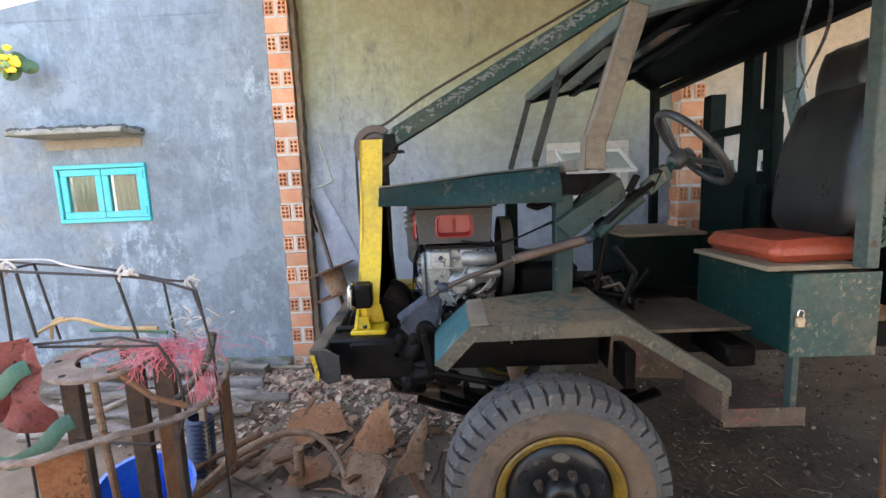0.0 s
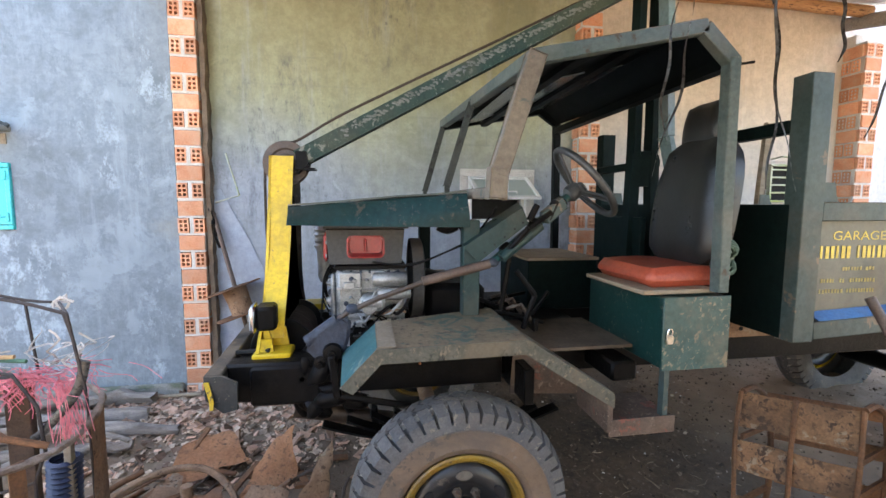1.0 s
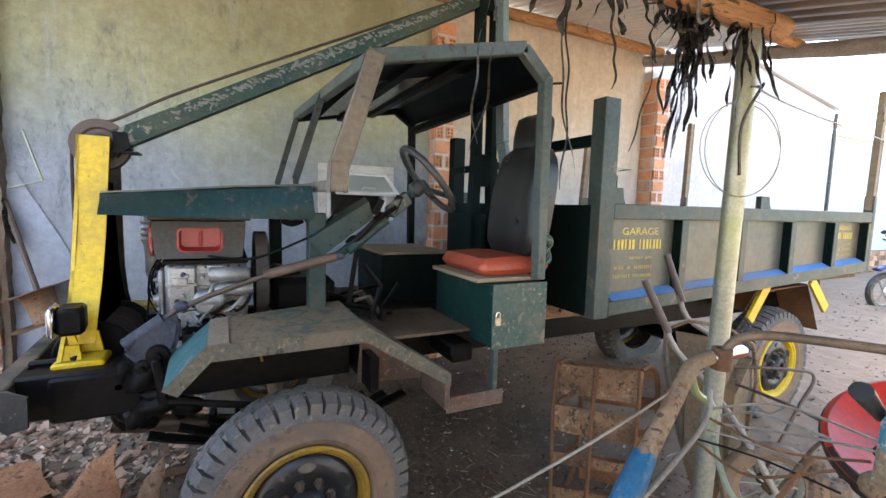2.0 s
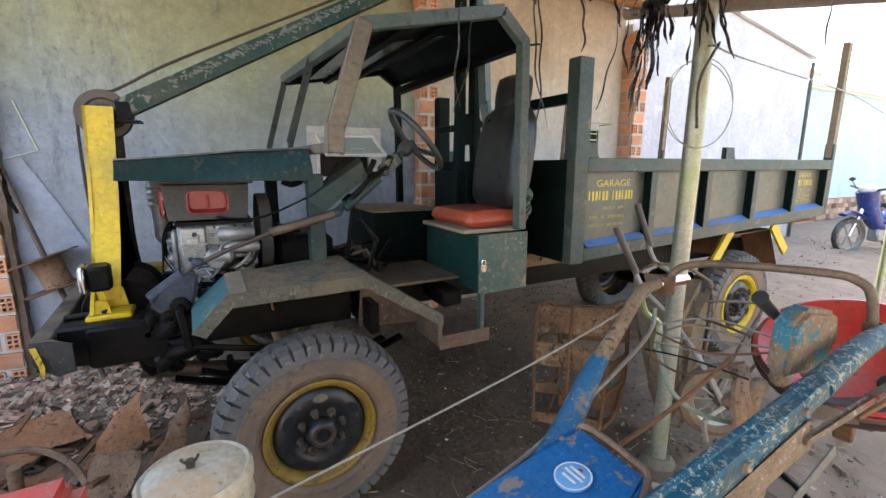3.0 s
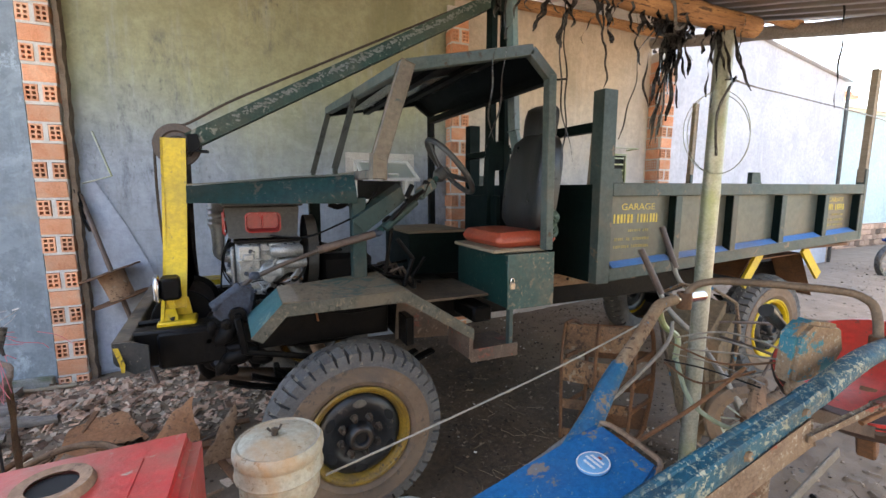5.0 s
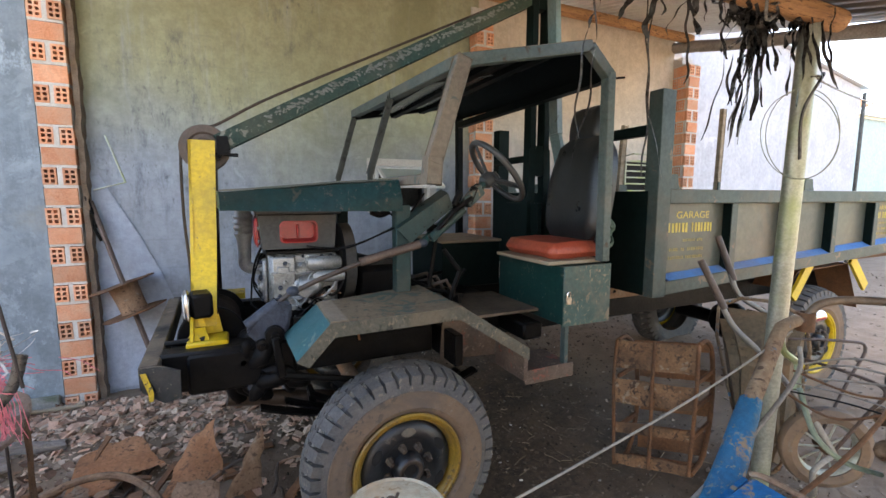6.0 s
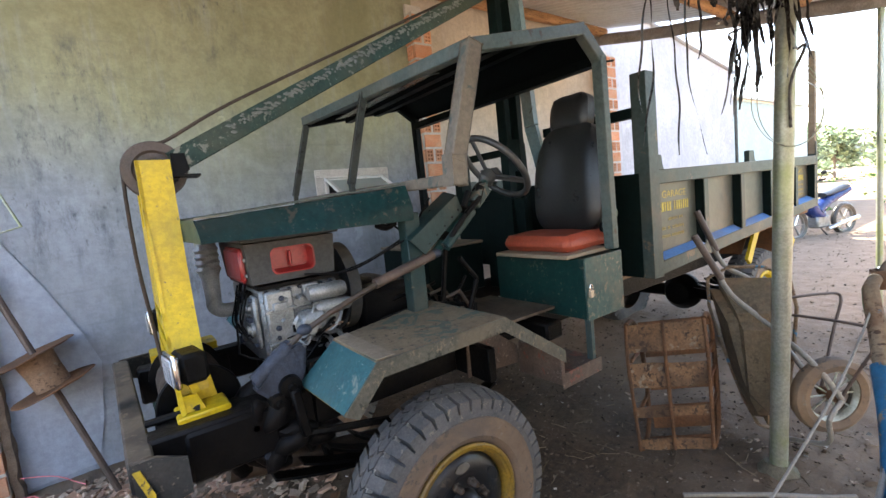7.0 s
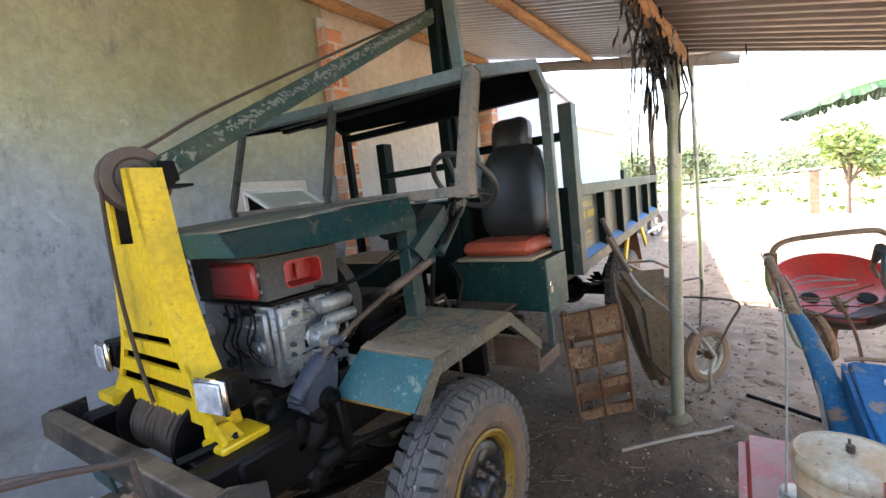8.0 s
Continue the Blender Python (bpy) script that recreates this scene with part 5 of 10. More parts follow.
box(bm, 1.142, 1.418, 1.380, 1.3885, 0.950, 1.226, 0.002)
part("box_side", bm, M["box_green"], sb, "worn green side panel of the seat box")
bm = nb()
box(bm, 1.150, 1.176, 1.366, 1.379, 1.055, 1.088, 0.003)
lock = part("padlock", bm, M["brass"], sb, "small brass padlock")
bm = nb()
tube(bm, [(1.154, 1.372, 1.086), (1.154, 1.371, 1.103), (1.158, 1.371, 1.111), (1.168, 1.371, 1.111), (1.172, 1.371, 1.103), (1.172, 1.372, 1.086)], 0.0028, 6)
part("shackle", bm, M["chrome"], lock)
bm = nb()
box(bm, 1.09, 1.40, 1.43, 1.87, 1.226, 1.244, 0.003)
part("seat_board", bm, M["wood"], truck, "worn wooden seat board")
bm = nb()
box(bm, 1.13, 1.50, 1.455, 1.865, 1.246, 1.314, 0.028)
bmesh.ops.subdivide_edges(bm, edges=bm.edges[:], cuts=3, use_grid_fill=True)
for v in bm.verts:
    v.co.z += (0.012 * (1 - ((v.co.x - 1.31) / 0.2) ** 2) if v.co.z > 1.29 else 0) + 0.004 * noise.noise(v.co * 9)
part("seat_cushion", bm, M["seat_red"], truck, "worn red vinyl seat cushion")


def padded(x, hw, hh, depth, zc, yc, lean, name, mat, label, bulge=0.018, taper=0.85):
    """An upholstered pad standing across the truck, leaning back."""
    bm = nb()
    n, k = 10, 14
    m = Matrix.Translation((x, yc, zc)) @ Matrix.Rotation(radians(lean), 4, "Y")
    bmesh.ops.create_cube(bm, size=1.0)
    bmesh.ops.subdivide_edges(bm, edges=bm.edges[:], cuts=9, use_grid_fill=True)
    for v in bm.verts:
        u, w, t = v.co.y * 2, v.co.z * 2, v.co.x * 2
        r = (abs(u) ** 5 + abs(w) ** 5) ** 0.2
        g = 1.0 if r <= 1 else 1 / r
        wide = 1 - (1 - taper) * max(0, w) ** 2
        th = (1 - max(abs(u), abs(w)) ** 8 * 0.45)
        side = 0.35 * bulge * math.cos(abs(u) * 4.2) if t < 0 else 0
        v.co = m @ Vector((t * depth / 2 * th - (bulge * (1 - w * w) if t < 0 else 0) + side, u * g * hw * wide, w * g * hh))
    return part(name, bm, mat, truck, label)


padded(1.475, 0.205, 0.265, 0.105, 1.575, 1.665, 9, "seat_back", M["seat_black"], "black vinyl bucket seat back", 0.02, 0.82)
padded(1.545, 0.118, 0.095, 0.085, 1.905, 1.69, 9, "headrest", M["seat_black"], "black vinyl headrest", 0.01, 0.9)
bm = nb()
lathe(bm, [(0, 0.012), (0.022, 0.010), (0.026, 0), (0.026, -0.02)], (1.42, 1.452, 1.33), (0, -1, 0), 14)
part("recliner_knob", bm, M["black"], truck)

# floor, step and mudguard
bm = nb()
plate(bm, [(0.70, 1.56, 0.985), (1.14, 1.56, 0.985), (1.14, 2.0, 0.985), (0.70, 2.0, 0.985)], (0, 0, 0.012))
part("footplate", bm, M["foot_brown"], truck, "dusty foot plate")
bm = nb()
box(bm, 0.70, 1.14, 2.02, 2.85, 0.955, 0.97)
part("cab_floor", bm, M["black"], truck)
bm = nb()
box(bm, 0.935, 1.20, 1.375, 1.60, 0.755, 0.775, 0.003)
box(bm, 0.935, 1.20, 1.368, 1.3745, 0.72, 0.785, 0.002)
step = part("side_step", bm, M["step_rust"], truck, "dusty brown side step")
bm = nb()
bar(bm, (1.165, 1.395, 0.955), (1.165, 1.395, 0.775), 0.03, 0.02, (1, 0, 0))
part("step_hanger", bm, M["green_grey"], step)
NY, FY = 1.330, 1.645
for (mirror, nm) in ((False, "mudguard"), (True, "mudguard")):
    def Q(x, y, z):
        return (x, 2 * YC - y, z) if mirror else (x, y, z)
    up = (0, 0, 0.008)
    bm = nb()
    plate(bm, [Q(0.105, NY, 1.098), Q(0.605, NY, 1.106), Q(0.600, FY + 0.13, 1.110), Q(0.105, FY, 1.100)], up)
    g = part(nm, bm, M["fender_top"], truck, "angular steel mudguard with worn green paint")
    bm = nb()
    plate(bm, [Q(-0.008, NY + 0.004, 0.988), Q(0.103, NY, 1.099), Q(0.103, FY, 1.101), Q(-0.020, FY + 0.012, 0.990)], (0.006, 0, 0.006))
    part("front_flap", bm, M["teal"], g, "chipped teal front flap")
    bm = nb()
    plate(bm, [Q(0.004, NY + 0.03, 0.985), Q(0.002, NY + 0.03, 0.974), Q(-0.012, FY + 0.013, 0.976), Q(-0.010, FY + 0.013, 0.987)], (0.008, 0, 0.0))
    part("flap_edge", bm, M["rim_yellow"], g, "yellow painted lower edge")
    bm = nb()
    s = -1 if not mirror else 1
    plate(bm, [Q(-0.010, NY - 0.002, 0.988), Q(0.103, NY - 0.002, 1.106), Q(0.605, NY - 0.002, 1.113), Q(0.945, NY + 0.03, 0.885), Q(0.945, NY + 0.03, 0.835), Q(0.595, NY - 0.002, 1.064), Q(0.118, NY - 0.002, 1.058), Q(0.030, NY - 0.002, 0.965)], (0, s * 0.006, 0))
    part("side_lip", bm, M["lip_grey"], g, "dusty folded side lip")
    bm = nb()
    plate(bm, [Q(0.606, NY, 1.106), Q(0.945, NY + 0.03, 0.882), Q(0.945, NY + 0.11, 0.882), Q(0.606, NY + 0.12, 1.108)], up)
    part("rear_strip", bm, M["lip_grey"], g)
    bm = nb()
    plate(bm, [Q(0.108, NY + 0.004, 1.1075), Q(0.168, NY + 0.004, 1.1085), Q(0.166, FY + 0.02, 1.1095), Q(0.108, FY - 0.002, 1.1085)], (0, 0, 0.003))
    part("top_band", bm, M["wood"], g, "pale worn band across the mudguard")
    bm = nb()
    box(bm, 0.925, 0.947, *((1.366, 1.60) if not mirror else (2 * YC - 1.60, 2 * YC - 1.366)), 0.74, 0.882, 0.002)
    part("end_plate", bm, M["step_rust"], g)
    bm = nb()
    plate(bm, [Q(0.64, FY - 0.03, 0.80), Q(0.93, FY - 0.03, 0.78), Q(0.93, FY - 0.03, 0.86), Q(0.66, FY - 0.03, 1.06)], (0, s * -0.006, 0))
    part("inner_panel", bm, M["step_rust"], g, "dusty rusted inner panel")

# bed
BX0, BX1 = 1.655, 4.385


def bed_bottom(x):
    return 1.030 + 0.122 * (x - BX0) / (BX1 - BX0)


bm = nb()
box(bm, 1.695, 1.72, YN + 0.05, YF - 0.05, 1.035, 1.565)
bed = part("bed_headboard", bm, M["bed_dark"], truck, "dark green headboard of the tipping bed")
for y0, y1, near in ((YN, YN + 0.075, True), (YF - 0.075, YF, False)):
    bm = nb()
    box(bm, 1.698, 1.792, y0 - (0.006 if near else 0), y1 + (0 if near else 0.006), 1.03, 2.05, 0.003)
    # far post is a near-black copy, its shade in the colour
    part("corner_post", bm, M["green_grey"] if near else M["bed_dark"], bed, "tall faded green corner post, far one darkened for shade")
    s = 1 if near else -1
    yo = YN if near else YF
    bm = nb()
    plate(bm, [(1.797, yo + s * 0.055, 1.06), (BX1, yo + s * 0.055, bed_bottom(BX1) + 0.03), (BX1, yo + s * 0.055, 1.555), (1.797, yo + s * 0.055, 1.555)], (0, s * 0.006, 0))
    side = part("bed_side", bm, M["bed_panel"], truck, "faded green bed side with five framed panels")
    bm = nb()
    bar(bm, (1.797, yo + s * 0.030, 1.538), (BX1, yo + s * 0.030, 1.545), 0.060, 0.072, bevel=0.003)
    part("top_rail", bm, M["green_grey"], side)
    bm = nb()
    bar(bm, (1.797, yo + s * 0.025, bed_bottom(1.797) + 0.035), (BX1, yo + s * 0.025, bed_bottom(BX1) + 0.035), 0.050, 0.07, bevel=0.003)
    part("bottom_rail", bm, M["green_grey"], side)
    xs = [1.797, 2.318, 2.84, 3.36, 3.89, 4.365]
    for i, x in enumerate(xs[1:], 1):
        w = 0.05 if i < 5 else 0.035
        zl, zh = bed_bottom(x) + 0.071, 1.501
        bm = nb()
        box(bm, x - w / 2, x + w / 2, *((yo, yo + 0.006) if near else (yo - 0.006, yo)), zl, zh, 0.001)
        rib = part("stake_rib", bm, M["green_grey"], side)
        # near-black web and filling: the shade in the hollow rib is in their colour
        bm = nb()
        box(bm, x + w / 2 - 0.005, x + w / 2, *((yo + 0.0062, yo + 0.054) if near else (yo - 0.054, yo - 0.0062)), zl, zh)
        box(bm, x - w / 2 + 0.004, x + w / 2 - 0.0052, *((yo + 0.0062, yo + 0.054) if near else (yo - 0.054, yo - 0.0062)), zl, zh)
        part("rib_web", bm, M["bed_dark"], side, "rib web, the hollow's shade put into its dark colour")
    for x0, x1 in zip(xs, xs[1:]):
        bm = nb()
        a, b = x0 + 0.03, x1 - 0.03
        za, zb2 = bed_bottom(a) + 0.0715, bed_bottom(b) + 0.0715
        plate(bm, [(a, yo + s * 0.004, za), (b, yo + s * 0.004, zb2), (b, yo + s * 0.052, zb2 + 0.026), (a, yo + s * 0.052, za + 0.026)], (0, s * 0.003, -0.003))
        part("blue_ledge", bm, M["blue_stripe"], side, "blue painted ledge under the panel")
    for x, w in ((1.80, 0.09), (3.01, 0.11)):
        bm = nb()
        plate(bm, [(x, yo + s * 0.02, 1.575), (x + w, yo + s * 0.02, 1.575), (x + w * 0.85, yo + s * 0.02, 1.60), (x + w * 0.75, yo + s * 0.02, 1.65), (x, yo + s * 0.02, 1.65)], (0, s * 0.03, 0))
        part("side_tab", bm, M["green_grey"], side)
bm = nb()
box(bm, 1.72, BX1, YN + 0.062, YF - 0.062, 1.10, 1.12)
part("bed_floor", bm, M["rust"], truck)
bm = nb()
box(bm, BX1 - 0.02, BX1 + 0.015, YN + 0.063, YF - 0.063, 1.13, 1.55, 0.003)
part("tailgate", bm, M["green_grey"], truck, "faded green tailgate")
for y in (YN + 0.03, YF - 0.03):
    bm = nb()
    box(bm, BX1 + 0.001, BX1 + 0.04, y - 0.03, y + 0.03, bed_bottom(BX1), 1.70, 0.003)
    part("rear_post", bm, M["green_grey"], truck)
    bm = nb()
    bar(bm, (4.405, y, 1.60), (4.425, y, 2.44), 0.035, 0.05, (1, 0, 0), bevel=0.004)
    part("wooden_stake", bm, M["wood"], truck, "brown wooden stake in the bed socket")
bm = nb()
bar(bm, (3.02, YF - 0.03, 1.56), (3.06, YF - 0.03, 2.18), 0.03, 0.05, (1, 0, 0), bevel=0.004)
part("wooden_stake", bm, M["wood"], truck, "brown wooden stake in the bed socket")
cab_bar("bed_crossbar", (1.715, YN + 0.07, 1.865), (1.715, 2.02, 1.865), 0.05, 0.05, M["bed_dark"], "dark bar between corner post and mast")
cab_bar("bed_crossbar", (1.68, 2.22, 1.80), (1.68, YF - 0.07, 1.80), 0.04, 0.045, M["bed_dark"], "dark bar between corner post and mast")
for xa, xb in ((3.27, 3.10), (3.80, 4.03)):
    bm = nb()
    bar(bm, (xa, 1.46, 1.10), (xb, 1.46, 0.88), 0.02, 0.07, (1, 0, 0))
    part("mudflap_stay", bm, M["yellow"], truck, "yellow painted stay at the rear mudguard")
bm = nb()
for p, q in (((3.16, 0.92), (3.26, 1.03)), ((3.26, 1.03), (3.90, 1.05)), ((3.90, 1.05), (4.10, 0.70))):
    plate(bm, [(p[0], 1.52, p[1]), (q[0], 1.52, q[1]), (q[0], 1.75, q[1]), (p[0], 1.75, p[1])], (0, 0, 0.008))
part("rear_mudguard", bm, M["rust"], truck, "rusty rear mudguard")


# ---- engine and controls of the truck ----
M["hose_dull"] = surf("dull_green_cord", (0.05, 0.10, 0.075), (0.085, 0.14, 0.11), 0.6, scale=20.0, bump=0.1)
def engine():
    y0 = 1.86
    bm = nb()
    box(bm, -0.055, 0.24, y0 + 0.02, 2.34, 0.99, 1.285, 0.012)
    eng = part("engine_block", bm, M["alu"], truck, "greasy cast-metal single-cylinder diesel engine")
    bm = nb()
    box(bm, -0.045, 0.055, y0 - 0.012, y0 + 0.019, 1.03, 1.275, 0.008)
    for z in (1.08, 1.20):
        box(bm, -0.05, 0.06, y0 - 0.022, y0 - 0.011, z, z + 0.012, 0.002)
    part("side_cover", bm, M["alu"], eng)
    # lower crankcase
    bm = nb()
    box(bm, 0.0, 0.23, y0 - 0.02, 2.2, 0.93, 1.06, 0.02)
    part("crankcase", bm, M["black"], eng, "oily dark crankcase")
    for zc, r, xa, xb in ((1.245, 0.030, 0.10, 0.245), (1.185, 0.026, 0.12, 0.26), (1.150, 0.040, 0.06, 0.15)):
        bm = nb()
        lathe(bm, [(0, xa), (r * 0.8, xa), (r, xa + 0.012), (r, xb - 0.012), (r * 0.75, xb), (0, xb)], (0, y0 - 0.035, zc), (1, 0, 0), 18)
        part("cylinder", bm, M["alu"], eng)
    for k in range(9):
        bm = nb()
        rr_ = random.Random(k + 40)
        c = V(0.06 + 0.17 * rr_.random(), y0 - 0.02, 1.02 + 0.11 * rr_.random())
        lathe(bm, [(0, 0.012), (0.008, 0.012), (0.010, 0.0), (0.010, -0.01)], c, (0, -1, 0), 6)
        part("bolt", bm, M["alu"], eng)
    for k in range(4):
        bm = nb()
        x = 0.07 + 0.035 * k
        tube(bm, [(x, y0 - 0.03, 1.07 + 0.02 * k), (x + 0.02, y0 - 0.06, 1.10), (x + 0.06, y0 - 0.055, 1.13), (x + 0.09, y0 - 0.02, 1.10 + 0.03 * k)], 0.007, 6, 4)
        part("fuel_pipe", bm, M["black" if k % 2 else "alu"], eng)
    # shroud with the red recesses: a tapered hood with a rounded opening in its near face
    def rounded(cx, cz, hw, hh, r, n=6):
        out = []
        for sx, sz, a0 in ((1, 1, 0), (-1, 1, 90), (-1, -1, 180), (1, -1, 270)):
            for i in range(n + 1):
                a = radians(a0 + 90 * i / n)
                out.append((cx + sx * (hw - r) + r * math.cos(a), cz + sz * (hh - r) + r * math.sin(a)))
        return out

    def lofted(rings):
        bm = nb()
        vs = [[bm.verts.new(p) for p in ring] for ring in rings]
        k = len(vs[0])
        for a, b in zip(vs, vs[1:]):
            for i in range(k):
                bm.faces.new((a[i], a[(i + 1) % k], b[(i + 1) % k], b[i]))
        return bm, vs

    yf = 1.845
    hole = rounded(0.073, 1.382, 0.077, 0.046, 0.022)
    outer = []
    for i, (hx, hz) in enumerate(hole):
        dx, dz = hx - 0.073, hz - 1.382
        k = min(0.158 / max(abs(dx), 1e-6), 0.074 / max(abs(dz), 1e-6))
        x, z = 0.073 + dx * k, 1.382 + dz * k
        outer.append((0.073 + (x - 0.073) * (1.0 + 0.55 * (z - 1.382)), z))
    bm, vs = lofted([[(x, 2.30, z) for x, z in outer], [(x, yf + 0.006, z) for x, z in outer], [(0.073 + (x - 0.073) * 0.985, yf, 1.382 + (z - 1.382) * 0.97) for x, z in outer], [(x, yf, z) for x, z in hole], [(x, yf + 0.012, z) for x, z in hole]])
    bm.faces.new(vs[0])
    sh = part("engine_shroud", bm, M["grey_plastic"], truck, "dark grey engine shroud with red recesses")
    bm, vs = lofted([[(0.073 + (x - 0.073) * 1.03, yf - 0.003, 1.382 + (z - 1.382) * 1.04) for x, z in hole], [(0.073 + (x - 0.073) * 0.95, yf - 0.004, 1.382 + (z - 1.382) * 0.93) for x, z in hole], [(0.073 + (x - 0.073) * 0.90, yf + 0.05, 1.386 + (z - 1.382) * 0.78) for x, z in hole]])
    bm.faces.new(vs[-1])
    box(bm, 0.066, 0.078, yf + 0.030, yf + 0.049, 1.355, 1.412, 0.004)
    part("red_recess", bm, M["red_lens"], sh, "red painted air intake recess")
    bm = nb()
    box(bm, -0.104, -0.083, 1.87, 2.15, 1.318, 1.442, 0.014)
    part("red_front", bm, M["red_lens"], sh, "red painted front intake")
    for y, z in ((1.862, 1.345), (1.862, 1.40)):
        bm = nb()
        lathe(bm, [(0, 0.006), (0.007, 0.006), (0.008, 0)], (-0.087, y, z), (-1, 0, 0), 8)
        part("bolt", bm, M["alu"], sh)
    bm = nb()
    box(bm, -0.10, 0.255, yf - 0.008, 2.30, 1.459, 1.474, 0.004)
    part("shroud_rim", bm, M["grey_plastic"], sh)
    # flywheel
    bm = nb()
    lathe(bm, [(0, 0.0), (0.06, 0.0), (0.08, 0.02), (0.17, 0.02), (0.185, 0.012), (0.185, 0.06), (0.17, 0.066), (0.05, 0.05), (0, 0.05)], (0.262, 2.02, 1.22), (1, 0, 0), 40)
    part("flywheel", bm, M["grey_plastic"], truck, "dark dusty flywheel")
    # slim ribbed air pipe at the front
    bm = nb()
    prof = [(0.030, 0.0), (0.034, 0.10), (0.040, 0.115)] + [(0.049 if k % 2 else 0.040, 0.12 + 0.014 * k) for k in range(9)] + [(0.040, 0.25), (0, 0.25)]
    lathe(bm, prof, (-0.143, 2.30, 1.215), (0, 0, 1), 24)
    part("air_pipe", bm, M["bright_alu"], truck, "ribbed bright metal air pipe")
    bm = nb()
    tube(bm, [(-0.143, 2.30, 1.22), (-0.143, 2.30, 1.19), (-0.11, 2.30, 1.165), (-0.05, 2.30, 1.165)], 0.030, 12, 3)
    part("air_elbow", bm, M["bright_alu"], truck)
    # head cover, ribs, bosses and bolts on the front of the block
    bm = nb()
    box(bm, -0.078, -0.056, 1.89, 2.14, 1.07, 1.262, 0.008)
    for z in (1.10, 1.135, 1.17, 1.205):
        box(bm, -0.084, -0.077, 1.99, 2.12, z, z + 0.012, 0.002)
    head = part("head_cover", bm, M["alu"], eng, "ribbed cast head cover")
    for y, z, r in ((1.93, 1.14, 0.026), (1.945, 1.215, 0.014)):
        bm = nb()
        lathe(bm, [(0, 0.022), (r * 0.55, 0.022), (r * 0.6, 0.012), (r, 0.010), (r * 1.1, 0.0), (r * 1.1, -0.006)], (-0.078, y, z), (-1, 0, 0), 18)
        part("boss", bm, M["alu"], head)
    for y, z in ((1.905, 1.085), (1.905, 1.25), (2.125, 1.085), (2.125, 1.25), (2.01, 1.25), (2.01, 1.085)):
        bm = nb()
        lathe(bm, [(0, 0.010), (0.008, 0.010), (0.009, 0.0), (0.009, -0.004)], (-0.078, y, z), (-1, 0, 0), 6)
        part("bolt", bm, M["black_blue"], head)
    for k in range(5):
        bm = nb()
        box(bm, -0.05, 0.23, y0 + 0.012, y0 + 0.021, 1.045 + 0.048 * k, 1.052 + 0.048 * k, 0.002)
        part("cooling_rib", bm, M["alu"], eng)
    bm = nb()
    box(bm, -0.06, 0.245, y0 + 0.005, 2.345, 1.284, 1.299, 0.003)
    part("gasket_flange", bm, M["black"], eng)
    for k in range(7):
        bm = nb()
        lathe(bm, [(0, 0.009), (0.007, 0.009), (0.008, 0.0), (0.008, -0.006)], (-0.03 + 0.04 * k, y0 + 0.012, 1.272), (0, -1, 0), 6)
        part("bolt", bm, M["black_blue"], eng)
    bm = nb()
    lathe(bm, [(0, 0.05), (0.03, 0.05), (0.036, 0.042), (0.036, 0.0), (0.046, -0.006), (0.046, -0.02)], (0.085, y0 - 0.02, 1.135), (0, -1, 0), 22)
    part("pump_cover", bm, M["alu"], eng, "round cast pump cover")
    bm = nb()
    tube(bm, [(-0.12, 2.0, 1.17), (-0.13, 1.98, 1.05), (-0.10, 1.96, 1.03), (-0.04, 1.94, 1.01)], 0.004, 6)
    part("throttle_rod", bm, M["black"], truck)
    # cast bosses, studs, clips and pipes over the near face and the front
    rc = random.Random(91)
    for k in range(26):
        bm = nb()
        x, z = rc.uniform(-0.03, 0.23), rc.uniform(0.99, 1.27)
        r = rc.choice((0.005, 0.006, 0.008, 0.010))
        lathe(bm, [(0, 0.016), (r * 0.7, 0.016), (r * 0.75, 0.008), (r, 0.006), (r * 1.1, -0.02)], (x, y0 - 0.012, z), (0.1 * rc.uniform(-1, 1), -1, 0), rc.choice((6, 10, 12)))
        part("stud", bm, M[rc.choice(("alu", "alu", "black_blue"))], eng)
    for k in range(10):
        bm = nb()
        x, z, w_, h_ = rc.uniform(-0.04, 0.20), rc.uniform(0.98, 1.25), rc.uniform(0.02, 0.06), rc.uniform(0.012, 0.035)
        box(bm, x, x + w_, y0 - rc.uniform(0.016, 0.034), y0 + 0.012, z, z + h_, 0.004)
        part("casting_pad", bm, M[rc.choice(("alu", "alu", "black"))], eng)
    for k in range(8):
        bm = nb()
        p = V(rc.uniform(-0.02, 0.12), y0 - 0.03, rc.uniform(1.0, 1.2))
        q = p + V(rc.uniform(0.04, 0.14), rc.uniform(-0.03, 0.0), rc.uniform(-0.08, 0.10))
        tube(bm, [p, p.lerp(q, 0.3) + V(0, -0.025, 0.03 * rc.uniform(-1, 1)), p.lerp(q, 0.7) + V(0, -0.02, 0.02), q], rc.uniform(0.0028, 0.005), 6, 4)
        part("oil_pipe", bm, M[rc.choice(("black", "alu", "rust_light"))], eng)
    for k in range(9):
        bm = nb()
        y, z = rc.uniform(1.90, 2.16), rc.uniform(1.02, 1.27)
        box(bm, -0.094, -0.06, y, y + rc.uniform(0.015, 0.05), z, z + rc.uniform(0.01, 0.03), 0.004)
        part("casting_pad", bm, M[rc.choice(("alu", "black", "black_blue"))], head)
    for k in range(5):
        bm = nb()
        p = V(-0.085, rc.uniform(1.92, 2.12), rc.uniform(1.04, 1.12))
        tube(bm, [p, p + V(-0.03, 0.02, 0.06), p + V(-0.02, -0.03 * rc.uniform(-1, 1), 0.14), p + V(0.01, 0.04, 0.20)], 0.0035, 6, 4)
        part("wire_lead", bm, M["black"], eng)
    # dark machinery behind, gearbox and hoses
    bm = nb()
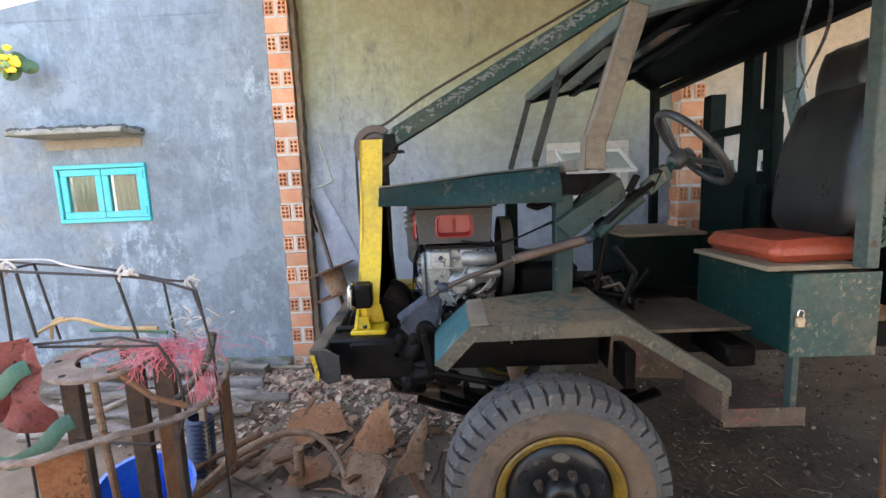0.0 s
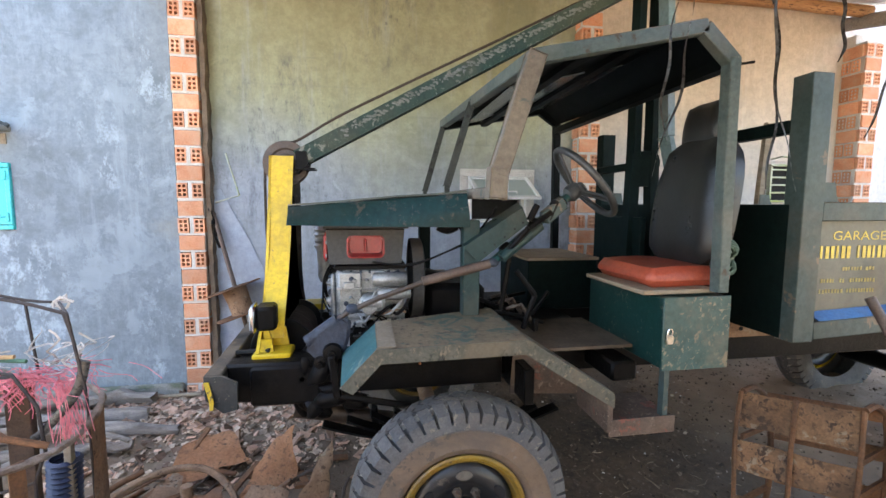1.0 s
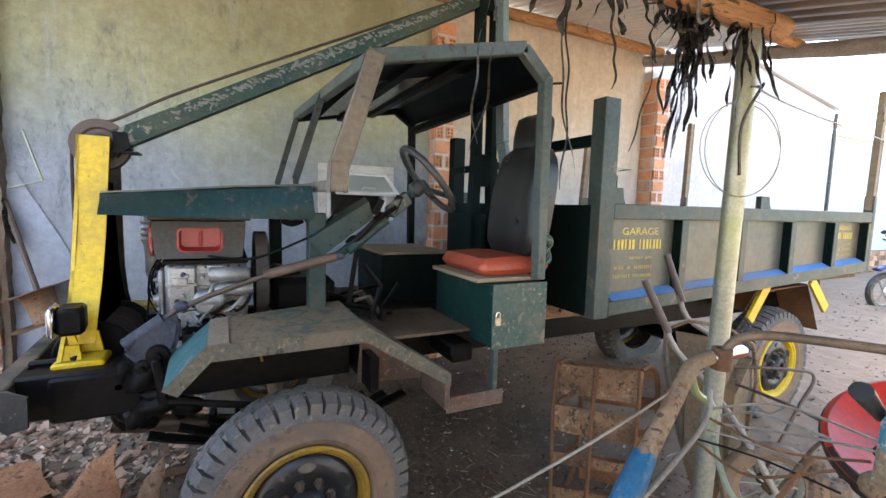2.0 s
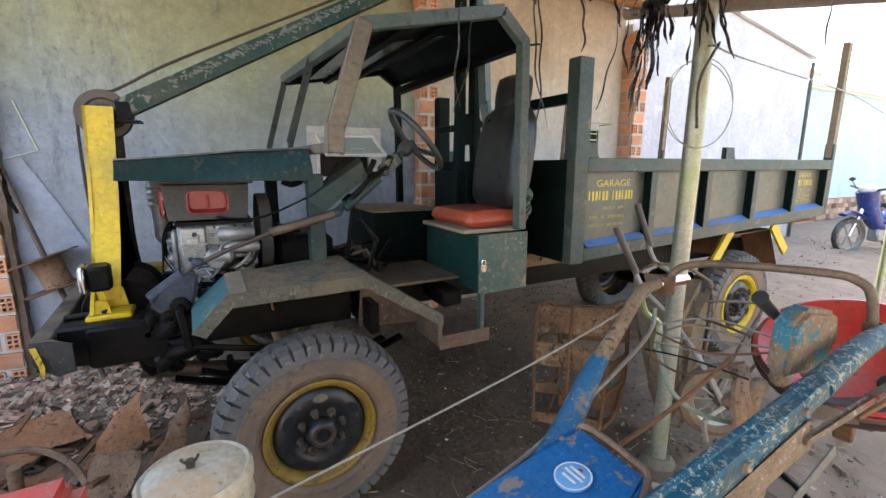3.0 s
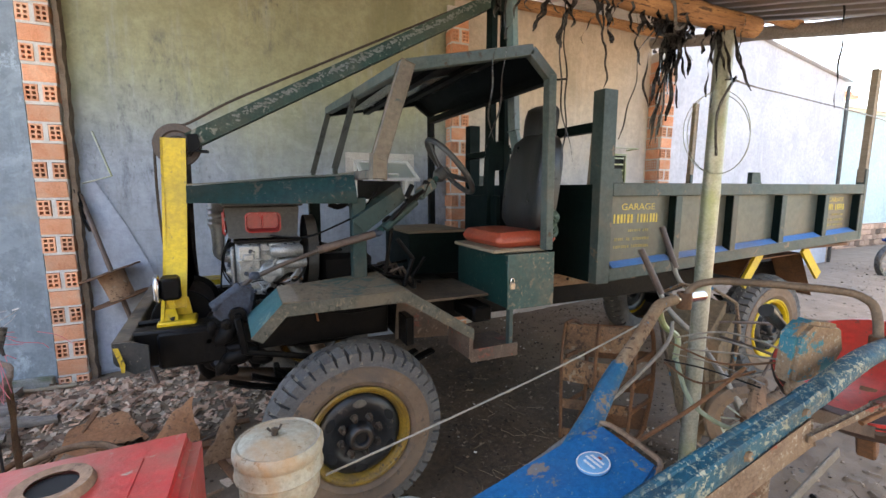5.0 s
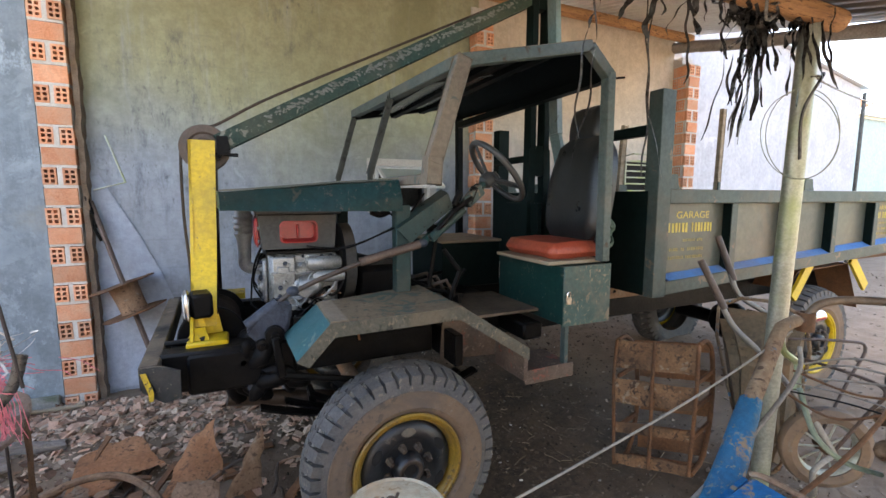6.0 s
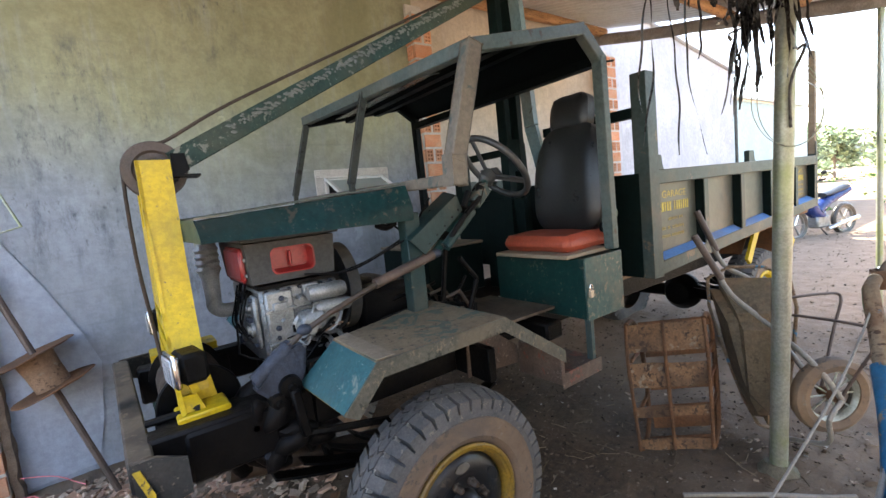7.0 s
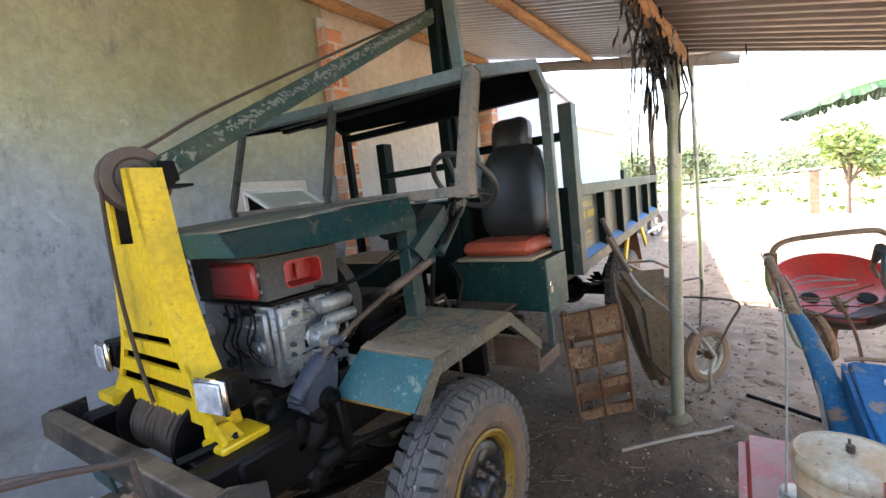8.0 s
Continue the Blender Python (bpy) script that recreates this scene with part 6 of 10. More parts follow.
    box(bm, 0.34, 0.62, 1.92, 2.36, 0.95, 1.20, 0.03)
    lathe(bm, [(0, 0), (0.11, 0.0), (0.13, 0.03), (0.10, 0.14), (0, 0.14)], (0.34, 2.1, 1.12), (1, 0, 0), 20)
    part("gearbox", bm, M["black"], truck, "oily black gearbox")
    for k in range(8):
        rr_ = random.Random(70 + k)
        bm = nb()
        p = V(0.30 + 0.1 * rr_.random(), 1.85 + 0.3 * rr_.random(), 1.0 + 0.12 * rr_.random())
        q = V(0.65 + 0.25 * rr_.random(), 1.75 + 0.5 * rr_.random(), 0.98 + 0.12 * rr_.random())
        mid = (p + q) / 2 + V(0, -0.04, 0.09 * rr_.random())
        tube(bm, [p, mid, q], 0.008 + 0.006 * rr_.random(), 7, 6)
        part("hose", bm, M["black"], truck, "black rubber hose")
    # engine bay sheet along the rail
    bm = nb()
    box(bm, 0.02, 0.62, 1.66, 1.69, 0.83, 1.05, 0.003)
    part("bay_plate", bm, M["black"], truck, "oily black plate behind the mudguard")
    bm = nb()
    tube(bm, [(0.25, 1.655, 1.02), (0.36, 1.64, 0.965), (0.52, 1.64, 0.96), (0.66, 1.65, 1.0)], 0.006, 6, 6)
    part("brake_pipe", bm, M["black"], truck)
    bm = nb()
    tube(bm, [(0.14, 1.655, 1.0), (0.20, 1.645, 1.04), (0.26, 1.645, 1.01), (0.28, 1.65, 0.93)], 0.005, 6, 6)
    part("brake_pipe", bm, M["rust"], truck)


engine()


def steering():
    # steering box casting
    bm = nb()
    plate(bm, [(-0.16, 1.645, 1.015), (-0.125, 1.645, 1.06), (-0.055, 1.645, 1.12), (-0.015, 1.645, 1.135), (0.015, 1.645, 1.115), (0.010, 1.645, 1.05), (-0.01, 1.645, 0.985), (-0.06, 1.645, 0.945), (-0.11, 1.645, 0.96)], (0, 0.08, 0))
    bmesh.ops.bevel(bm, geom=bm.edges[:], offset=0.012, segments=2, affect="EDGES")
    for v in bm.verts:
        v.co += 0.004 * noise.noise_vector(v.co * 22)
    s = part("steering_box", bm, M["black_blue"], truck, "blue-black cast steering box")
    bm = nb()
    tube(bm, [(-0.150, 1.672, 1.035), (-0.09, 1.670, 1.078), (-0.035, 1.668, 1.118)], 0.026, 14)
    part("worm_housing", bm, M["black_blue"], s)
    for x, z, r in ((-0.055, 1.0, 0.034), (-0.10, 0.965, 0.022)):
        bm = nb()
        lathe(bm, [(0, 0.045), (r * 0.4, 0.045), (r * 0.45, 0.025), (r, 0.022), (r * 1.1, 0.0), (r * 1.1, -0.03)], (x, 1.645, z), (0, -1, 0), 16)
        part("sector_cap", bm, M["black"], s)
    bm = nb()
    bar(bm, (-0.055, 1.60, 1.0), (-0.035, 1.60, 0.84), 0.03, 0.032, (0, 1, 0), 0.006)
    part("drop_arm", bm, M["black"], truck, "oily steering drop arm")
    bm = nb()
    tube(bm, [(-0.035, 1.60, 0.845), (0.36, 1.64, 0.74)], 0.014, 8)
    part("drag_link", bm, M["black"], truck)
    bm = nb()
    box(bm, -0.17, 0.00, 1.67, 1.78, 0.78, 0.95, 0.03)
    part("steering_bracket", bm, M["black"], truck, "oily black steering bracket")
    for x, z in ((-0.17, 0.90), (-0.15, 0.80), (-0.05, 0.86)):
        bm = nb()
        lathe(bm, [(0, 0.02), (0.012, 0.02), (0.014, 0.0), (0.014, -0.02)], (x, 1.665, z), (0, -1, 0), 6)
        part("bolt", bm, M["black_blue"], truck)
    # long rusty shaft
    bm = nb()
    tube(bm, [(-0.035, 1.668, 1.118), (0.005, 1.66, 1.150), (0.12, 1.655, 1.200), (0.30, 1.65, 1.262)], 0.010, 8)
    part("steering_shaft", bm, M["oily_brown"], truck)
    bm = nb()
    tube(bm, [(0.29, 1.65, 1.262), (0.56, 1.66, 1.325)], 0.019, 10)
    part("shaft_sleeve", bm, M["sleeve_brown"], truck, "rusty shaft sleeve")
    for p in (V(0.02, 1.66, 1.162), V(0.575, 1.66, 1.33)):
        bm = nb()
        bmesh.ops.create_icosphere(bm, subdivisions=2, radius=0.022, matrix=Matrix.Translation(p) @ Matrix.Diagonal((1.2, 1, 0.9, 1)))
        part("universal_joint", bm, M["black_blue"], truck)
    # column and wheel
    c = V(0.978, 1.702, 1.655)
    ax = V(0.75, -0.12, 0.65).normalized()
    foot = V(0.575, 1.665, 1.33)
    bm = nb()
    tube(bm, [foot, foot.lerp(c, 0.5), c - ax * 0.045], 0.018, 12)
    part("steering_column", bm, M["green"], truck, "dark green steering column")
    # folded bracket plate, its turned edge and its holes
    cp = [V(0.452, 1.635, 1.392), V(0.690, 1.635, 1.545), V(0.712, 1.635, 1.486), V(0.510, 1.635, 1.335)]
    bm = nb()
    plate(bm, cp, (0, 0.006, 0))
    cv = part("column_cover", bm, M["post_green"], truck, "bent dark green column bracket plate")
    bm = nb()
    plate(bm, [cp[0], cp[1], cp[1] + V(0.012, 0.10, 0.02), cp[0] + V(0.012, 0.10, 0.02)], (-0.003, 0, 0.005))
    part("bracket_flange", bm, M["post_green"], cv)
    for t_ in (0.15, 0.35, 0.55, 0.75, 0.92):
        bm = nb()
        lathe(bm, [(0, 0.002), (0.003, 0.002), (0.004, 0.0)], cp[3].lerp(cp[2], t_) + V(-0.006, -0.0005, 0.016), (0, -1, 0), 8)
        part("bracket_bolt", bm, M["black"], cv)
    for p, q, r_ in ((V(0.60, 1.625, 1.352), V(0.765, 1.64, 1.478), 0.021), (V(0.71, 1.62, 1.50), V(0.74, 1.62, 1.56), 0.013), (V(0.795, 1.64, 1.50), V(0.83, 1.645, 1.575), 0.020)):
        bm = nb()
        tube(bm, [p, p.lerp(q, 0.5), q], r_, 10)
        part("column_sleeve", bm, M["post_green"] if r_ > 0.02 else M["black"], truck)
    bm = nb()
    bar(bm, (0.775, 1.635, 1.505), (0.865, 1.65, 1.572), 0.035, 0.055, bevel=0.006)
    part("column_clevis", bm, M["green_grey"], truck, "dusty green clevis on the column")
    for k, (a, b) in enumerate((((0.60, 1.63, 1.35), (0.70, 1.60, 1.47)), ((0.70, 1.60, 1.47), (0.80, 1.62, 1.53)), ((0.66, 1.62, 1.30), (0.74, 1.62, 1.20)), ((0.74, 1.62, 1.20), (0.70, 1.64, 1.06)), ((0.66, 1.70, 1.36), (0.63, 1.72, 1.12)))):
        bm = nb()
        tube(bm, [a, b], 0.011, 8)
        part("linkage_rod", bm, M["black"], truck)
    for t in (0.15, 0.45, 0.72):
        bm = nb()
        lathe(bm, [(0.019, -0.02), (0.028, -0.02), (0.030, 0.0), (0.028, 0.02), (0.019, 0.02)], foot.lerp(c, t), c - foot, 12)
        part("column_clamp", bm, M["black"], truck)
    bm = nb()
    d, s_, u = frame_of(ax)
    R = 0.172
    pts = [c + (s_ * math.cos(a) + u * math.sin(a)) * R for a in np.linspace(0, 2 * math.pi, 41)]
    tube(bm, pts, 0.0145, 10, cap=False)
    bmesh.ops.remove_doubles(bm, verts=bm.verts, dist=1e-4)
    sw = part("steering_wheel", bm, M["steering"], truck, "worn dark steering wheel")
    hub = c - ax * 0.05
    for a in (radians(90), radians(215), radians(325)):
        e = c + (s_ * math.cos(a) + u * math.sin(a)) * R
        bm = nb()
        bar(bm, hub, e, 0.026, 0.008, ax, 0.002)
        part("spoke", bm, M["steering"], sw)
    bm = nb()
    lathe(bm, [(0, 0.02), (0.03, 0.018), (0.036, 0.005), (0.036, -0.03), (0.02, -0.05), (0, -0.05)], hub, ax, 18)
    bar(bm, hub + ax * 0.02 + s_ * 0.07, hub + ax * 0.02 - s_ * 0.07, 0.045, 0.012, ax, 0.006)
    part("horn_pad", bm, M["steering"], sw)
    # cables from the hood to the engine
    for k, pts in enumerate(([(0.22, 1.83, 1.30), (0.34, 1.78, 1.335), (0.50, 1.72, 1.42), (0.60, 1.70, 1.50)], [(0.10, 1.83, 1.32), (0.26, 1.78, 1.31), (0.44, 1.70, 1.39), (0.62, 1.66, 1.46)], [(0.46, 1.80, 1.47), (0.50, 1.74, 1.42), (0.53, 1.72, 1.45), (0.60, 1.70, 1.55)])):
        bm = nb()
        tube(bm, pts, 0.0045, 6, 6)
        part("control_cable", bm, M["black"], truck, "thin black control cable")
    # pedals
    for y in (1.74, 1.86, 1.98):
        bm = nb()
        tube(bm, [(0.66, y, 1.12), (0.72, y - 0.02, 1.14), (0.77, y - 0.02, 1.06)], 0.009, 7)
        p = part("pedal", bm, M["oily_brown"], truck, "bent steel pedal")
        bm = nb()
        box(bm, 0.765, 0.785, y - 0.055, y + 0.02, 1.03, 1.08, 0.003)
        part("pedal_pad", bm, M["black"], p)
    bm = nb()
    tube(bm, [(0.83, 1.95, 1.0), (0.93, 1.93, 1.15)], 0.010, 8)
    part("gear_lever", bm, M["black"], truck)


steering()

bm = nb()
box(bm, 0.98, 1.40, 2.33, 2.86, 0.96, 1.245, 0.005)
fb = part("battery_box", bm, M["bed_dark"], truck, "dark green box at the far side of the cab")
bm = nb()
box(bm, 0.97, 1.41, 2.325, 2.87, 1.246, 1.262, 0.003)
part("box_lid", bm, M["wood"], fb, "dusty brown box lid")
bm = nb()
box(bm, 1.42, 1.45, 1.96, 2.30, 0.96, 1.50, 0.003)
part("seat_partition", bm, M["bed_dark"], truck, "dark green panel beside the mast")
bm = nb()
box(bm, 0.62, 1.40, 1.80, 1.83, 0.86, 0.955, 0.004)
part("frame_plate", bm, M["black"], truck)
bm = nb()
box(bm, 0.66, 0.70, 1.50, 1.80, 0.80, 0.94, 0.004)
part("step_bracket", bm, M["black"], truck)
bm = nb()
box(bm, 1.03, 1.14, 1.52, 1.80, 0.86, 0.94, 0.01)
part("air_tank", bm, M["black"], truck)


def letters():
    cu = bpy.data.curves.new("word", "FONT")
    cu.body, cu.size, cu.extrude = "GARAGE", 0.052, 0.0
    tmp = bpy.data.objects.new("word", cu)
    scene.collection.objects.link(tmp)
    me = bpy.data.meshes.new_from_object(tmp)
    wide = max(v.co.x for v in me.vertices)
    bpy.data.objects.remove(tmp)
    me.materials.append(M["yellow_letters"])
    for k, (x, z, w, sc) in enumerate(((1.918, 1.424, 0.262, 1.0), (4.02, 1.450, 0.205, 0.85))):
        word = new("lettering", me.copy() if k else me)
        word.parent = truck
        s = w / wide
        word.matrix_parent_inverse = Matrix.Translation(truck.location).inverted()
        word.matrix_basis = Matrix.Translation((x, YN + 0.0535, z)) @ Matrix.Rotation(radians(90), 4, "X") @ Matrix.Diagonal((s, sc, 1, 1))
        tagged(word, "hand-painted yellow word on the bed panel")
        f = 1.0 if k == 0 else 0.62
        z0 = z - 0.012 * f
        rows = [(-0.055, 0.155, 0.050, 0), (0.125, 0.175, 0.050, 0)] if k == 0 else [(-0.02, 0.10, 0.045, 0), (0.10, 0.13, 0.045, 0)]
        rows += [(0.06, 0.10, 0.014, 1), (0.175, 0.05, 0.014, 1), (-0.04, 0.07, 0.016, 2), (0.05, 0.03, 0.016, 2), (0.10, 0.13, 0.016, 2), (-0.045, 0.12, 0.016, 3), (0.09, 0.14, 0.016, 3)]
        tops = [z0 - 0.012, z0 - 0.098, z0 - 0.145, z0 - 0.188]
        for dx, w2, h, row in rows:
            zt_ = z0 + (tops[row] - z0) * (1 if k == 0 else 0.85)
            n_letters = max(2, int(w2 / (0.024 if row == 0 else 0.014)))
            for j in range(n_letters):
                bm = nb()
                xa = x + dx + w2 * j / n_letters
                xb = xa + w2 / n_letters * (0.62 if (j * 7 + row) % 3 else 0.42)
                zj = 0.003 * noise.noise((xa * 40, row, 1))
                plate(bm, [(xa, YN + 0.0525, zt_ - h + zj), (xb, YN + 0.0525, zt_ - h + zj), (xb, YN + 0.0525, zt_ + zj), (xa, YN + 0.0525, zt_ + zj)], (0, 0.001, 0))
                part("paint_bar", bm, M["yellow_letters"] if row == 0 else M["yellow_bars"], truck)


letters()


bm = nb()
rr = random.Random(12)
for k in range(6):
    c = V(1.43, 1.435, 1.335 + 0.012 * k)
    R = 0.040 + 0.006 * rr.random()
    tube(bm, [c + V(math.cos(a) * R, 0.012 * math.sin(2 * a + k), math.sin(a) * R) for a in np.linspace(0, 2 * math.pi, 16)], 0.0045, 5)
tagged(part("cord_coil", bm, M["hose_dull"], truck, "dull green cord coiled on the recliner"), kind="stuff")


# ---- things standing by the wall ----
def cable_reel():
    t = thing("cable_reel", (-0.84, 3.26, 0.18), "rusty cable reel on a leaning iron shaft", "reel")
    a, b = V(-1.05, 3.49, 1.50), V(-0.66, 3.17, 0.26)
    bm = nb()
    tube(bm, [a, b, b + (b - a) * 0.10], 0.016, 8)
    part("shaft", bm, M["sleeve_brown"], t)
    c = V(-0.850, 3.325, 0.865)
    d = V(0.34, -0.05, -1.0).normalized()
    bm = nb()
    lathe(bm, [(0.0, -0.095), (0.085, -0.095), (0.078, 0.0), (0.078, 0.095), (0, 0.095)], c, d, 20)
    part("drum", bm, M["rust_light"], t)
    for h in (-0.10, 0.10):
        bm = nb()
        lathe(bm, [(0, h - 0.004), (0.186, h - 0.004), (0.190, h), (0.186, h + 0.004), (0, h + 0.004)], c, d, 32)
        for v in bm.verts:
            v.co += d * 0.008 * noise.noise(v.co * 9)
        part("flange", bm, M["rust"], t, "rusty round flange")


cable_reel()
t = thing("bent_rod", (-0.9, 3.4, 0.2), "bent galvanised rod and hose leaning on the wall", "rod")
bm = nb()
tube(bm, [(-0.93, 3.44, 1.93), (-0.822, 3.345, 1.626), (-1.02, 3.46, 1.575)], 0.007, 8)
part("rod", bm, M["galv"], t)
bm = nb()
tube(bm, [(-1.06, 3.47, 1.60), (-1.055, 3.46, 1.50), (-1.03, 3.46, 1.40), (-1.035, 3.46, 1.33), (-1.00, 3.45, 1.24)], 0.010, 8, 4)
for z in (1.52, 1.43, 1.34):
    lathe(bm, [(0.0, -0.016), (0.017, -0.014), (0.017, 0.014), (0.0, 0.016)], (-1.045 + (1.43 - z) * 0.2, 3.457, z), (0.2, 0, -1), 8)
part("hand_pump", bm, M["black"], t, "black oily hand lever hanging beside the rod")
bm = nb()
plate(bm, [(-1.05, 3.5205, 1.66), (-1.00, 3.5205, 1.68), (-0.93, 3.5205, 1.53), (-0.80, 3.5205, 1.27), (-0.68, 3.5205, 0.985), (-0.62, 3.5205, 0.80), (-0.66, 3.5205, 0.45), (-0.72, 3.5205, 0.20), (-1.05, 3.5205, 0.18)], (0, -0.0015, 0))
structure("wall_patch", bm, M["wall_wash"], "paler blue-grey limewashed patch of the shed wall", "wall")

# third small window near the end of the shed wall
win = thing("window_3", (3.92, 3.52, 1.62), "small barred window with dark louvres", "window", "", "structure")
bm = nb()
for a, b, c, d in ((3.74, 4.12, 1.60, 1.62), (3.74, 4.12, 1.93, 1.95), (3.74, 3.76, 1.621, 1.929), (4.10, 4.12, 1.621, 1.929)):
    box(bm, a, b, 3.49, 3.529, c, d, 0.003)
part("window_frame", bm, M["galv"], win)
# flat black sheet in place of the shaded opening
bm = nb()
box(bm, 3.761, 4.099, 3.522, 3.529, 1.621, 1.929)
part("dark_opening", bm, M["dark"], win)
for z in (1.69, 1.76, 1.83, 1.90):
    bm = nb()
    box(bm, 3.762, 4.098, 3.50, 3.515, z - 0.008, z + 0.008, 0.002)
    part("bar", bm, M["galv"], win)
bm = nb()
tube(bm, [(3.74, 3.50, 1.99), (3.70, 3.35, 2.00), (4.14, 3.35, 2.00), (4.12, 3.50, 1.99)], 0.008, 6)
part("canopy_rod", bm, M["galv"], win)

# concrete block on the far bed side
bm = nb()
box(bm, 2.06, 2.20, 2.84, 2.90, 1.576, 1.64, 0.006)
part("far_tab", bm, M["green_grey"], truck)


# ---- ladder-like cage wheel and wheelbarrow ----
M["cage_rust"] = surf("scaly_brown_rust", (0.13, 0.068, 0.032), (0.23, 0.13, 0.065), 0.85, scale=6.0, dirt=(0.045, 0.026, 0.016), dirt_amount=0.75, dirt_scale=5.0, chips=(0.25, 0.19, 0.13), chip_amount=0.39, chip_scale=13.0, bump=0.5, flecks=(0.05, 0.028, 0.017), fleck_amount=0.45, fleck_scale=40.0)


def cage_wheel():
    t = thing("cage_wheel", (1.72, 1.32, 0.12), "rusty iron paddle cage leaning beside the post", "cage wheel")
    tl, tr, bl = V(1.622, 1.505, 0.790), V(1.872, 1.232, 0.812), V(1.520, 1.398, 0.185)
    u, v = (tr - tl), (bl - tl)
    n = V(0.95, 0.24, -0.14).normalized()

    def at(a, b, c=0.0):
        return tl + u * a * (1 - 0.10 * b) + v * b + n * c

    for b0, b1 in ((0.0, 0.235), (0.325, 0.515), (0.67, 0.75), (0.915, 1.0)):
        bm = nb()
        plate(bm, [at(-0.02, b0), at(1.02, b0 + 0.01), at(1.02, b1 + 0.01), at(-0.02, b1)], n * 0.006)
        bmesh.ops.subdivide_edges(bm, edges=bm.edges[:], cuts=3, use_grid_fill=True)
        for vv in bm.verts:
            vv.co += n * 0.018 * noise.noise(vv.co * 7) + v.normalized() * 0.012 * noise.noise(vv.co * 11)
        part("paddle", bm, M["cage_rust"], t, "rusty steel paddle")
    for a in (0.0, 0.48, 1.0):
        bm = nb()
        wob = 0.05 * (a - 0.4)
        tube(bm, [at(a, 0.0, -0.012), at(a + wob, 0.3, -0.022), at(a + 0.6 * wob, 0.65, -0.014), at(a, 1.0, -0.010)], 0.009, 7, 4)
        part("upright", bm, M["rust"], t)
    # rear paddles, some added to darken the inside of the cage like shade
    for b0, b1, c in ((0.01, 0.08, 0.13), (0.24, 0.33, 0.20), (0.50, 0.62, 0.22), (0.74, 0.93, 0.20), (0.95, 0.99, 0.10)):
        bm = nb()
        plate(bm, [at(0.05, b0, c), at(1.0, b0, c), at(1.0, b1, c), at(0.05, b1, c)], n * 0.006)
        part("rear_paddle", bm, M["rust"], t)
    for a in (0.0, 1.0):
        bm = nb()
        pts = [at(a, 0.0, 0.0), at(a, -0.02, 0.08), at(a, 0.08, 0.17), at(a, 0.35, 0.215), at(a, 0.65, 0.215), at(a, 0.92, 0.15), at(a, 1.0, 0.02)]
        tube(bm, pts, 0.012, 7, 4)
        part("side_hoop", bm, M["rust"], t)
        for b in (0.3, 0.5, 0.72):
            bm = nb()
            bar(bm, at(a, b, 0.01), at(a, b - 0.06, 0.20), 0.012, 0.022)
            part("spoke", bm, M["rust"], t)


cage_wheel()


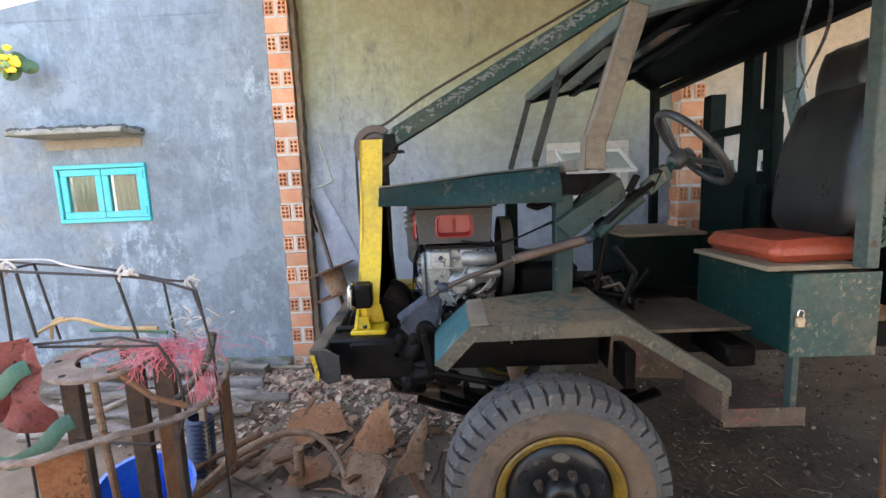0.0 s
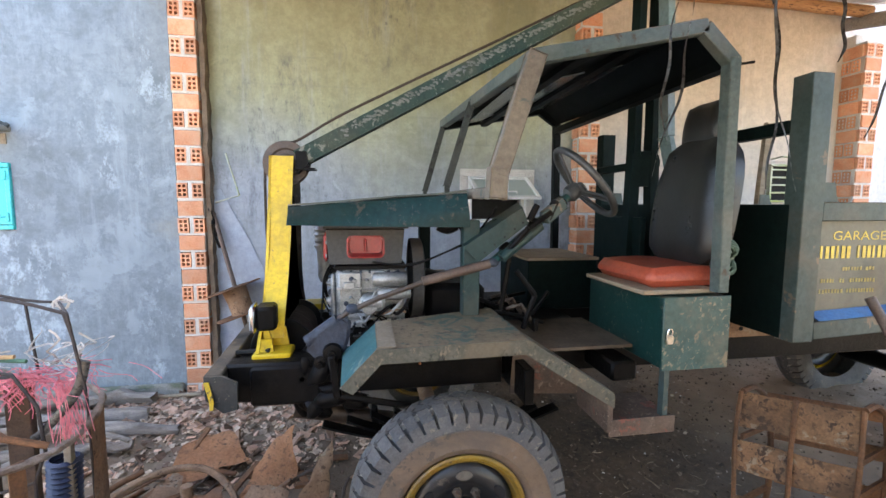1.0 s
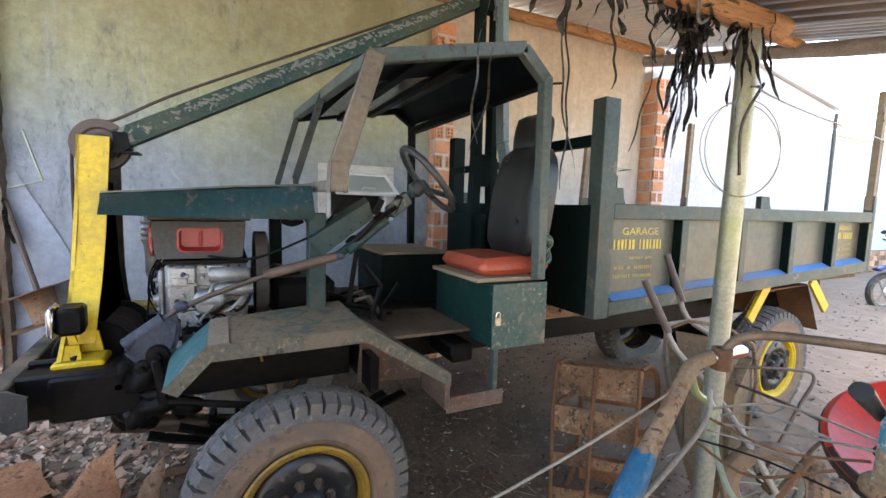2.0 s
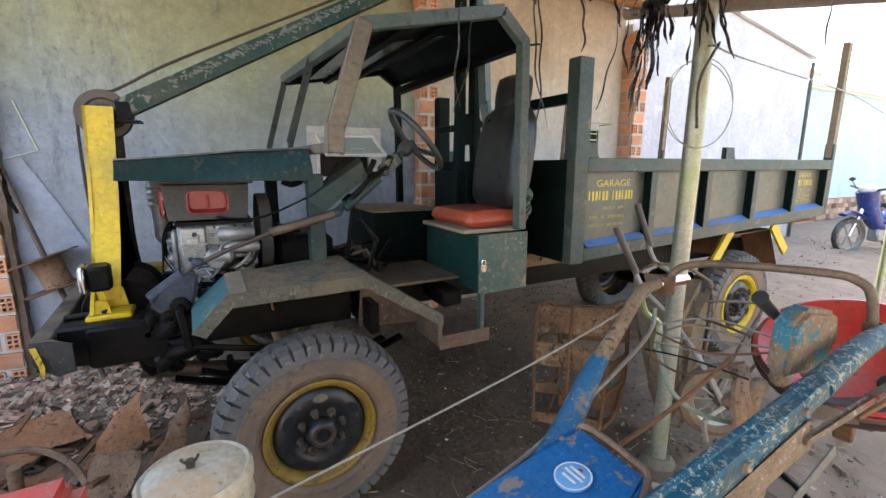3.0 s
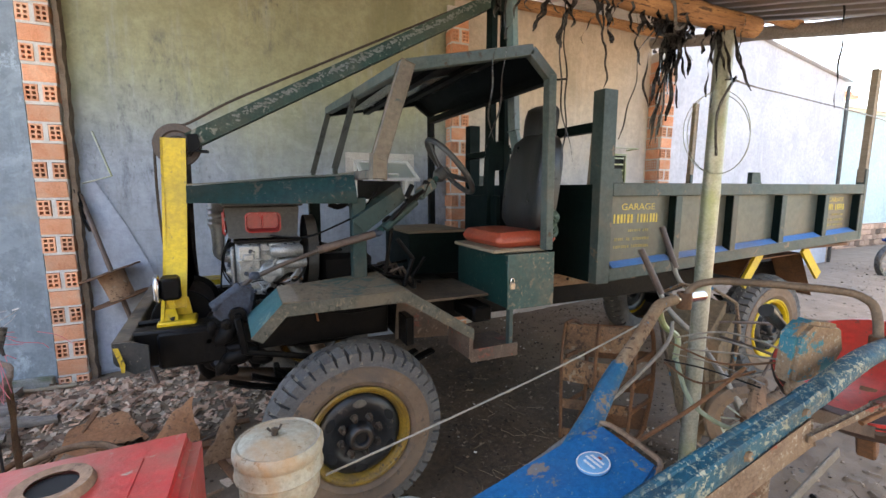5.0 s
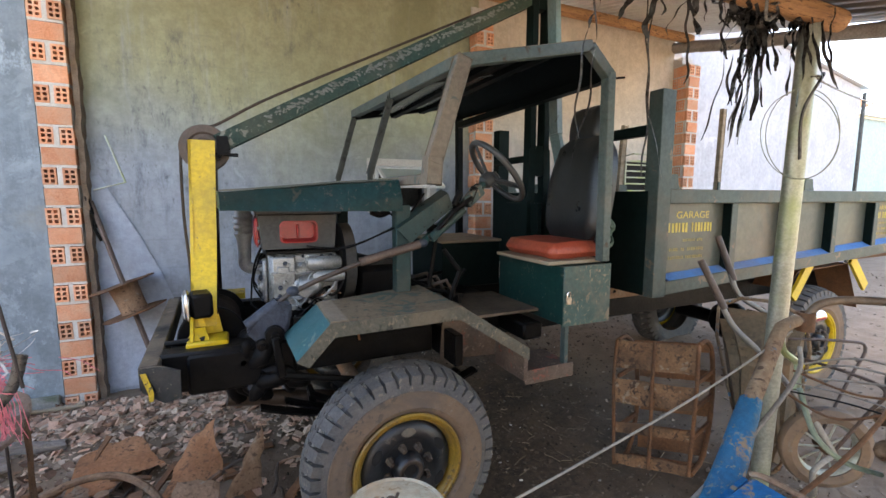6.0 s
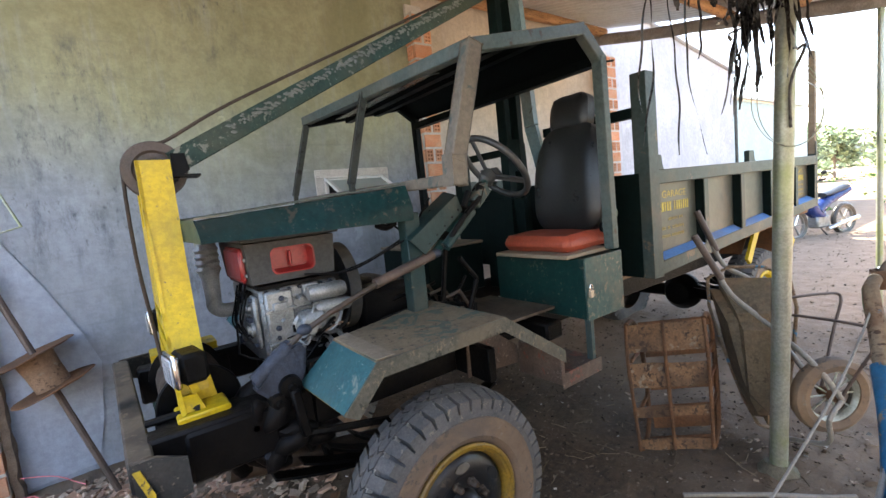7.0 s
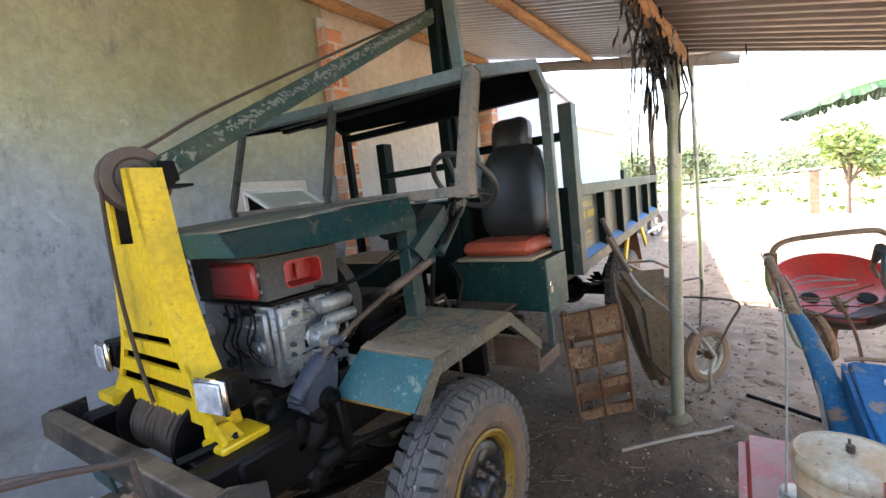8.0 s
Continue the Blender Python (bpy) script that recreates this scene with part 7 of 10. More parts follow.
def wheelbarrow():
    t = thing("wheelbarrow", (2.3, 1.05, 0.12), "old wheelbarrow tipped up against the steel post", "wheelbarrow")
    w = V(2.110, 0.797, 0.455)
    ax = V(0.55, 0.80, 0.0).normalized()
    bm = nb()
    lathe(bm, [(0.122, -0.030), (0.150, -0.038), (0.176, -0.022), (0.183, 0.0), (0.176, 0.022), (0.150, 0.038), (0.122, 0.030), (0.118, 0.0)], w, ax, 36, True)
    wh = part("wheel", bm, M["tyre_side"], t, "dusty pneumatic barrow wheel")
    bm = nb()
    lathe(bm, [(0.116, -0.02), (0.122, -0.024), (0.118, 0.0), (0.122, 0.024), (0.116, 0.02), (0.108, 0.0)], w, ax, 36, True)
    part("rim", bm, M["galv"], wh)
    bm = nb()
    lathe(bm, [(0, -0.05), (0.022, -0.05), (0.026, 0.0), (0.022, 0.05), (0, 0.05)], w, ax, 14)
    part("hub", bm, M["rust"], wh)
    d, s, u = frame_of(ax)
    for k in range(10):
        a = 2 * math.pi * k / 10
        bm = nb()
        tube(bm, [w, w + (s * math.cos(a) + u * math.sin(a)) * 0.114], 0.0045, 5)
        part("spoke", bm, M["galv"], wh)
    for i, (g, mid, low) in enumerate((((2.185, 1.385, 1.325), (2.22, 1.27, 1.02), (2.33, 1.16, 0.90)), ((1.90, 1.275, 1.225), (1.985, 1.15, 0.92), (2.08, 1.05, 0.78)))):
        bm = nb()
        tube(bm, [g, V(g).lerp(V(mid), 0.75)], 0.017, 10)
        part("grip", bm, M["sleeve_brown"], t, "worn brown handle grip")
        bm = nb()
        tube(bm, [V(g).lerp(V(mid), 0.5), mid, low, V(low).lerp(w, 0.5) + ax * (0.10 if i == 0 else -0.10), w + ax * (0.06 if i == 0 else -0.06)], 0.013, 10, 4)
        part("handle_tube", bm, M["wire_grey"], t, "bent grey handle tube")
    # tub standing on its nose
    c = V(2.10, 1.065, 0.56)
    long, wide = V(0.0, 0.10, 1.0).normalized(), V(0.42, -0.90, 0.0).normalized()
    deep = V(-0.90, -0.42, 0.0)
    bm = nb()
    rim = [(-0.40, -0.045), (-0.15, -0.12), (0.40, -0.18), (0.40, 0.18), (-0.15, 0.12), (-0.40, 0.045)]
    low = [(-0.30, -0.03), (-0.15, -0.07), (0.22, -0.11), (0.22, 0.11), (-0.15, 0.07), (-0.30, 0.03)]
    ro = [bm.verts.new(c + long * a + wide * b - deep * 0.12) for a, b in rim]
    lo = [bm.verts.new(c + long * a + wide * b + deep * 0.07) for a, b in low]
    for k in range(6):
        bm.faces.new((ro[k], ro[(k + 1) % 6], lo[(k + 1) % 6], lo[k]))
    bm.faces.new(lo)
    bmesh.ops.bevel(bm, geom=[e for e in bm.edges if len(e.link_faces) == 2], offset=0.045, segments=4, affect="EDGES")
    bmesh.ops.solidify(bm, geom=bm.faces[:], thickness=0.004)
    tub_rim = [c + long * a + wide * b - deep * 0.12 for a, b in rim]
    part("tub", bm, M["tub"], t, "muddy olive steel tub")
    bm = nb()
    tube(bm, tub_rim + [tub_rim[0]], 0.009, 8, 3)
    part("tub_rim", bm, M["tiller_rust"], t, "rolled rusty tub rim")
    for bend, root in (((2.091, 0.618, 0.782), (2.16, 0.98, 0.80)), ((2.468, 0.833, 0.838), (2.20, 1.02, 0.86))):
        bm = nb()
        b = V(bend)
        side = ax * (0.05 if bend[0] > 2.3 else -0.05)
        tube(bm, [root, V(root).lerp(b, 0.7) + V(0, 0, 0.02), b, b.lerp(w + side, 0.35), w + side], 0.007, 8, 5)
        part("leg", bm, M["sleeve_brown"], t)
    bm = nb()
    tube(bm, [w - ax * 0.06 + V(0.0, 0.0, 0.0), w - ax * 0.07 + V(-0.10, 0.03, -0.06), w - ax * 0.06 + V(-0.05, 0.04, -0.20), V(2.06, 0.95, 0.20)], 0.011, 8, 4)
    part("nose_guard", bm, M["wire_grey"], t, "grey bent tube guard before the wheel")


M["tub"] = surf("muddy_olive_tub_paint", (0.088, 0.064, 0.036), (0.165, 0.120, 0.070), 0.75, scale=4.0, dirt=(0.28, 0.155, 0.08), dirt_amount=0.6, dirt_scale=3.0, bump=0.15, flecks=(0.05, 0.034, 0.021), fleck_amount=0.43, fleck_scale=30.0)
M["tiller_rust"] = surf("rust_with_paint_traces", (0.15, 0.098, 0.060), (0.27, 0.195, 0.125), 0.8, scale=9.0, chips=(0.04, 0.19, 0.31), chip_amount=0.395, chip_scale=13.0, dirt=(0.12, 0.055, 0.025), dirt_amount=0.75, dirt_scale=9.0, bump=0.4, flecks=(0.055, 0.032, 0.020), fleck_amount=0.43, fleck_scale=70.0)
wheelbarrow()


# ---- walking tractor in the foreground ----
def walking_tractor():
    t = thing("walking_tractor", (0.4, 0.25, 0.08), "two-wheeled walking tractor with chipped blue and red paint", "tractor")
    blue, red = M["tiller_blue"], M["tiller_red"]
    # blue belt cover with the round badge
    bm = nb()
    plate(bm, [(0.725, 0.330, 0.995), (0.715, 0.165, 0.993), (0.60, 0.125, 0.975), (0.30, 0.13, 0.905), (0.28, 0.31, 0.90), (0.50, 0.325, 0.95)], (0.01, 0, -0.03))
    bmesh.ops.bevel(bm, geom=bm.edges[:], offset=0.006, segments=2, affect="EDGES")
    cov = part("belt_cover", bm, M["cover_blue"], t, "bright blue sheet-metal belt cover")
    bm = nb()
    d = V(-0.165, 0.0, 0.986)
    lathe(bm, [(0, -0.0005), (0.033, -0.0005), (0.034, -0.001), (0.034, -0.005)], (0.617, 0.240, 0.9815), d, 28)
    b = part("badge", bm, M["badge"], cov, "round pale blue and white badge")
    bm = nb()
    lathe(bm, [(0.031, 0.0), (0.0325, 0.0004), (0.034, 0.0)], (0.617, 0.240, 0.9815), d, 28)
    part("badge_ring", bm, M["white_paint"], b)
    e1, e2 = V(0.98, 0, 0.19), V(0, 1, 0)
    for k, (oy, hw, mt) in enumerate(((0.012, 0.018, "white_paint"), (0.002, 0.022, "white_paint"), (-0.010, 0.016, "white_paint"), (0.019, 0.005, "seat_red"))):
        bm = nb()
        o = V(0.617, 0.240, 0.9815) + e1 * oy + d * 0.0002
        plate(bm, [o - e2 * hw - e1 * 0.0025, o + e2 * hw - e1 * 0.0025, o + e2 * hw + e1 * 0.0025, o - e2 * hw + e1 * 0.0025], d * 0.0004)
        part("badge_bar", bm, M[mt], b)
    bm = nb()
    tube(bm, [(0.73, 0.337, 0.992), (0.733, 0.30, 1.0), (0.726, 0.20, 1.0), (0.716, 0.160, 0.992), (0.62, 0.118, 0.975)], 0.006, 6, 3)
    part("cover_edge", bm, M["rust_light"], cov)
    bm = nb()
    plate(bm, [(0.72, 0.335, 0.985), (0.28, 0.315, 0.89), (0.28, 0.315, 0.70), (0.70, 0.335, 0.75)], (0, 0.01, 0))
    part("cover_side", bm, M["cover_blue"], cov)
    # handlebars
    bm = nb()
    tube(bm, [(0.50, 0.345, 0.83), (0.64, 0.365, 0.885), (0.74, 0.385, 0.96), (0.82, 0.41, 1.03), (0.885, 0.433, 1.072)], lambda u: 0.038 - 0.015 * u, 14, 3, 0.75)
    part("handlebar_root", bm, M["root_blue"], t, "chipped blue handlebar root")
    bm = nb()
    tube(bm, [(0.878, 0.430, 1.067), (0.95, 0.450, 1.11), (1.03, 0.473, 1.162), (1.075, 0.485, 1.192), (1.10, 0.490, 1.203), (1.17, 0.493, 1.21)], lambda u: 0.019 - 0.004 * u, 12, 3)
    hb = part("handlebar", bm, M["tiller_rust"], t, "rusty handlebar with traces of paint")
    bm = nb()
    tube(bm, [(1.16, 0.493, 1.21), (1.30, 0.503, 1.205)], 0.016, 12)
    part("grip", bm, M["chrome"], hb, "bare metal grip")
    bm = nb()
    tube(bm, [(1.10, 0.50, 1.20), (1.13, 0.50, 1.13), (1.18, 0.49, 1.09), (1.15, 0.47, 1.03)], 0.009, 7, 4)
    part("clutch_lever", bm, M["galv"], hb)
    bm = nb()
    n = 40
    rows = []
    for i in range(n + 1):
        u = i / n
        c = V(0.40, 0.085, 0.945).lerp(V(1.12, 0.082, 1.122), u)
        h, w = 0.036 - 0.018 * u, 0.025 - 0.006 * u
        e = 0.004 * noise.noise((u * 14, 0, 3))
        rows.append([bm.verts.new(c + V(0, a * w, b * h + e)) for a, b in ((-1, -0.9), (-1, 0.8), (-0.8, 1.0), (0.8, 1.0), (1, 0.8), (1, -0.9))])
    for p, q in zip(rows, rows[1:]):
        for k in range(6):
            bm.faces.new((p[k], p[(k + 1) % 6], q[(k + 1) % 6], q[k]))
    bm.faces.new(rows[0])
    bm.faces.new(rows[-1][::-1])
    cb = part("chassis_beam", bm, blue, t, "blue chassis beam with flaking pale paint")
    bm = nb()
    tube(bm, [(0.40, 0.098, 0.978), (0.70, 0.096, 1.046), (1.10, 0.090, 1.128)], 0.009, 8, 5)
    for v in bm.verts:
        v.co += 0.003 * noise.noise_vector(v.co * 40)
    part("beam_ridge", bm, blue, cb)
    for u_ in (0.1, 0.32, 0.58, 0.83):
        bm = nb()
        lathe(bm, [(0, 0.008), (0.009, 0.008), (0.011, 0.0), (0.014, -0.002)], V(0.40, 0.06, 0.945).lerp(V(1.12, 0.064, 1.122), u_), (0, -1, 0.2), 6)
        part("beam_bolt", bm, M["tiller_flaky"], cb)
    bm = nb()
    bar(bm, (0.42, 0.066, 0.893), (1.02, 0.064, 1.048), 0.014, 0.055, bevel=0.004)
    bmesh.ops.subdivide_edges(bm, edges=bm.edges[:], cuts=5, use_grid_fill=True)
    for v in bm.verts:
        v.co += 0.004 * noise.noise_vector(v.co * 30)
    part("beam_flange", bm, M["tiller_mud"], t, "mud-caked rusty flange with red paint traces")
    bm = nb()
    tube(bm, [(1.09, 0.082, 1.114), (1.188, 0.08, 1.146), (1.285, 0.08, 1.164), (1.40, 0.077, 1.166), (1.70, 0.05, 1.140), (1.95, 0.00, 1.125)], lambda u: 0.025 - 0.006 * u, 12, 4)
    part("handlebar", bm, blue, t, "blue handlebar worn to bare metal")
    bm = nb()
    tube(bm, [(1.195, 0.488, 1.19), (1.205, 0.480, 1.235), (1.225, 0.455, 1.262), (1.27, 0.39, 1.275), (1.36, 0.20, 1.282), (1.383, 0.145, 1.272), (1.388, 0.118, 1.240), (1.375, 0.100, 1.14)], 0.0105, 12, 4)
    part("cross_handle", bm, M["oily_brown_rust"], t, "brown bent cross handle")
    for p in (V(1.195, 0.488, 1.205), V(1.377, 0.100, 1.16)):
        bm = nb()
        lathe(bm, [(0.014, -0.025), (0.022, -0.025), (0.022, 0.025), (0.014, 0.025)], p, (0, 0, 1), 12, True)
        part("clamp", bm, M["rust"], t)
    # gear plate behind and lever
    bm = nb()
    plate(bm, [(1.09, 0.135, 1.10), (1.22, 0.125, 1.10), (1.265, 0.12, 1.165), (1.245, 0.12, 1.225), (1.14, 0.13, 1.245), (1.10, 0.135, 1.215)], (0.012, 0.05, 0))
    bmesh.ops.bevel(bm, geom=bm.edges[:], offset=0.010, segments=2, affect="EDGES")
    part("gear_housing", bm, M["tiller_flaky"], t, "flaking blue and rust gear housing")
    bm = nb()
    tube(bm, [(1.27, 0.175, 1.125), (1.215, 0.20, 1.171), (1.16, 0.20, 1.21)], 0.007, 8)
    lv = part("gear_lever", bm, M["galv"], t)
    bm = nb()
    tube(bm, [(1.17, 0.20, 1.202), (1.085, 0.20, 1.260)], lambda u: 0.011 + 0.006 * u, 10)
    part("lever_knob", bm, M["seat_black"], lv, "black plastic lever knob")
    bm = nb()
    bar(bm, (1.12, 0.05, 0.985), (0.945, 0.05, 0.912), 0.005, 0.024, bevel=0.002)
    part("hanging_bar", bm, M["bar_grey"], t, "dull grey flat bar hanging below the beam")
    # linkage rods and cables
    runs = [([(0.12, 0.50, 0.93), (0.70, 0.47, 1.08), (1.12, 0.48, 1.19)], 0.0026, "wire_grey"),
            ([(0.36, 0.40, 0.822), (0.67, 0.40, 0.924), (1.02, 0.42, 1.09), (1.10, 0.45, 1.16)], 0.0055, "wire_grey"),
            ([(0.60, 0.30, 0.90), (0.95, 0.28, 1.00), (1.20, 0.30, 1.06)], 0.005, "rust"),
            ([(1.15, 0.47, 1.10), (1.24, 0.38, 1.13), (1.32, 0.25, 1.10)], 0.0030, "wire_grey"),
            ([(1.17, 0.47, 1.06), (1.26, 0.36, 1.07), (1.33, 0.22, 1.08)], 0.0030, "wire_grey"),
            ([(1.14, 0.46, 1.04), (1.17, 0.43, 0.92), (1.26, 0.40, 0.84), (1.36, 0.36, 0.80)], 0.007, "hose_green"),
            ([(1.20, 0.05, 1.03), (1.32, 0.03, 1.06), (1.46, 0.06, 1.03)], 0.006, "rust")]
    rc = random.Random(31)
    for k in range(5):
        a, b = V(1.10 + 0.10 * rc.random(), 0.47, 1.02 + 0.16 * rc.random()), V(1.12 + 0.12 * rc.random(), 0.17 + 0.1 * rc.random(), 1.02 + 0.12 * rc.random())
        mid = (a + b) / 2 + V(0.05 * rc.random(), 0.03 * rc.random(), rc.uniform(-0.07, 0.03))
        runs.append(([a, mid, b], 0.0020 + 0.0015 * rc.random(), rc.choice(("wire_grey", "rust", "black"))))
    for pts, r, mt in runs:
        bm = nb()
        tube(bm, pts, r, 7, 6)
        part("cable" if r < 0.01 else "rod", bm, M[mt], t)
    # small tensioner wheel and fittings under the handles
    bm = nb()
    lathe(bm, [(0.0, -0.02), (0.05, -0.02), (0.10, -0.012), (0.105, 0.0), (0.10, 0.012), (0.05, 0.02), (0, 0.02)], (1.36, 0.33, 0.86), (0.3, -0.9, 0.2), 24)
    part("belt_pulley", bm, M["rust_light"], t)
    for k in range(6):
        rr_ = random.Random(k + 7)
        bm = nb()
        bmesh.ops.create_icosphere(bm, subdivisions=2, radius=0.022 + 0.018 * rr_.random(), matrix=Matrix.Translation((1.28 + 0.26 * rr_.random(), 0.24 + 0.16 * rr_.random(), 0.88 + 0.12 * rr_.random())) @ Matrix.Diagonal((1.3, 0.8, 0.9, 1)))
        part("fitting", bm, M["tiller_rust"], t)
    # engine: red fuel tank, air cleaner, body, wheels
    bm = nb()
    plate(bm, [(-0.60, 0.02, 1.130), (-0.105, 0.06, 1.147), (-0.092, 0.402, 1.148), (-0.60, 0.405, 1.132)], (0, 0, -0.26))
    bmesh.ops.bevel(bm, geom=bm.edges[:], offset=0.020, segments=3, affect="EDGES")
    tank = part("fuel_tank", bm, red, t, "faded red fuel tank")
    bm = nb()
    for x in (-0.175,):
        bar(bm, (x, 0.07, 1.144), (x + 0.01, 0.33, 1.145), 0.005, 0.005)
    part("tank_seam", bm, red, tank)
    bm = nb()
    lathe(bm, [(0.028, 0.012), (0.042, 0.014), (0.046, 0.006), (0.046, -0.012)], (-0.258, 0.300, 1.142), (0, 0, 1), 24)
    part("filler_ring", bm, M["rust_light"], tank, "brown worn filler neck ring")
    # flat black disc paints the shade down the filler neck
    bm = nb()
    lathe(bm, [(0, 0.006), (0.029, 0.006)], (-0.258, 0.300, 1.142), (0, 0, 1), 24)
    part("filler_hole", bm, M["dark"], tank)
    bm = nb()
    c = (0.026, 0.418, 0.0)
    lathe(bm, [(0, 1.091), (0.02, 1.091), (0.060, 1.087), (0.069, 1.082), (0.074, 1.084), (0.079, 1.078), (0.080, 1.068), (0.079, 1.060), (0.0765, 1.057), (0.077, 1.033), (0.079, 1.030), (0.078, 1.026), (0.071, 1.022), (0.0705, 0.985), (0.066, 0.975), (0.058, 0.968), (0.055, 0.94), (0, 0.94)], c, (0, 0, 1), 36)
    ac = part("air_cleaner", bm, M["aged_white"], t, "yellowed plastic air cleaner with wing nut")
    bm = nb()
    tube(bm, [(0.020, 0.418, 1.092), (0.020, 0.418, 1.104)], 0.006, 8)
    tube(bm, [(0.008, 0.418, 1.108), (0.014, 0.418, 1.100), (0.026, 0.418, 1.100), (0.032, 0.418, 1.109)], 0.0022, 6, 3)
    part("wing_nut", bm, M["oily_brown"], ac)
    bm = nb()
    tube(bm, [(0.026, 0.418, 0.945), (0.026, 0.418, 0.60)], 0.035, 12)
    part("intake_pipe", bm, M["rust_light"], t)
    bm = nb()
    plate(bm, [(-0.02, 0.14, 0.72), (0.78, 0.20, 0.70), (0.78, 0.60, 0.70), (0.02, 0.58, 0.72)], (0, 0, -0.22))
    bmesh.ops.bevel(bm, geom=bm.edges[:], offset=0.03, segments=3, affect="EDGES")
    part("gear_case", bm, red, t, "faded red gear case")
    bm = nb()
    box(bm, -0.58, -0.05, 0.02, 0.38, 0.42, 0.79, 0.03)
    part("engine_block", bm, M["alu"], t, "grimy engine block")
    bm = nb()
    lathe(bm, [(0, 0.03), (0.07, 0.03)] + [(0.085 if k % 2 else 0.078, 0.028 - 0.007 * k) for k in range(9)] + [(0.05, -0.05), (0, -0.05)], (0.295, 0.425, 0.785), (0.3, -0.2, 1), 24)
    part("exhaust_guard", bm, M["bright_alu"], t, "ribbed bare metal exhaust guard")
    for y in (-0.12, 0.66):
        bm = nb()
        lathe(bm, [(0.10, -0.05), (0.16, -0.06), (0.22, -0.05), (0.235, 0.0), (0.22, 0.05), (0.16, 0.06), (0.10, 0.05)], (0.30, y, 0.315), (0, 1, 0), 32, True)
        part("tractor_wheel", bm, M["tyre"], t, "small lugged tractor wheel")
    bm = nb()
    tube(bm, [(0.30, -0.10, 0.315), (0.30, 0.64, 0.315)], 0.03, 10)
    lathe(bm, [(0, -0.16), (0.12, -0.16), (0.12, -0.14), (0, -0.14)], (0.30, -0.02, 0.315), (0, 1, 0), 20)
    box(bm, 0.22, 0.38, 0.2, 0.45, 0.3, 0.52, 0.02)
    part("wheel_axle", bm, M["rust"], t)
    bm = nb()
    tube(bm, [(0.90, 0.085, 1.02), (0.90, 0.085, 0.86)], 0.021, 10)
    part("stand_socket", bm, M["tiller_mud"], t)
    bm = nb()
    tube(bm, [(0.90, 0.085, 0.865), (0.90, 0.085, 0.10)], 0.017, 8)
    part("prop_stand", bm, M["black"], t)


M["bar_grey"] = surf("dull_scratched_grey_bar", (0.115, 0.110, 0.098), (0.18, 0.172, 0.155), 0.6, scale=9.0, dirt=(0.08, 0.062, 0.045), dirt_amount=0.6, dirt_scale=9.0, bump=0.2)
M["root_blue"] = surf("chipped_mid_blue_paint", (0.004, 0.082, 0.175), (0.009, 0.115, 0.225), 0.45, spec=0.3, scale=6.0, chips=(0.22, 0.15, 0.09), chip_amount=0.40, chip_scale=11.0, dirt=(0.05, 0.09, 0.13), dirt_amount=0.5, dirt_scale=7.0, bump=0.2, flecks=(0.24, 0.19, 0.13), fleck_amount=0.42, fleck_scale=60.0)
M["oily_brown_rust"] = surf("brown_handle_rust", (0.11, 0.072, 0.045), (0.17, 0.12, 0.08), 0.6, scale=9.0, dirt=(0.04, 0.026, 0.017), dirt_amount=0.7, dirt_scale=9.0, bump=0.2)
M["tiller_mud"] = surf("mud_caked_rust", (0.105, 0.066, 0.042), (0.205, 0.145, 0.098), 0.9, scale=12.0, chips=(0.34, 0.045, 0.03), chip_amount=0.41, chip_scale=9.0, dirt=(0.08, 0.045, 0.025), dirt_amount=0.7, dirt_scale=9.0, bump=0.5, flecks=(0.32, 0.29, 0.23), fleck_amount=0.43, fleck_scale=70.0)
M["tiller_flaky"] = surf("flaking_blue_over_rust", (0.14, 0.085, 0.05), (0.22, 0.15, 0.09), 0.8, scale=12.0, chips=(0.02, 0.15, 0.20), chip_amount=0.49, chip_scale=13.0, dirt=(0.06, 0.04, 0.03), dirt_amount=0.5, dirt_scale=9.0, bump=0.4, flecks=(0.28, 0.26, 0.21), fleck_amount=0.42, fleck_scale=80.0)
M["tiller_blue"] = surf("flaking_dark_blue_paint", (0.0025, 0.052, 0.092), (0.006, 0.088, 0.136), 0.5, scale=9.0, chips=(0.26, 0.26, 0.19), chip_amount=0.385, chip_scale=30.0, dirt=(0.11, 0.085, 0.05), dirt_amount=0.5, dirt_scale=11.0, bump=0.4, spec=0.3, flecks=(0.30, 0.31, 0.24), fleck_amount=0.45, fleck_scale=90.0)
M["cover_blue"] = surf("scratched_bright_blue_paint", (0.002, 0.092, 0.245), (0.005, 0.132, 0.315), 0.42, spec=0.3, scale=6.0, chips=(0.26, 0.19, 0.12), chip_amount=0.385, chip_scale=14.0, dirt=(0.04, 0.11, 0.22), dirt_amount=0.5, dirt_scale=7.0, bump=0.14, flecks=(0.26, 0.29, 0.28), fleck_amount=0.375, fleck_scale=70.0)
M["tiller_red"] = surf("faded_red_paint", (0.36, 0.012, 0.016), (0.46, 0.025, 0.028), 0.38, scale=4.0, dirt=(0.22, 0.075, 0.055), dirt_amount=0.55, dirt_scale=3.0, dust=(0.21, 0.125, 0.09), dust_amount=0.62, chips=(0.36, 0.30, 0.24), chip_amount=0.36, chip_scale=14.0, bump=0.12, flecks=(0.34, 0.24, 0.19), fleck_amount=0.37, fleck_scale=60.0)
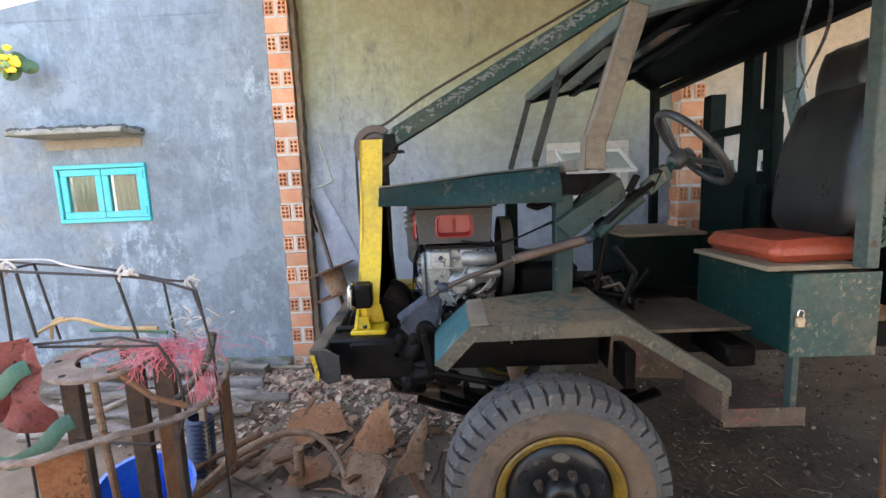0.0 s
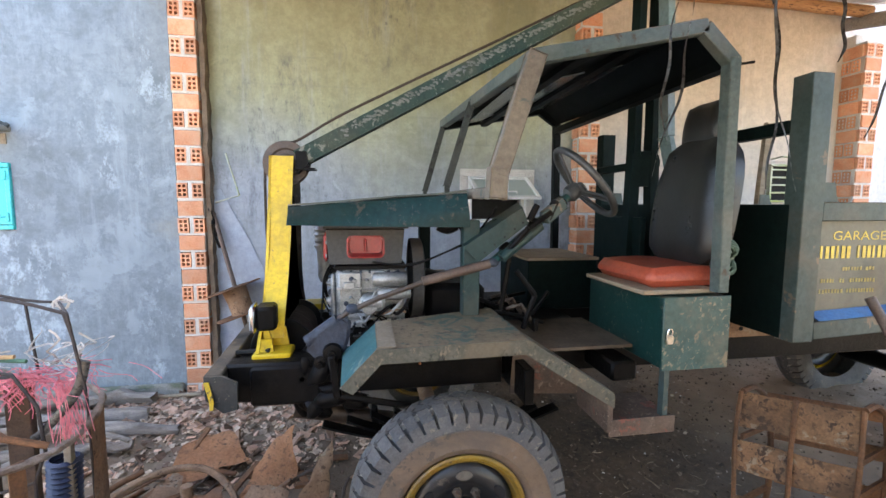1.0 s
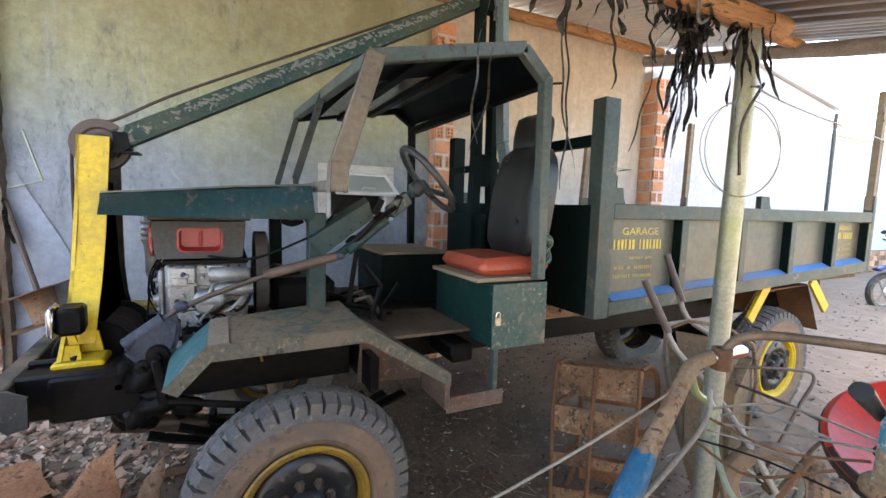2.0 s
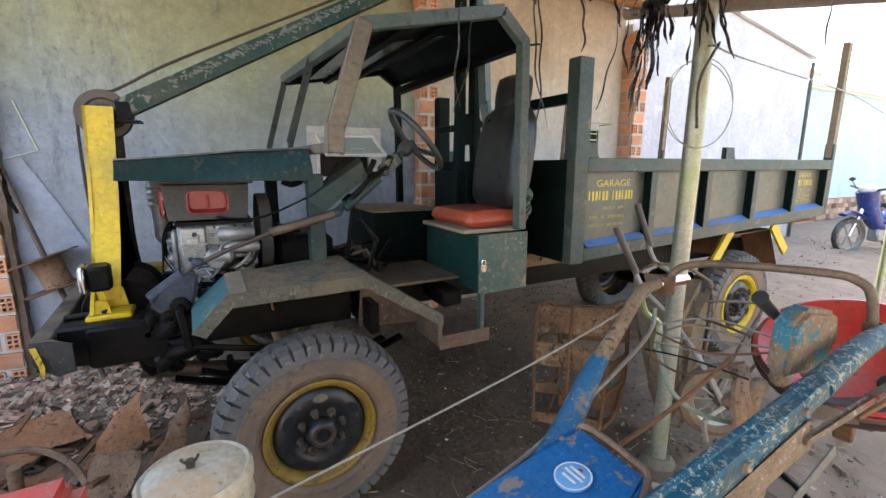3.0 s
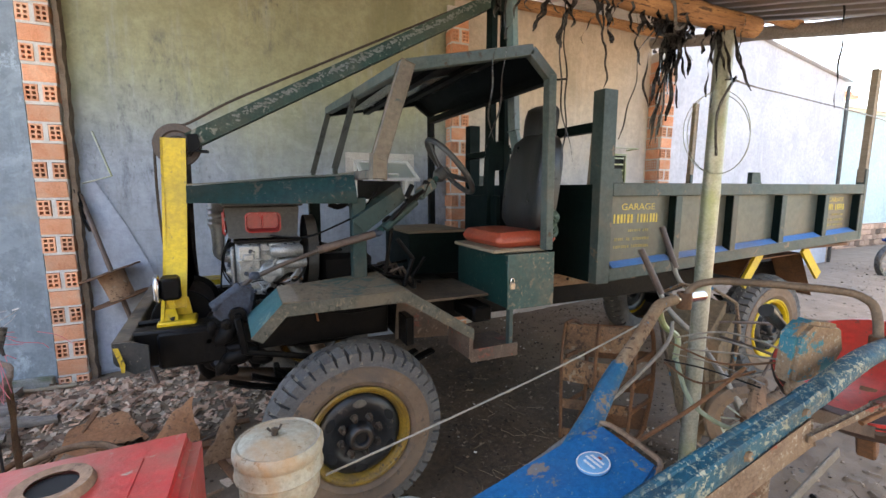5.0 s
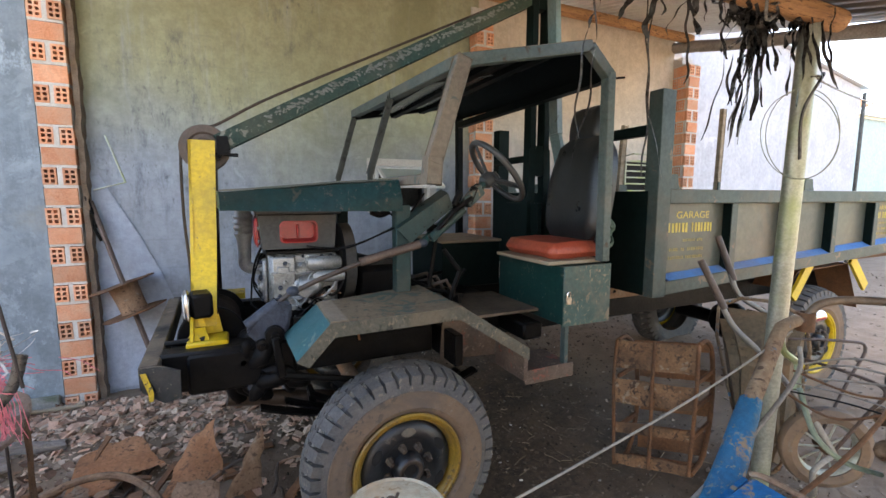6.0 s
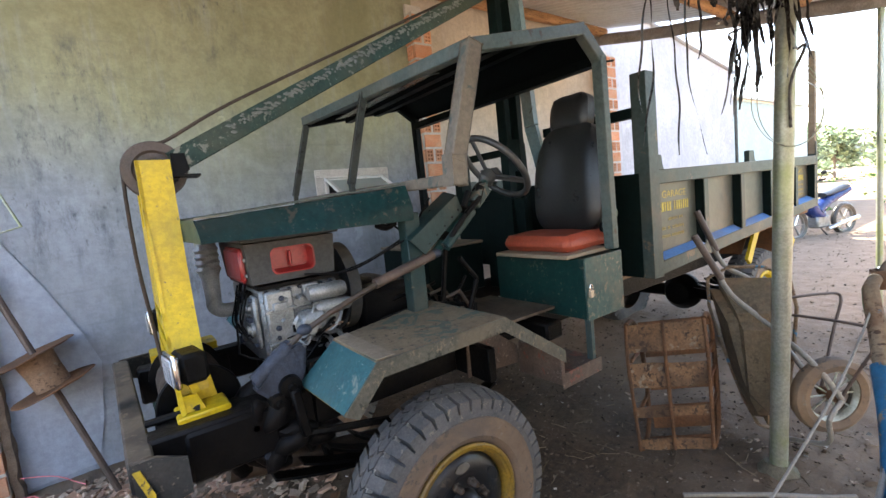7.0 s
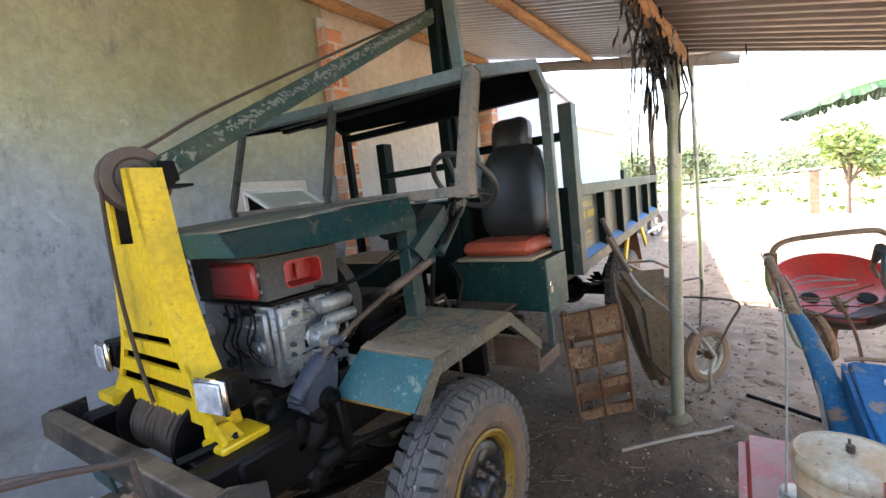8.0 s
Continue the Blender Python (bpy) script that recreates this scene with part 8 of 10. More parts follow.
M["aged_white"] = surf("yellowed_plastic", (0.27, 0.25, 0.185), (0.38, 0.36, 0.285), 0.55, scale=6.0, dirt=(0.36, 0.20, 0.08), dirt_amount=0.75, dirt_scale=10.0, chips=(0.22, 0.18, 0.12), chip_amount=0.38, chip_scale=12.0, bump=0.12, flecks=(0.16, 0.115, 0.065), fleck_amount=0.40, fleck_scale=60.0)
M["badge"] = surf("pale_blue_badge_print", (0.10, 0.30, 0.52), (0.16, 0.38, 0.58), 0.4, scale=40.0, bump=0.0)
M["hose_green"] = surf("dull_green_hose", (0.16, 0.22, 0.17), (0.22, 0.28, 0.22), 0.6, bump=0.1)
walking_tractor()


def tractor_seat():
    t = thing("tractor_seat", (1.9, 0.19, 0.12), "red dished steel seat on a red stand", "seat")
    c = V(1.745, 0.24, 0.985)
    n = V(-0.44, -0.06, 0.90).normalized()
    bm = nb()
    lathe(bm, [(0, -0.055), (0.10, -0.045), (0.19, -0.012), (0.235, 0.012), (0.250, 0.004), (0.250, -0.002)], c, n, 40)
    bw = part("seat_bowl", bm, M["seat_bowl"], t, "glossy red seat bowl")
    # separate near-black underside: dirt and its shade painted in one colour
    bm = nb()
    lathe(bm, [(0.250, 0.002), (0.256, -0.006), (0.252, -0.030), (0.230, -0.065), (0.18, -0.092), (0.10, -0.104), (0, -0.106)], c, n, 40)
    part("underside", bm, M["bowl_black"], bw, "bowl underside, grime and shade in its dark colour")
    d, s, u = frame_of(n)
    # black discs paint the shade in the drain holes
    for a, b in ((0.10, -0.06), (-0.10, -0.06)):
        bm = nb()
        lathe(bm, [(0, 0.004), (0.035, 0.004), (0.038, -0.004)], c + s * a + u * b - n * 0.028, n, 14)
        part("drain_hole", bm, M["dark"], bw)
    bm = nb()
    bar(bm, c - n * 0.05 + u * -0.05, c + V(0.10, 0.02, -0.32), 0.05, 0.05, bevel=0.006)
    part("seat_spring", bm, M["rust"], t)
    fork = V(1.405, 0.05, 1.065)
    for p, q, w_ in ((V(1.00, 0.055, 1.040), V(1.25, 0.05, 1.060), 0.012), (V(1.25, 0.05, 1.060), fork, 0.022), (V(1.372, 0.055, 1.145), fork, 0.026), (fork, V(1.60, 0.06, 0.965), 0.020), (V(1.60, 0.06, 0.965), V(1.74, 0.17, 0.865), 0.020)):
        bm = nb()
        bar(bm, p, q, w_, w_ * 0.7, bevel=0.004)
        bmesh.ops.subdivide_edges(bm, edges=bm.edges[:], cuts=2, use_grid_fill=True)
        for v in bm.verts:
            v.co += 0.003 * noise.noise_vector(v.co * 50)
        part("seat_arm", bm, M["tiller_mud"], t, "muddy grey-brown seat arm")
    bm = nb()
    lathe(bm, [(0, -0.018), (0.018, -0.018), (0.020, 0.0), (0.018, 0.018), (0, 0.018)], fork, (0, 1, 0), 12)
    part("arm_knuckle", bm, M["tiller_mud"], t)
    # grime baked along the low side of the bowl
    prof = [(0.10, -0.045), (0.19, -0.012), (0.235, 0.012), (0.250, 0.005)]
    low = (V(-0.75, -0.65, 0) - n * (V(-0.75, -0.65, 0).dot(n))).normalized()
    side = n.cross(low)
    bm = nb()
    rows = []
    for i in range(41):
        a = radians(-92 + 184 * i / 40)
        inner = 0.238 - 0.090 * math.cos(a) ** 2 * (1 + 0.35 * noise.noise((a * 2.2, 4.0, 1.0))) - 0.008 * noise.noise((a * 9.0, 2.0, 0.0))
        row = []
        for j in range(5):
            r = inner + (0.2495 - inner) * j / 4
            h = float(np.interp(r, [p[0] for p in prof], [p[1] for p in prof])) + 0.0022
            row.append(bm.verts.new(c + (low * math.cos(a) + side * math.sin(a)) * r + n * h))
        rows.append(row)
    for p, q in zip(rows, rows[1:]):
        for j in range(4):
            bm.faces.new((p[j], p[j + 1], q[j + 1], q[j]))
    part("grime", bm, M["bowl_black"], bw, "black grime along the low side of the bowl")
    bm = nb()
    box(bm, 1.60, 1.78, 0.13, 0.15, 0.825, 0.865, 0.004)
    box(bm, 1.60, 1.78, 0.27, 0.29, 0.825, 0.865, 0.004)
    box(bm, 1.62, 1.66, 0.151, 0.269, 0.83, 0.86, 0.004)
    box(bm, 1.74, 1.78, 0.151, 0.269, 0.83, 0.895, 0.004)
    part("stand_frame", bm, M["tiller_red"], t, "faded red channel frame under the seat")
    bm = nb()
    bar(bm, (1.61, 0.16, 0.848), (1.12, 0.12, 1.04), 0.022, 0.022, bevel=0.004)
    part("stand_bar", bm, M["leg_dark"], t)


M["leg_dark"] = surf("dark_pitted_steel", (0.034, 0.022, 0.016), (0.072, 0.047, 0.033), 0.85, scale=8.0, dirt=(0.12, 0.072, 0.043), dirt_amount=0.5, dirt_scale=7.0, bump=0.4)
M["bowl_black"] = surf("grime_and_shade_enamel", (0.030, 0.018, 0.014), (0.055, 0.032, 0.024), 0.6, scale=6.0, bump=0.15)
M["seat_bowl"] = surf("glossy_red_enamel", (0.43, 0.022, 0.016), (0.52, 0.04, 0.028), 0.34, scale=3.0, dirt=(0.20, 0.07, 0.05), dirt_amount=0.55, dirt_scale=5.0, chips=(0.10, 0.05, 0.035), chip_amount=0.36, chip_scale=10.0, bump=0.06, flecks=(0.12, 0.045, 0.035), fleck_amount=0.38, fleck_scale=40.0)
tractor_seat()

bm = nb()
zz = rise(1.5, 1.0) + 0.012
tube(bm, [(1.45, 1.165, zz), (1.57, 1.05, zz), (1.70, 0.90, zz + 0.01), (1.82, 0.76, zz + 0.01), (1.90, 0.665, zz + 0.02)], 0.010, 8, 5)
single("ground_hose", bm, M["wire_grey"], "grey length of hose lying on the earth", "hose")
bm = nb()
tube(bm, [(2.33, 0.60, 0.125), (2.22, 0.42, 0.13), (2.12, 0.25, 0.13)], 0.013, 8)
single("iron_bar", bm, M["black"], "dark iron bar lying on the earth", "bar")


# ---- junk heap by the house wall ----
# pivot is the camera's first position, so the heap looks the same from there
HEAP_EYE, HEAP_SIZE = Vector((0.06, -0.004, 1.538)), 0.655


def shrink_heap_to_eye(before):
    """Shrinks the heap's things, drawn large, towards the first camera position, keeping their view."""
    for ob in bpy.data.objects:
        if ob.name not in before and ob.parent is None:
            ob.location = HEAP_EYE + (ob.location - HEAP_EYE) * HEAP_SIZE
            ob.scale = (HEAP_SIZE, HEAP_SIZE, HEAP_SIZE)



def rod_frame():
    t = thing("rod_frame", (-1.6, 2.1, 0.15), "bent iron rod frame standing over the scrap heap", "frame")
    r = 0.0068
    fr = [(-2.25, 1.86, 1.30), (-1.964, 1.9, 1.255), (-1.60, 1.9, 1.225), (-1.30, 1.9, 1.195), (-1.090, 1.9, 1.130)]
    bk = [(-2.6, 2.3, 1.27), (-2.198, 2.3, 1.227), (-1.80, 2.3, 1.185), (-1.505, 2.3, 1.115), (-1.363, 2.3, 1.100)]
    runs = [fr, bk, [fr[-1], bk[-1]], [(-1.090, 1.9, 1.128), (-1.055, 1.92, 0.80)], [bk[-1], (-1.30, 2.3, 0.85), (-1.275, 2.3, 0.60)],
            [(-1.445, 1.9, 1.212), (-1.382, 1.9, 0.92)], [(-1.893, 1.9, 1.24), (-1.85, 1.9, 0.94)], [(-1.505, 2.3, 1.115), (-1.47, 2.3, 0.72)], [(-2.198, 2.3, 1.227), (-2.12, 2.3, 0.80)],
            [(-2.1, 1.9, 0.905), (-1.909, 1.9, 0.905), (-1.299, 1.9, 0.892), (-1.251, 1.9, 0.435), (-1.75, 1.9, 0.434)], [(-1.9, 1.95, 0.88), (-1.33, 1.95, 0.865)],
            [fr[1], bk[1]], [(-1.965, 1.9, 1.25), (-1.99, 1.9, -0.66)], [(-1.251, 1.9, 0.44), (-1.26, 1.9, -0.66)], [(-1.275, 2.3, 0.60), (-1.27, 2.3, -0.66)]]
    for pts in runs:
        bm = nb()
        tube(bm, pts, r, 6, 3 if len(pts) > 3 else 0)
        part("rod", bm, M["rod_dark"], t)
    for p in ((-1.40, 1.9, 1.215), (-1.98, 1.9, 1.255), (-1.36, 2.3, 1.105)):
        bm = nb()
        for k in range(7):
            rr_ = random.Random(k + int(p[0] * -100))
            q = V(p) + V(rr_.gauss(0, 0.02), rr_.gauss(0, 0.015), rr_.gauss(0, 0.015))
            tube(bm, [V(p), q + V(0.01, 0, 0.02), q + V(rr_.gauss(0, 0.05), 0, -0.03 * rr_.random())], 0.006, 5, 3)
        tagged(part("rag_knot", bm, M["rag_white"], t, "dirty white rag knot"), kind="stuff")
    bm = nb()
    tube(bm, [(-1.05, 1.92, 0.93), (-1.09, 1.92, 0.80), (-1.20, 1.91, 0.66), (-1.25, 1.90, 0.62)], lambda u: 0.022 - 0.008 * u, 8, 4, 0.4)
    part("black_strap", bm, M["strip"], t, "black rubber strap tied to the rods")
    bm = nb()
    tube(bm, [(-2.2, 2.1, 1.28), (-1.85, 2.0, 1.285), (-1.7, 1.95, 1.26), (-1.45, 1.9, 1.225)], 0.009, 6, 5, 0.4)
    part("rag_strip", bm, M["rag_white"], t, "dirty white cloth strip")


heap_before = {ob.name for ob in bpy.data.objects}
M["rod_dark"] = surf("dark_iron_rod", (0.018, 0.014, 0.014), (0.040, 0.030, 0.027), 0.7, bump=0.3)
M["rag_white"] = surf("dirty_white_cloth", (0.42, 0.38, 0.34), (0.55, 0.51, 0.47), 0.9, scale=14.0, bump=0.3)
M["pink"] = surf("faded_pink_cloth", (0.32, 0.105, 0.100), (0.44, 0.19, 0.175), 0.9, scale=7.0, dirt=(0.26, 0.10, 0.095), dirt_amount=0.6, dirt_scale=6.0, bump=0.2, flecks=(0.16, 0.075, 0.06), fleck_amount=0.42, fleck_scale=25.0)
M["net_pink"] = surf("pink_net_twine", (0.58, 0.12, 0.16), (0.68, 0.22, 0.25), 0.8, scale=8.0, bump=0.2)
M["strap_green"] = surf("faded_green_strap", (0.026, 0.095, 0.062), (0.055, 0.145, 0.10), 0.7, scale=8.0, dirt=(0.15, 0.16, 0.11), bump=0.2)
M["tub_blue"] = surf("blue_plastic", (0.01, 0.10, 0.50), (0.015, 0.14, 0.58), 0.35, scale=4.0, bump=0.03)
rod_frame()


def drum_piece():
    t = thing("cut_drum", (-1.35, 2.15, 0.15), "rusty cut-open steel drum with ragged edges", "drum")
    c = V(-1.63, 1.98, 0.0)
    R = 0.525

    def rim_z(a):
        return 0.615 + 0.015 * math.sin(a * 5) + 0.05 * max(0, math.sin(a))

    for a0, a1, low in ((4, 34, 0.15), (-76, -60, 0.10), (-128, -108, 0.25)):
        bm = nb()
        rows = []
        n = max(4, int((a1 - a0) / 4))
        for k in range(n + 1):
            a = radians(a0 + (a1 - a0) * k / n)
            bot = low + 0.025 * math.sin(k * 2.1)
            top = rim_z(a)
            rows.append([bm.verts.new((c.x + R * math.cos(a), c.y + R * math.sin(a), bot + (top - bot) * q)) for q in (0, 0.33, 0.66, 1.0)])
        for p, q in zip(rows, rows[1:]):
            for m_ in range(3):
                bm.faces.new((p[m_], q[m_], q[m_ + 1], p[m_ + 1]))
        for v in bm.verts:
            v.co += 0.010 * noise.noise_vector(v.co * 6)
        bmesh.ops.solidify(bm, geom=bm.faces[:], thickness=0.004)
        part("drum_shell", bm, M["rust_orange"] if a0 < -30 else M["rust_light"], t)
    bm = nb()
    tube(bm, [(c.x + R * math.cos(a), c.y + R * math.sin(a), rim_z(a)) for a in np.linspace(radians(-135), radians(62), 60)], 0.015, 8)
    for v in bm.verts:
        v.co += 0.010 * noise.noise_vector(v.co * 38)
    part("drum_rim", bm, M["rim_grey"], t, "ragged rust-eaten drum rim")
    bm = nb()
    rows = []
    for k in range(37):
        a = radians(-165 + 145 * k / 36)
        rows.append([bm.verts.new((c.x + R * math.cos(a), c.y + R * math.sin(a), z)) for z in (-0.66, -0.3, 0.0 + 0.03 * math.sin(k * 1.9))])
    for p, q in zip(rows, rows[1:]):
        for m_ in range(2):
            bm.faces.new((p[m_], q[m_], q[m_ + 1], p[m_ + 1]))
    bmesh.ops.solidify(bm, geom=bm.faces[:], thickness=0.004)
    part("drum_base", bm, M["rust"], t, "rusty lower half of the drum")
    for a, top in ((-65, 0.3), (-100, 0.4), (-30, 0.62)):
        bm = nb()
        ca, sa = math.cos(radians(a)), math.sin(radians(a))
        bar(bm, (c.x + (R - 0.012) * ca, c.y + (R - 0.012) * sa, -0.1), (c.x + (R - 0.012) * ca, c.y + (R - 0.012) * sa, top), 0.05, 0.008, (ca, sa, 0))
        part("shell_strip", bm, M["rust"], t)
    # a flat ring on legs
    t2 = thing("flange_ring", (-1.62, 1.98, 0.15), "rusty flanged ring on stubby steel legs", "ring")
    bm = nb()
    lathe(bm, [(0.11, -0.008), (0.225, -0.008), (0.225, 0.008), (0.11, 0.008)], (-1.62, 1.98, 0.80), (0.05, -0.1, 1), 28, True)
    ring = part("ring", bm, M["rim_grey"], t2)
    # black discs paint the shade in the bolt holes
    for k in range(6):
        a = radians(60 * k + 15)
        bm = nb()
        lathe(bm, [(0, 0.0095), (0.013, 0.0095), (0.015, 0.008)], (-1.62 + 0.185 * math.cos(a), 1.98 + 0.185 * math.sin(a), 0.80 - 0.05 * 0.185 * math.cos(a) + 0.1 * 0.185 * math.sin(a)), (0.05, -0.1, 1), 10)
        part("bolt_hole", bm, M["dark"], ring)
    for dx, dy, w in ((-0.16, -0.02, 0.09), (0.17, 0.16, 0.10), (-0.02, 0.20, 0.1)):
        bm = nb()
        box(bm, -1.62 + dx - w / 2, -1.62 + dx + w / 2, 1.98 + dy - 0.02, 1.98 + dy + 0.02, -0.66, 0.79, 0.004)
        part("leg", bm, M["leg_dark"], t2)
    bm = nb()
    tube(bm, [(-1.50, 1.86, 0.80), (-1.30, 1.84, 0.66), (-1.18, 1.88, 0.60)], 0.014, 7)
    part("brace_rod", bm, M["rust"], t2)
    bm = nb()
    tube(bm, [(-1.55, 1.82, 0.78), (-1.52, 1.80, 0.45), (-1.50, 1.80, 0.16)], 0.016, 7)
    part("threaded_bar", bm, M["rust_light"], t2)


M["rim_grey"] = surf("scaly_grey_brown_rust", (0.15, 0.108, 0.082), (0.26, 0.20, 0.165), 0.9, scale=11.0, dirt=(0.09, 0.052, 0.033), dirt_amount=0.7, dirt_scale=9.0, bump=0.6)
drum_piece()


def heap_cloth():
    bm = nb()
    n, k = 22, 16
    g = []
    for i in range(n + 1):
        row = []
        for j in range(k + 1):
            u, v = i / n, j / k
            x = -2.36 + 0.56 * u - 0.06 * v
            z = 0.945 - 0.56 * v * (0.85 + 0.15 * math.sin(u * 7))
            y = 1.85 + 0.045 * math.sin(u * 17 + v * 4) * (0.4 + v) + 0.02 * math.sin(u * 31 + v * 9) + 0.04 * noise.noise((u * 5, v * 5, 1)) + 0.03 * v
            row.append(bm.verts.new((x, y, z)))
        g.append(row)
    for i in range(n):
        for j in range(k):
            bm.faces.new((g[i][j], g[i + 1][j], g[i + 1][j + 1], g[i][j + 1]))
    bmesh.ops.solidify(bm, geom=bm.faces[:], thickness=0.004)
    single("pink_cloth", bm, M["pink"], "faded pink cloth hung over the iron rods", "cloth")
    bm = nb()
    rr_ = random.Random(11)
    for q in range(170):
        p = V(-1.36 + rr_.gauss(0, 0.12), 2.05 + rr_.gauss(0, 0.08), 0.835 + rr_.gauss(0, 0.010))
        pts = [p]
        fall = q % 4 == 0
        d = V(rr_.gauss(0, 1), rr_.gauss(0, 1), rr_.gauss(-0.1, 0.15)).normalized()
        for s in range(5):
            d = (d + V(rr_.gauss(0, 0.5), rr_.gauss(0, 0.5), rr_.gauss(-0.5 if fall else -0.12, 0.12))).normalized()
            pts.append(pts[-1] + d * 0.035)
        tube(bm, pts, 0.0016, 4, 2)
    for q in range(42):
        p = V(-1.15 + rr_.gauss(0, 0.018), 1.94 + rr_.gauss(0, 0.03), 0.83)
        tube(bm, [p, p + V(rr_.gauss(0, 0.02), 0, -0.10), p + V(rr_.gauss(0.01, 0.03), 0, -0.20 - 0.06 * rr_.random())], 0.0016, 4, 3)
    single("net_tangle", bm, M["net_pink"], "tangle of pink net twine over the drum", "net", "", "stuff")
    bm = nb()
    for q in range(20):
        p = V(-1.30 + rr_.gauss(0, 0.06), 2.16 + rr_.gauss(0, 0.05), 0.86)
        pts = [p]
        for s in range(4):
            pts.append(pts[-1] + V(rr_.gauss(0.01, 0.03), rr_.gauss(0, 0.03), rr_.gauss(0.012, 0.025)))
        tube(bm, pts, 0.005, 5, 2, 0.25)
    single("plastic_scraps", bm, M["rag_white"], "crumpled pale plastic film on the net", "plastic", "", "stuff")
    for z, y, x0 in ((0.76, 1.80, -2.22), (0.50, 1.80, -2.06)):
        bm = nb()
        tube(bm, [(x0, y, z - 0.04), (x0 + 0.12, y - 0.04, z - 0.09), (x0 + 0.27, y - 0.03, z - 0.03), (x0 + 0.34, y, z + 0.05), (x0 + 0.38, y + 0.03, z + 0.07)], 0.007, 8, 5, 5.0)
        single("green_strap", bm, M["strap_green"], "faded green webbing strap on the cloth", "strap")
    # ropes
    for k, (mt, pts) in enumerate((("rope", [(-1.95, 2.0, 0.93), (-1.75, 1.98, 1.0), (-1.55, 1.97, 0.955), (-1.32, 1.95, 0.95)]), ("rope", [(-1.88, 2.0, 0.90), (-1.86, 2.0, 0.98), (-1.80, 2.0, 1.0)]), ("strap_green", [(-1.7, 2.02, 0.93), (-1.5, 2.0, 0.93), (-1.3, 1.98, 0.92)]))):
        bm = nb()
        tube(bm, pts, 0.009, 6, 6)
        single("rope", bm, M[mt], "old twisted rope lying over the scrap", "rope")


M["rope"] = surf("straw_rope", (0.38, 0.24, 0.11), (0.48, 0.33, 0.18), 0.9, scale=20.0, bump=0.5, bump_scale=120.0)
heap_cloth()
shrink_heap_to_eye(heap_before)


def blue_tub():
    t = thing("blue_tub", (-1.72, 1.80, 0.15), "blue plastic tub on the ground among scrap", "tub")
    c = (-1.33, 1.72, 0.12)
    bm = nb()
    lathe(bm, [(0.0, 0.0), (0.12, 0.0), (0.165, 0.24), (0.17, 0.25), (0.185, 0.25), (0.185, 0.23), (0.175, 0.225), (0.13, -0.005), (0, -0.012)], c, (0.30, -0.22, 1), 36)
    part("tub_body", bm, M["tub_blue"], t)
    bm = nb()
    lathe(bm, [(0.052 if k % 2 else 0.066, 0.012 * k) for k in range(26)], (-1.26, 2.06, 0.15), (0.05, 0, 1), 20)
    single("corrugated_pipe", bm, M["pipe_blue"], "dark blue corrugated plastic pipe", "pipe")
    bm = nb()
    box(bm, -1.225, -1.195, 2.02, 2.05, 0.14, 0.56, 0.003)
    single("wooden_lath", bm, M["wood"], "pale wooden lath standing in the scrap", "lath")


M["pipe_blue"] = surf("dark_blue_pipe", (0.012, 0.018, 0.045), (0.02, 0.03, 0.07), 0.5, bump=0.05)
blue_tub()

M["wood_old"] = surf("cracked_grey_wood", (0.15, 0.125, 0.105), (0.30, 0.265, 0.235), 0.95, scale=7.0, stretch=(0.4, 4, 4), dirt=(0.06, 0.045, 0.035), dirt_amount=0.8, dirt_scale=5.0, bump=0.8, bump_scale=34.0)
for k, (p, q, r) in enumerate((((-2.6, 2.78, 0.22), (-1.08, 2.82, 0.20), 0.045), ((-2.9, 2.95, 0.21), (-1.35, 3.02, 0.21), 0.05), ((-2.4, 2.55, 0.21), (-1.25, 2.62, 0.20), 0.04), ((-2.8, 3.18, 0.22), (-1.42, 3.25, 0.22), 0.05), ((-2.5, 2.35, 0.20), (-1.5, 2.45, 0.20), 0.04), ((-2.5, 1.90, 0.50), (-1.25, 2.10, 0.56), 0.022), ((-2.2, 2.6, 0.34), (-1.2, 2.5, 0.33), 0.02))):
    log("old_pole", p, q, r * 0.78, M["wood_old"], "grey weathered broken pole lying by the wall", 0.05, "log", 0.75)
log("old_pole", (-1.9, 3.30, 0.205), (-1.12, 3.28, 0.20), 0.014, M["wood"], "thin brown pole along the wall foot")
for p, q in (((-1.36, 1.93, 0.18), (-0.98, 2.14, 0.30)), ((-1.42, 2.0, 0.2), (-1.05, 2.05, 0.19)), ((-1.20, 1.80, 0.16), (-1.02, 2.2, 0.17))):
    log("branch", p, q, 0.014, M["wood_dark"] if "wood_dark" in M else M["rust"], "dark broken branch on the ground")

# rusted arcs and sheets
bm = nb()
tube(bm, [(-1.20, 1.86, 0.16), (-1.08, 2.02, 0.24), (-0.90, 2.14, 0.29), (-0.72, 2.16, 0.28), (-0.58, 2.08, 0.22), (-0.50, 1.96, 0.16)], 0.016, 8, 5)
single("rusty_arc", bm, M["rust_light"], "bent rusty pipe arch in the debris", "pipe")
bm = nb()
tube(bm, [(-0.74, 2.0, 0.10), (-0.735, 2.0, 0.30)], 0.026, 10)
single("rusty_stub", bm, M["rust_light"], "short rusty threaded stub", "pipe")


def scrap(pts, mat, label, bend=0.02):
    bm = nb()
    plate(bm, pts, (0.0, 0.004, 0.004))
    bmesh.ops.triangulate(bm, faces=[f for f in bm.faces if len(f.verts) > 4])
    bmesh.ops.subdivide_edges(bm, edges=bm.edges[:], cuts=5, use_grid_fill=True)
    for v in bm.verts:
        v.co += bend * noise.noise_vector(v.co * 5) + 0.022 * noise.noise_vector(v.co * 17)
    return single("scrap_sheet", bm, mat, label, "scrap", "rusty scrap sheets")


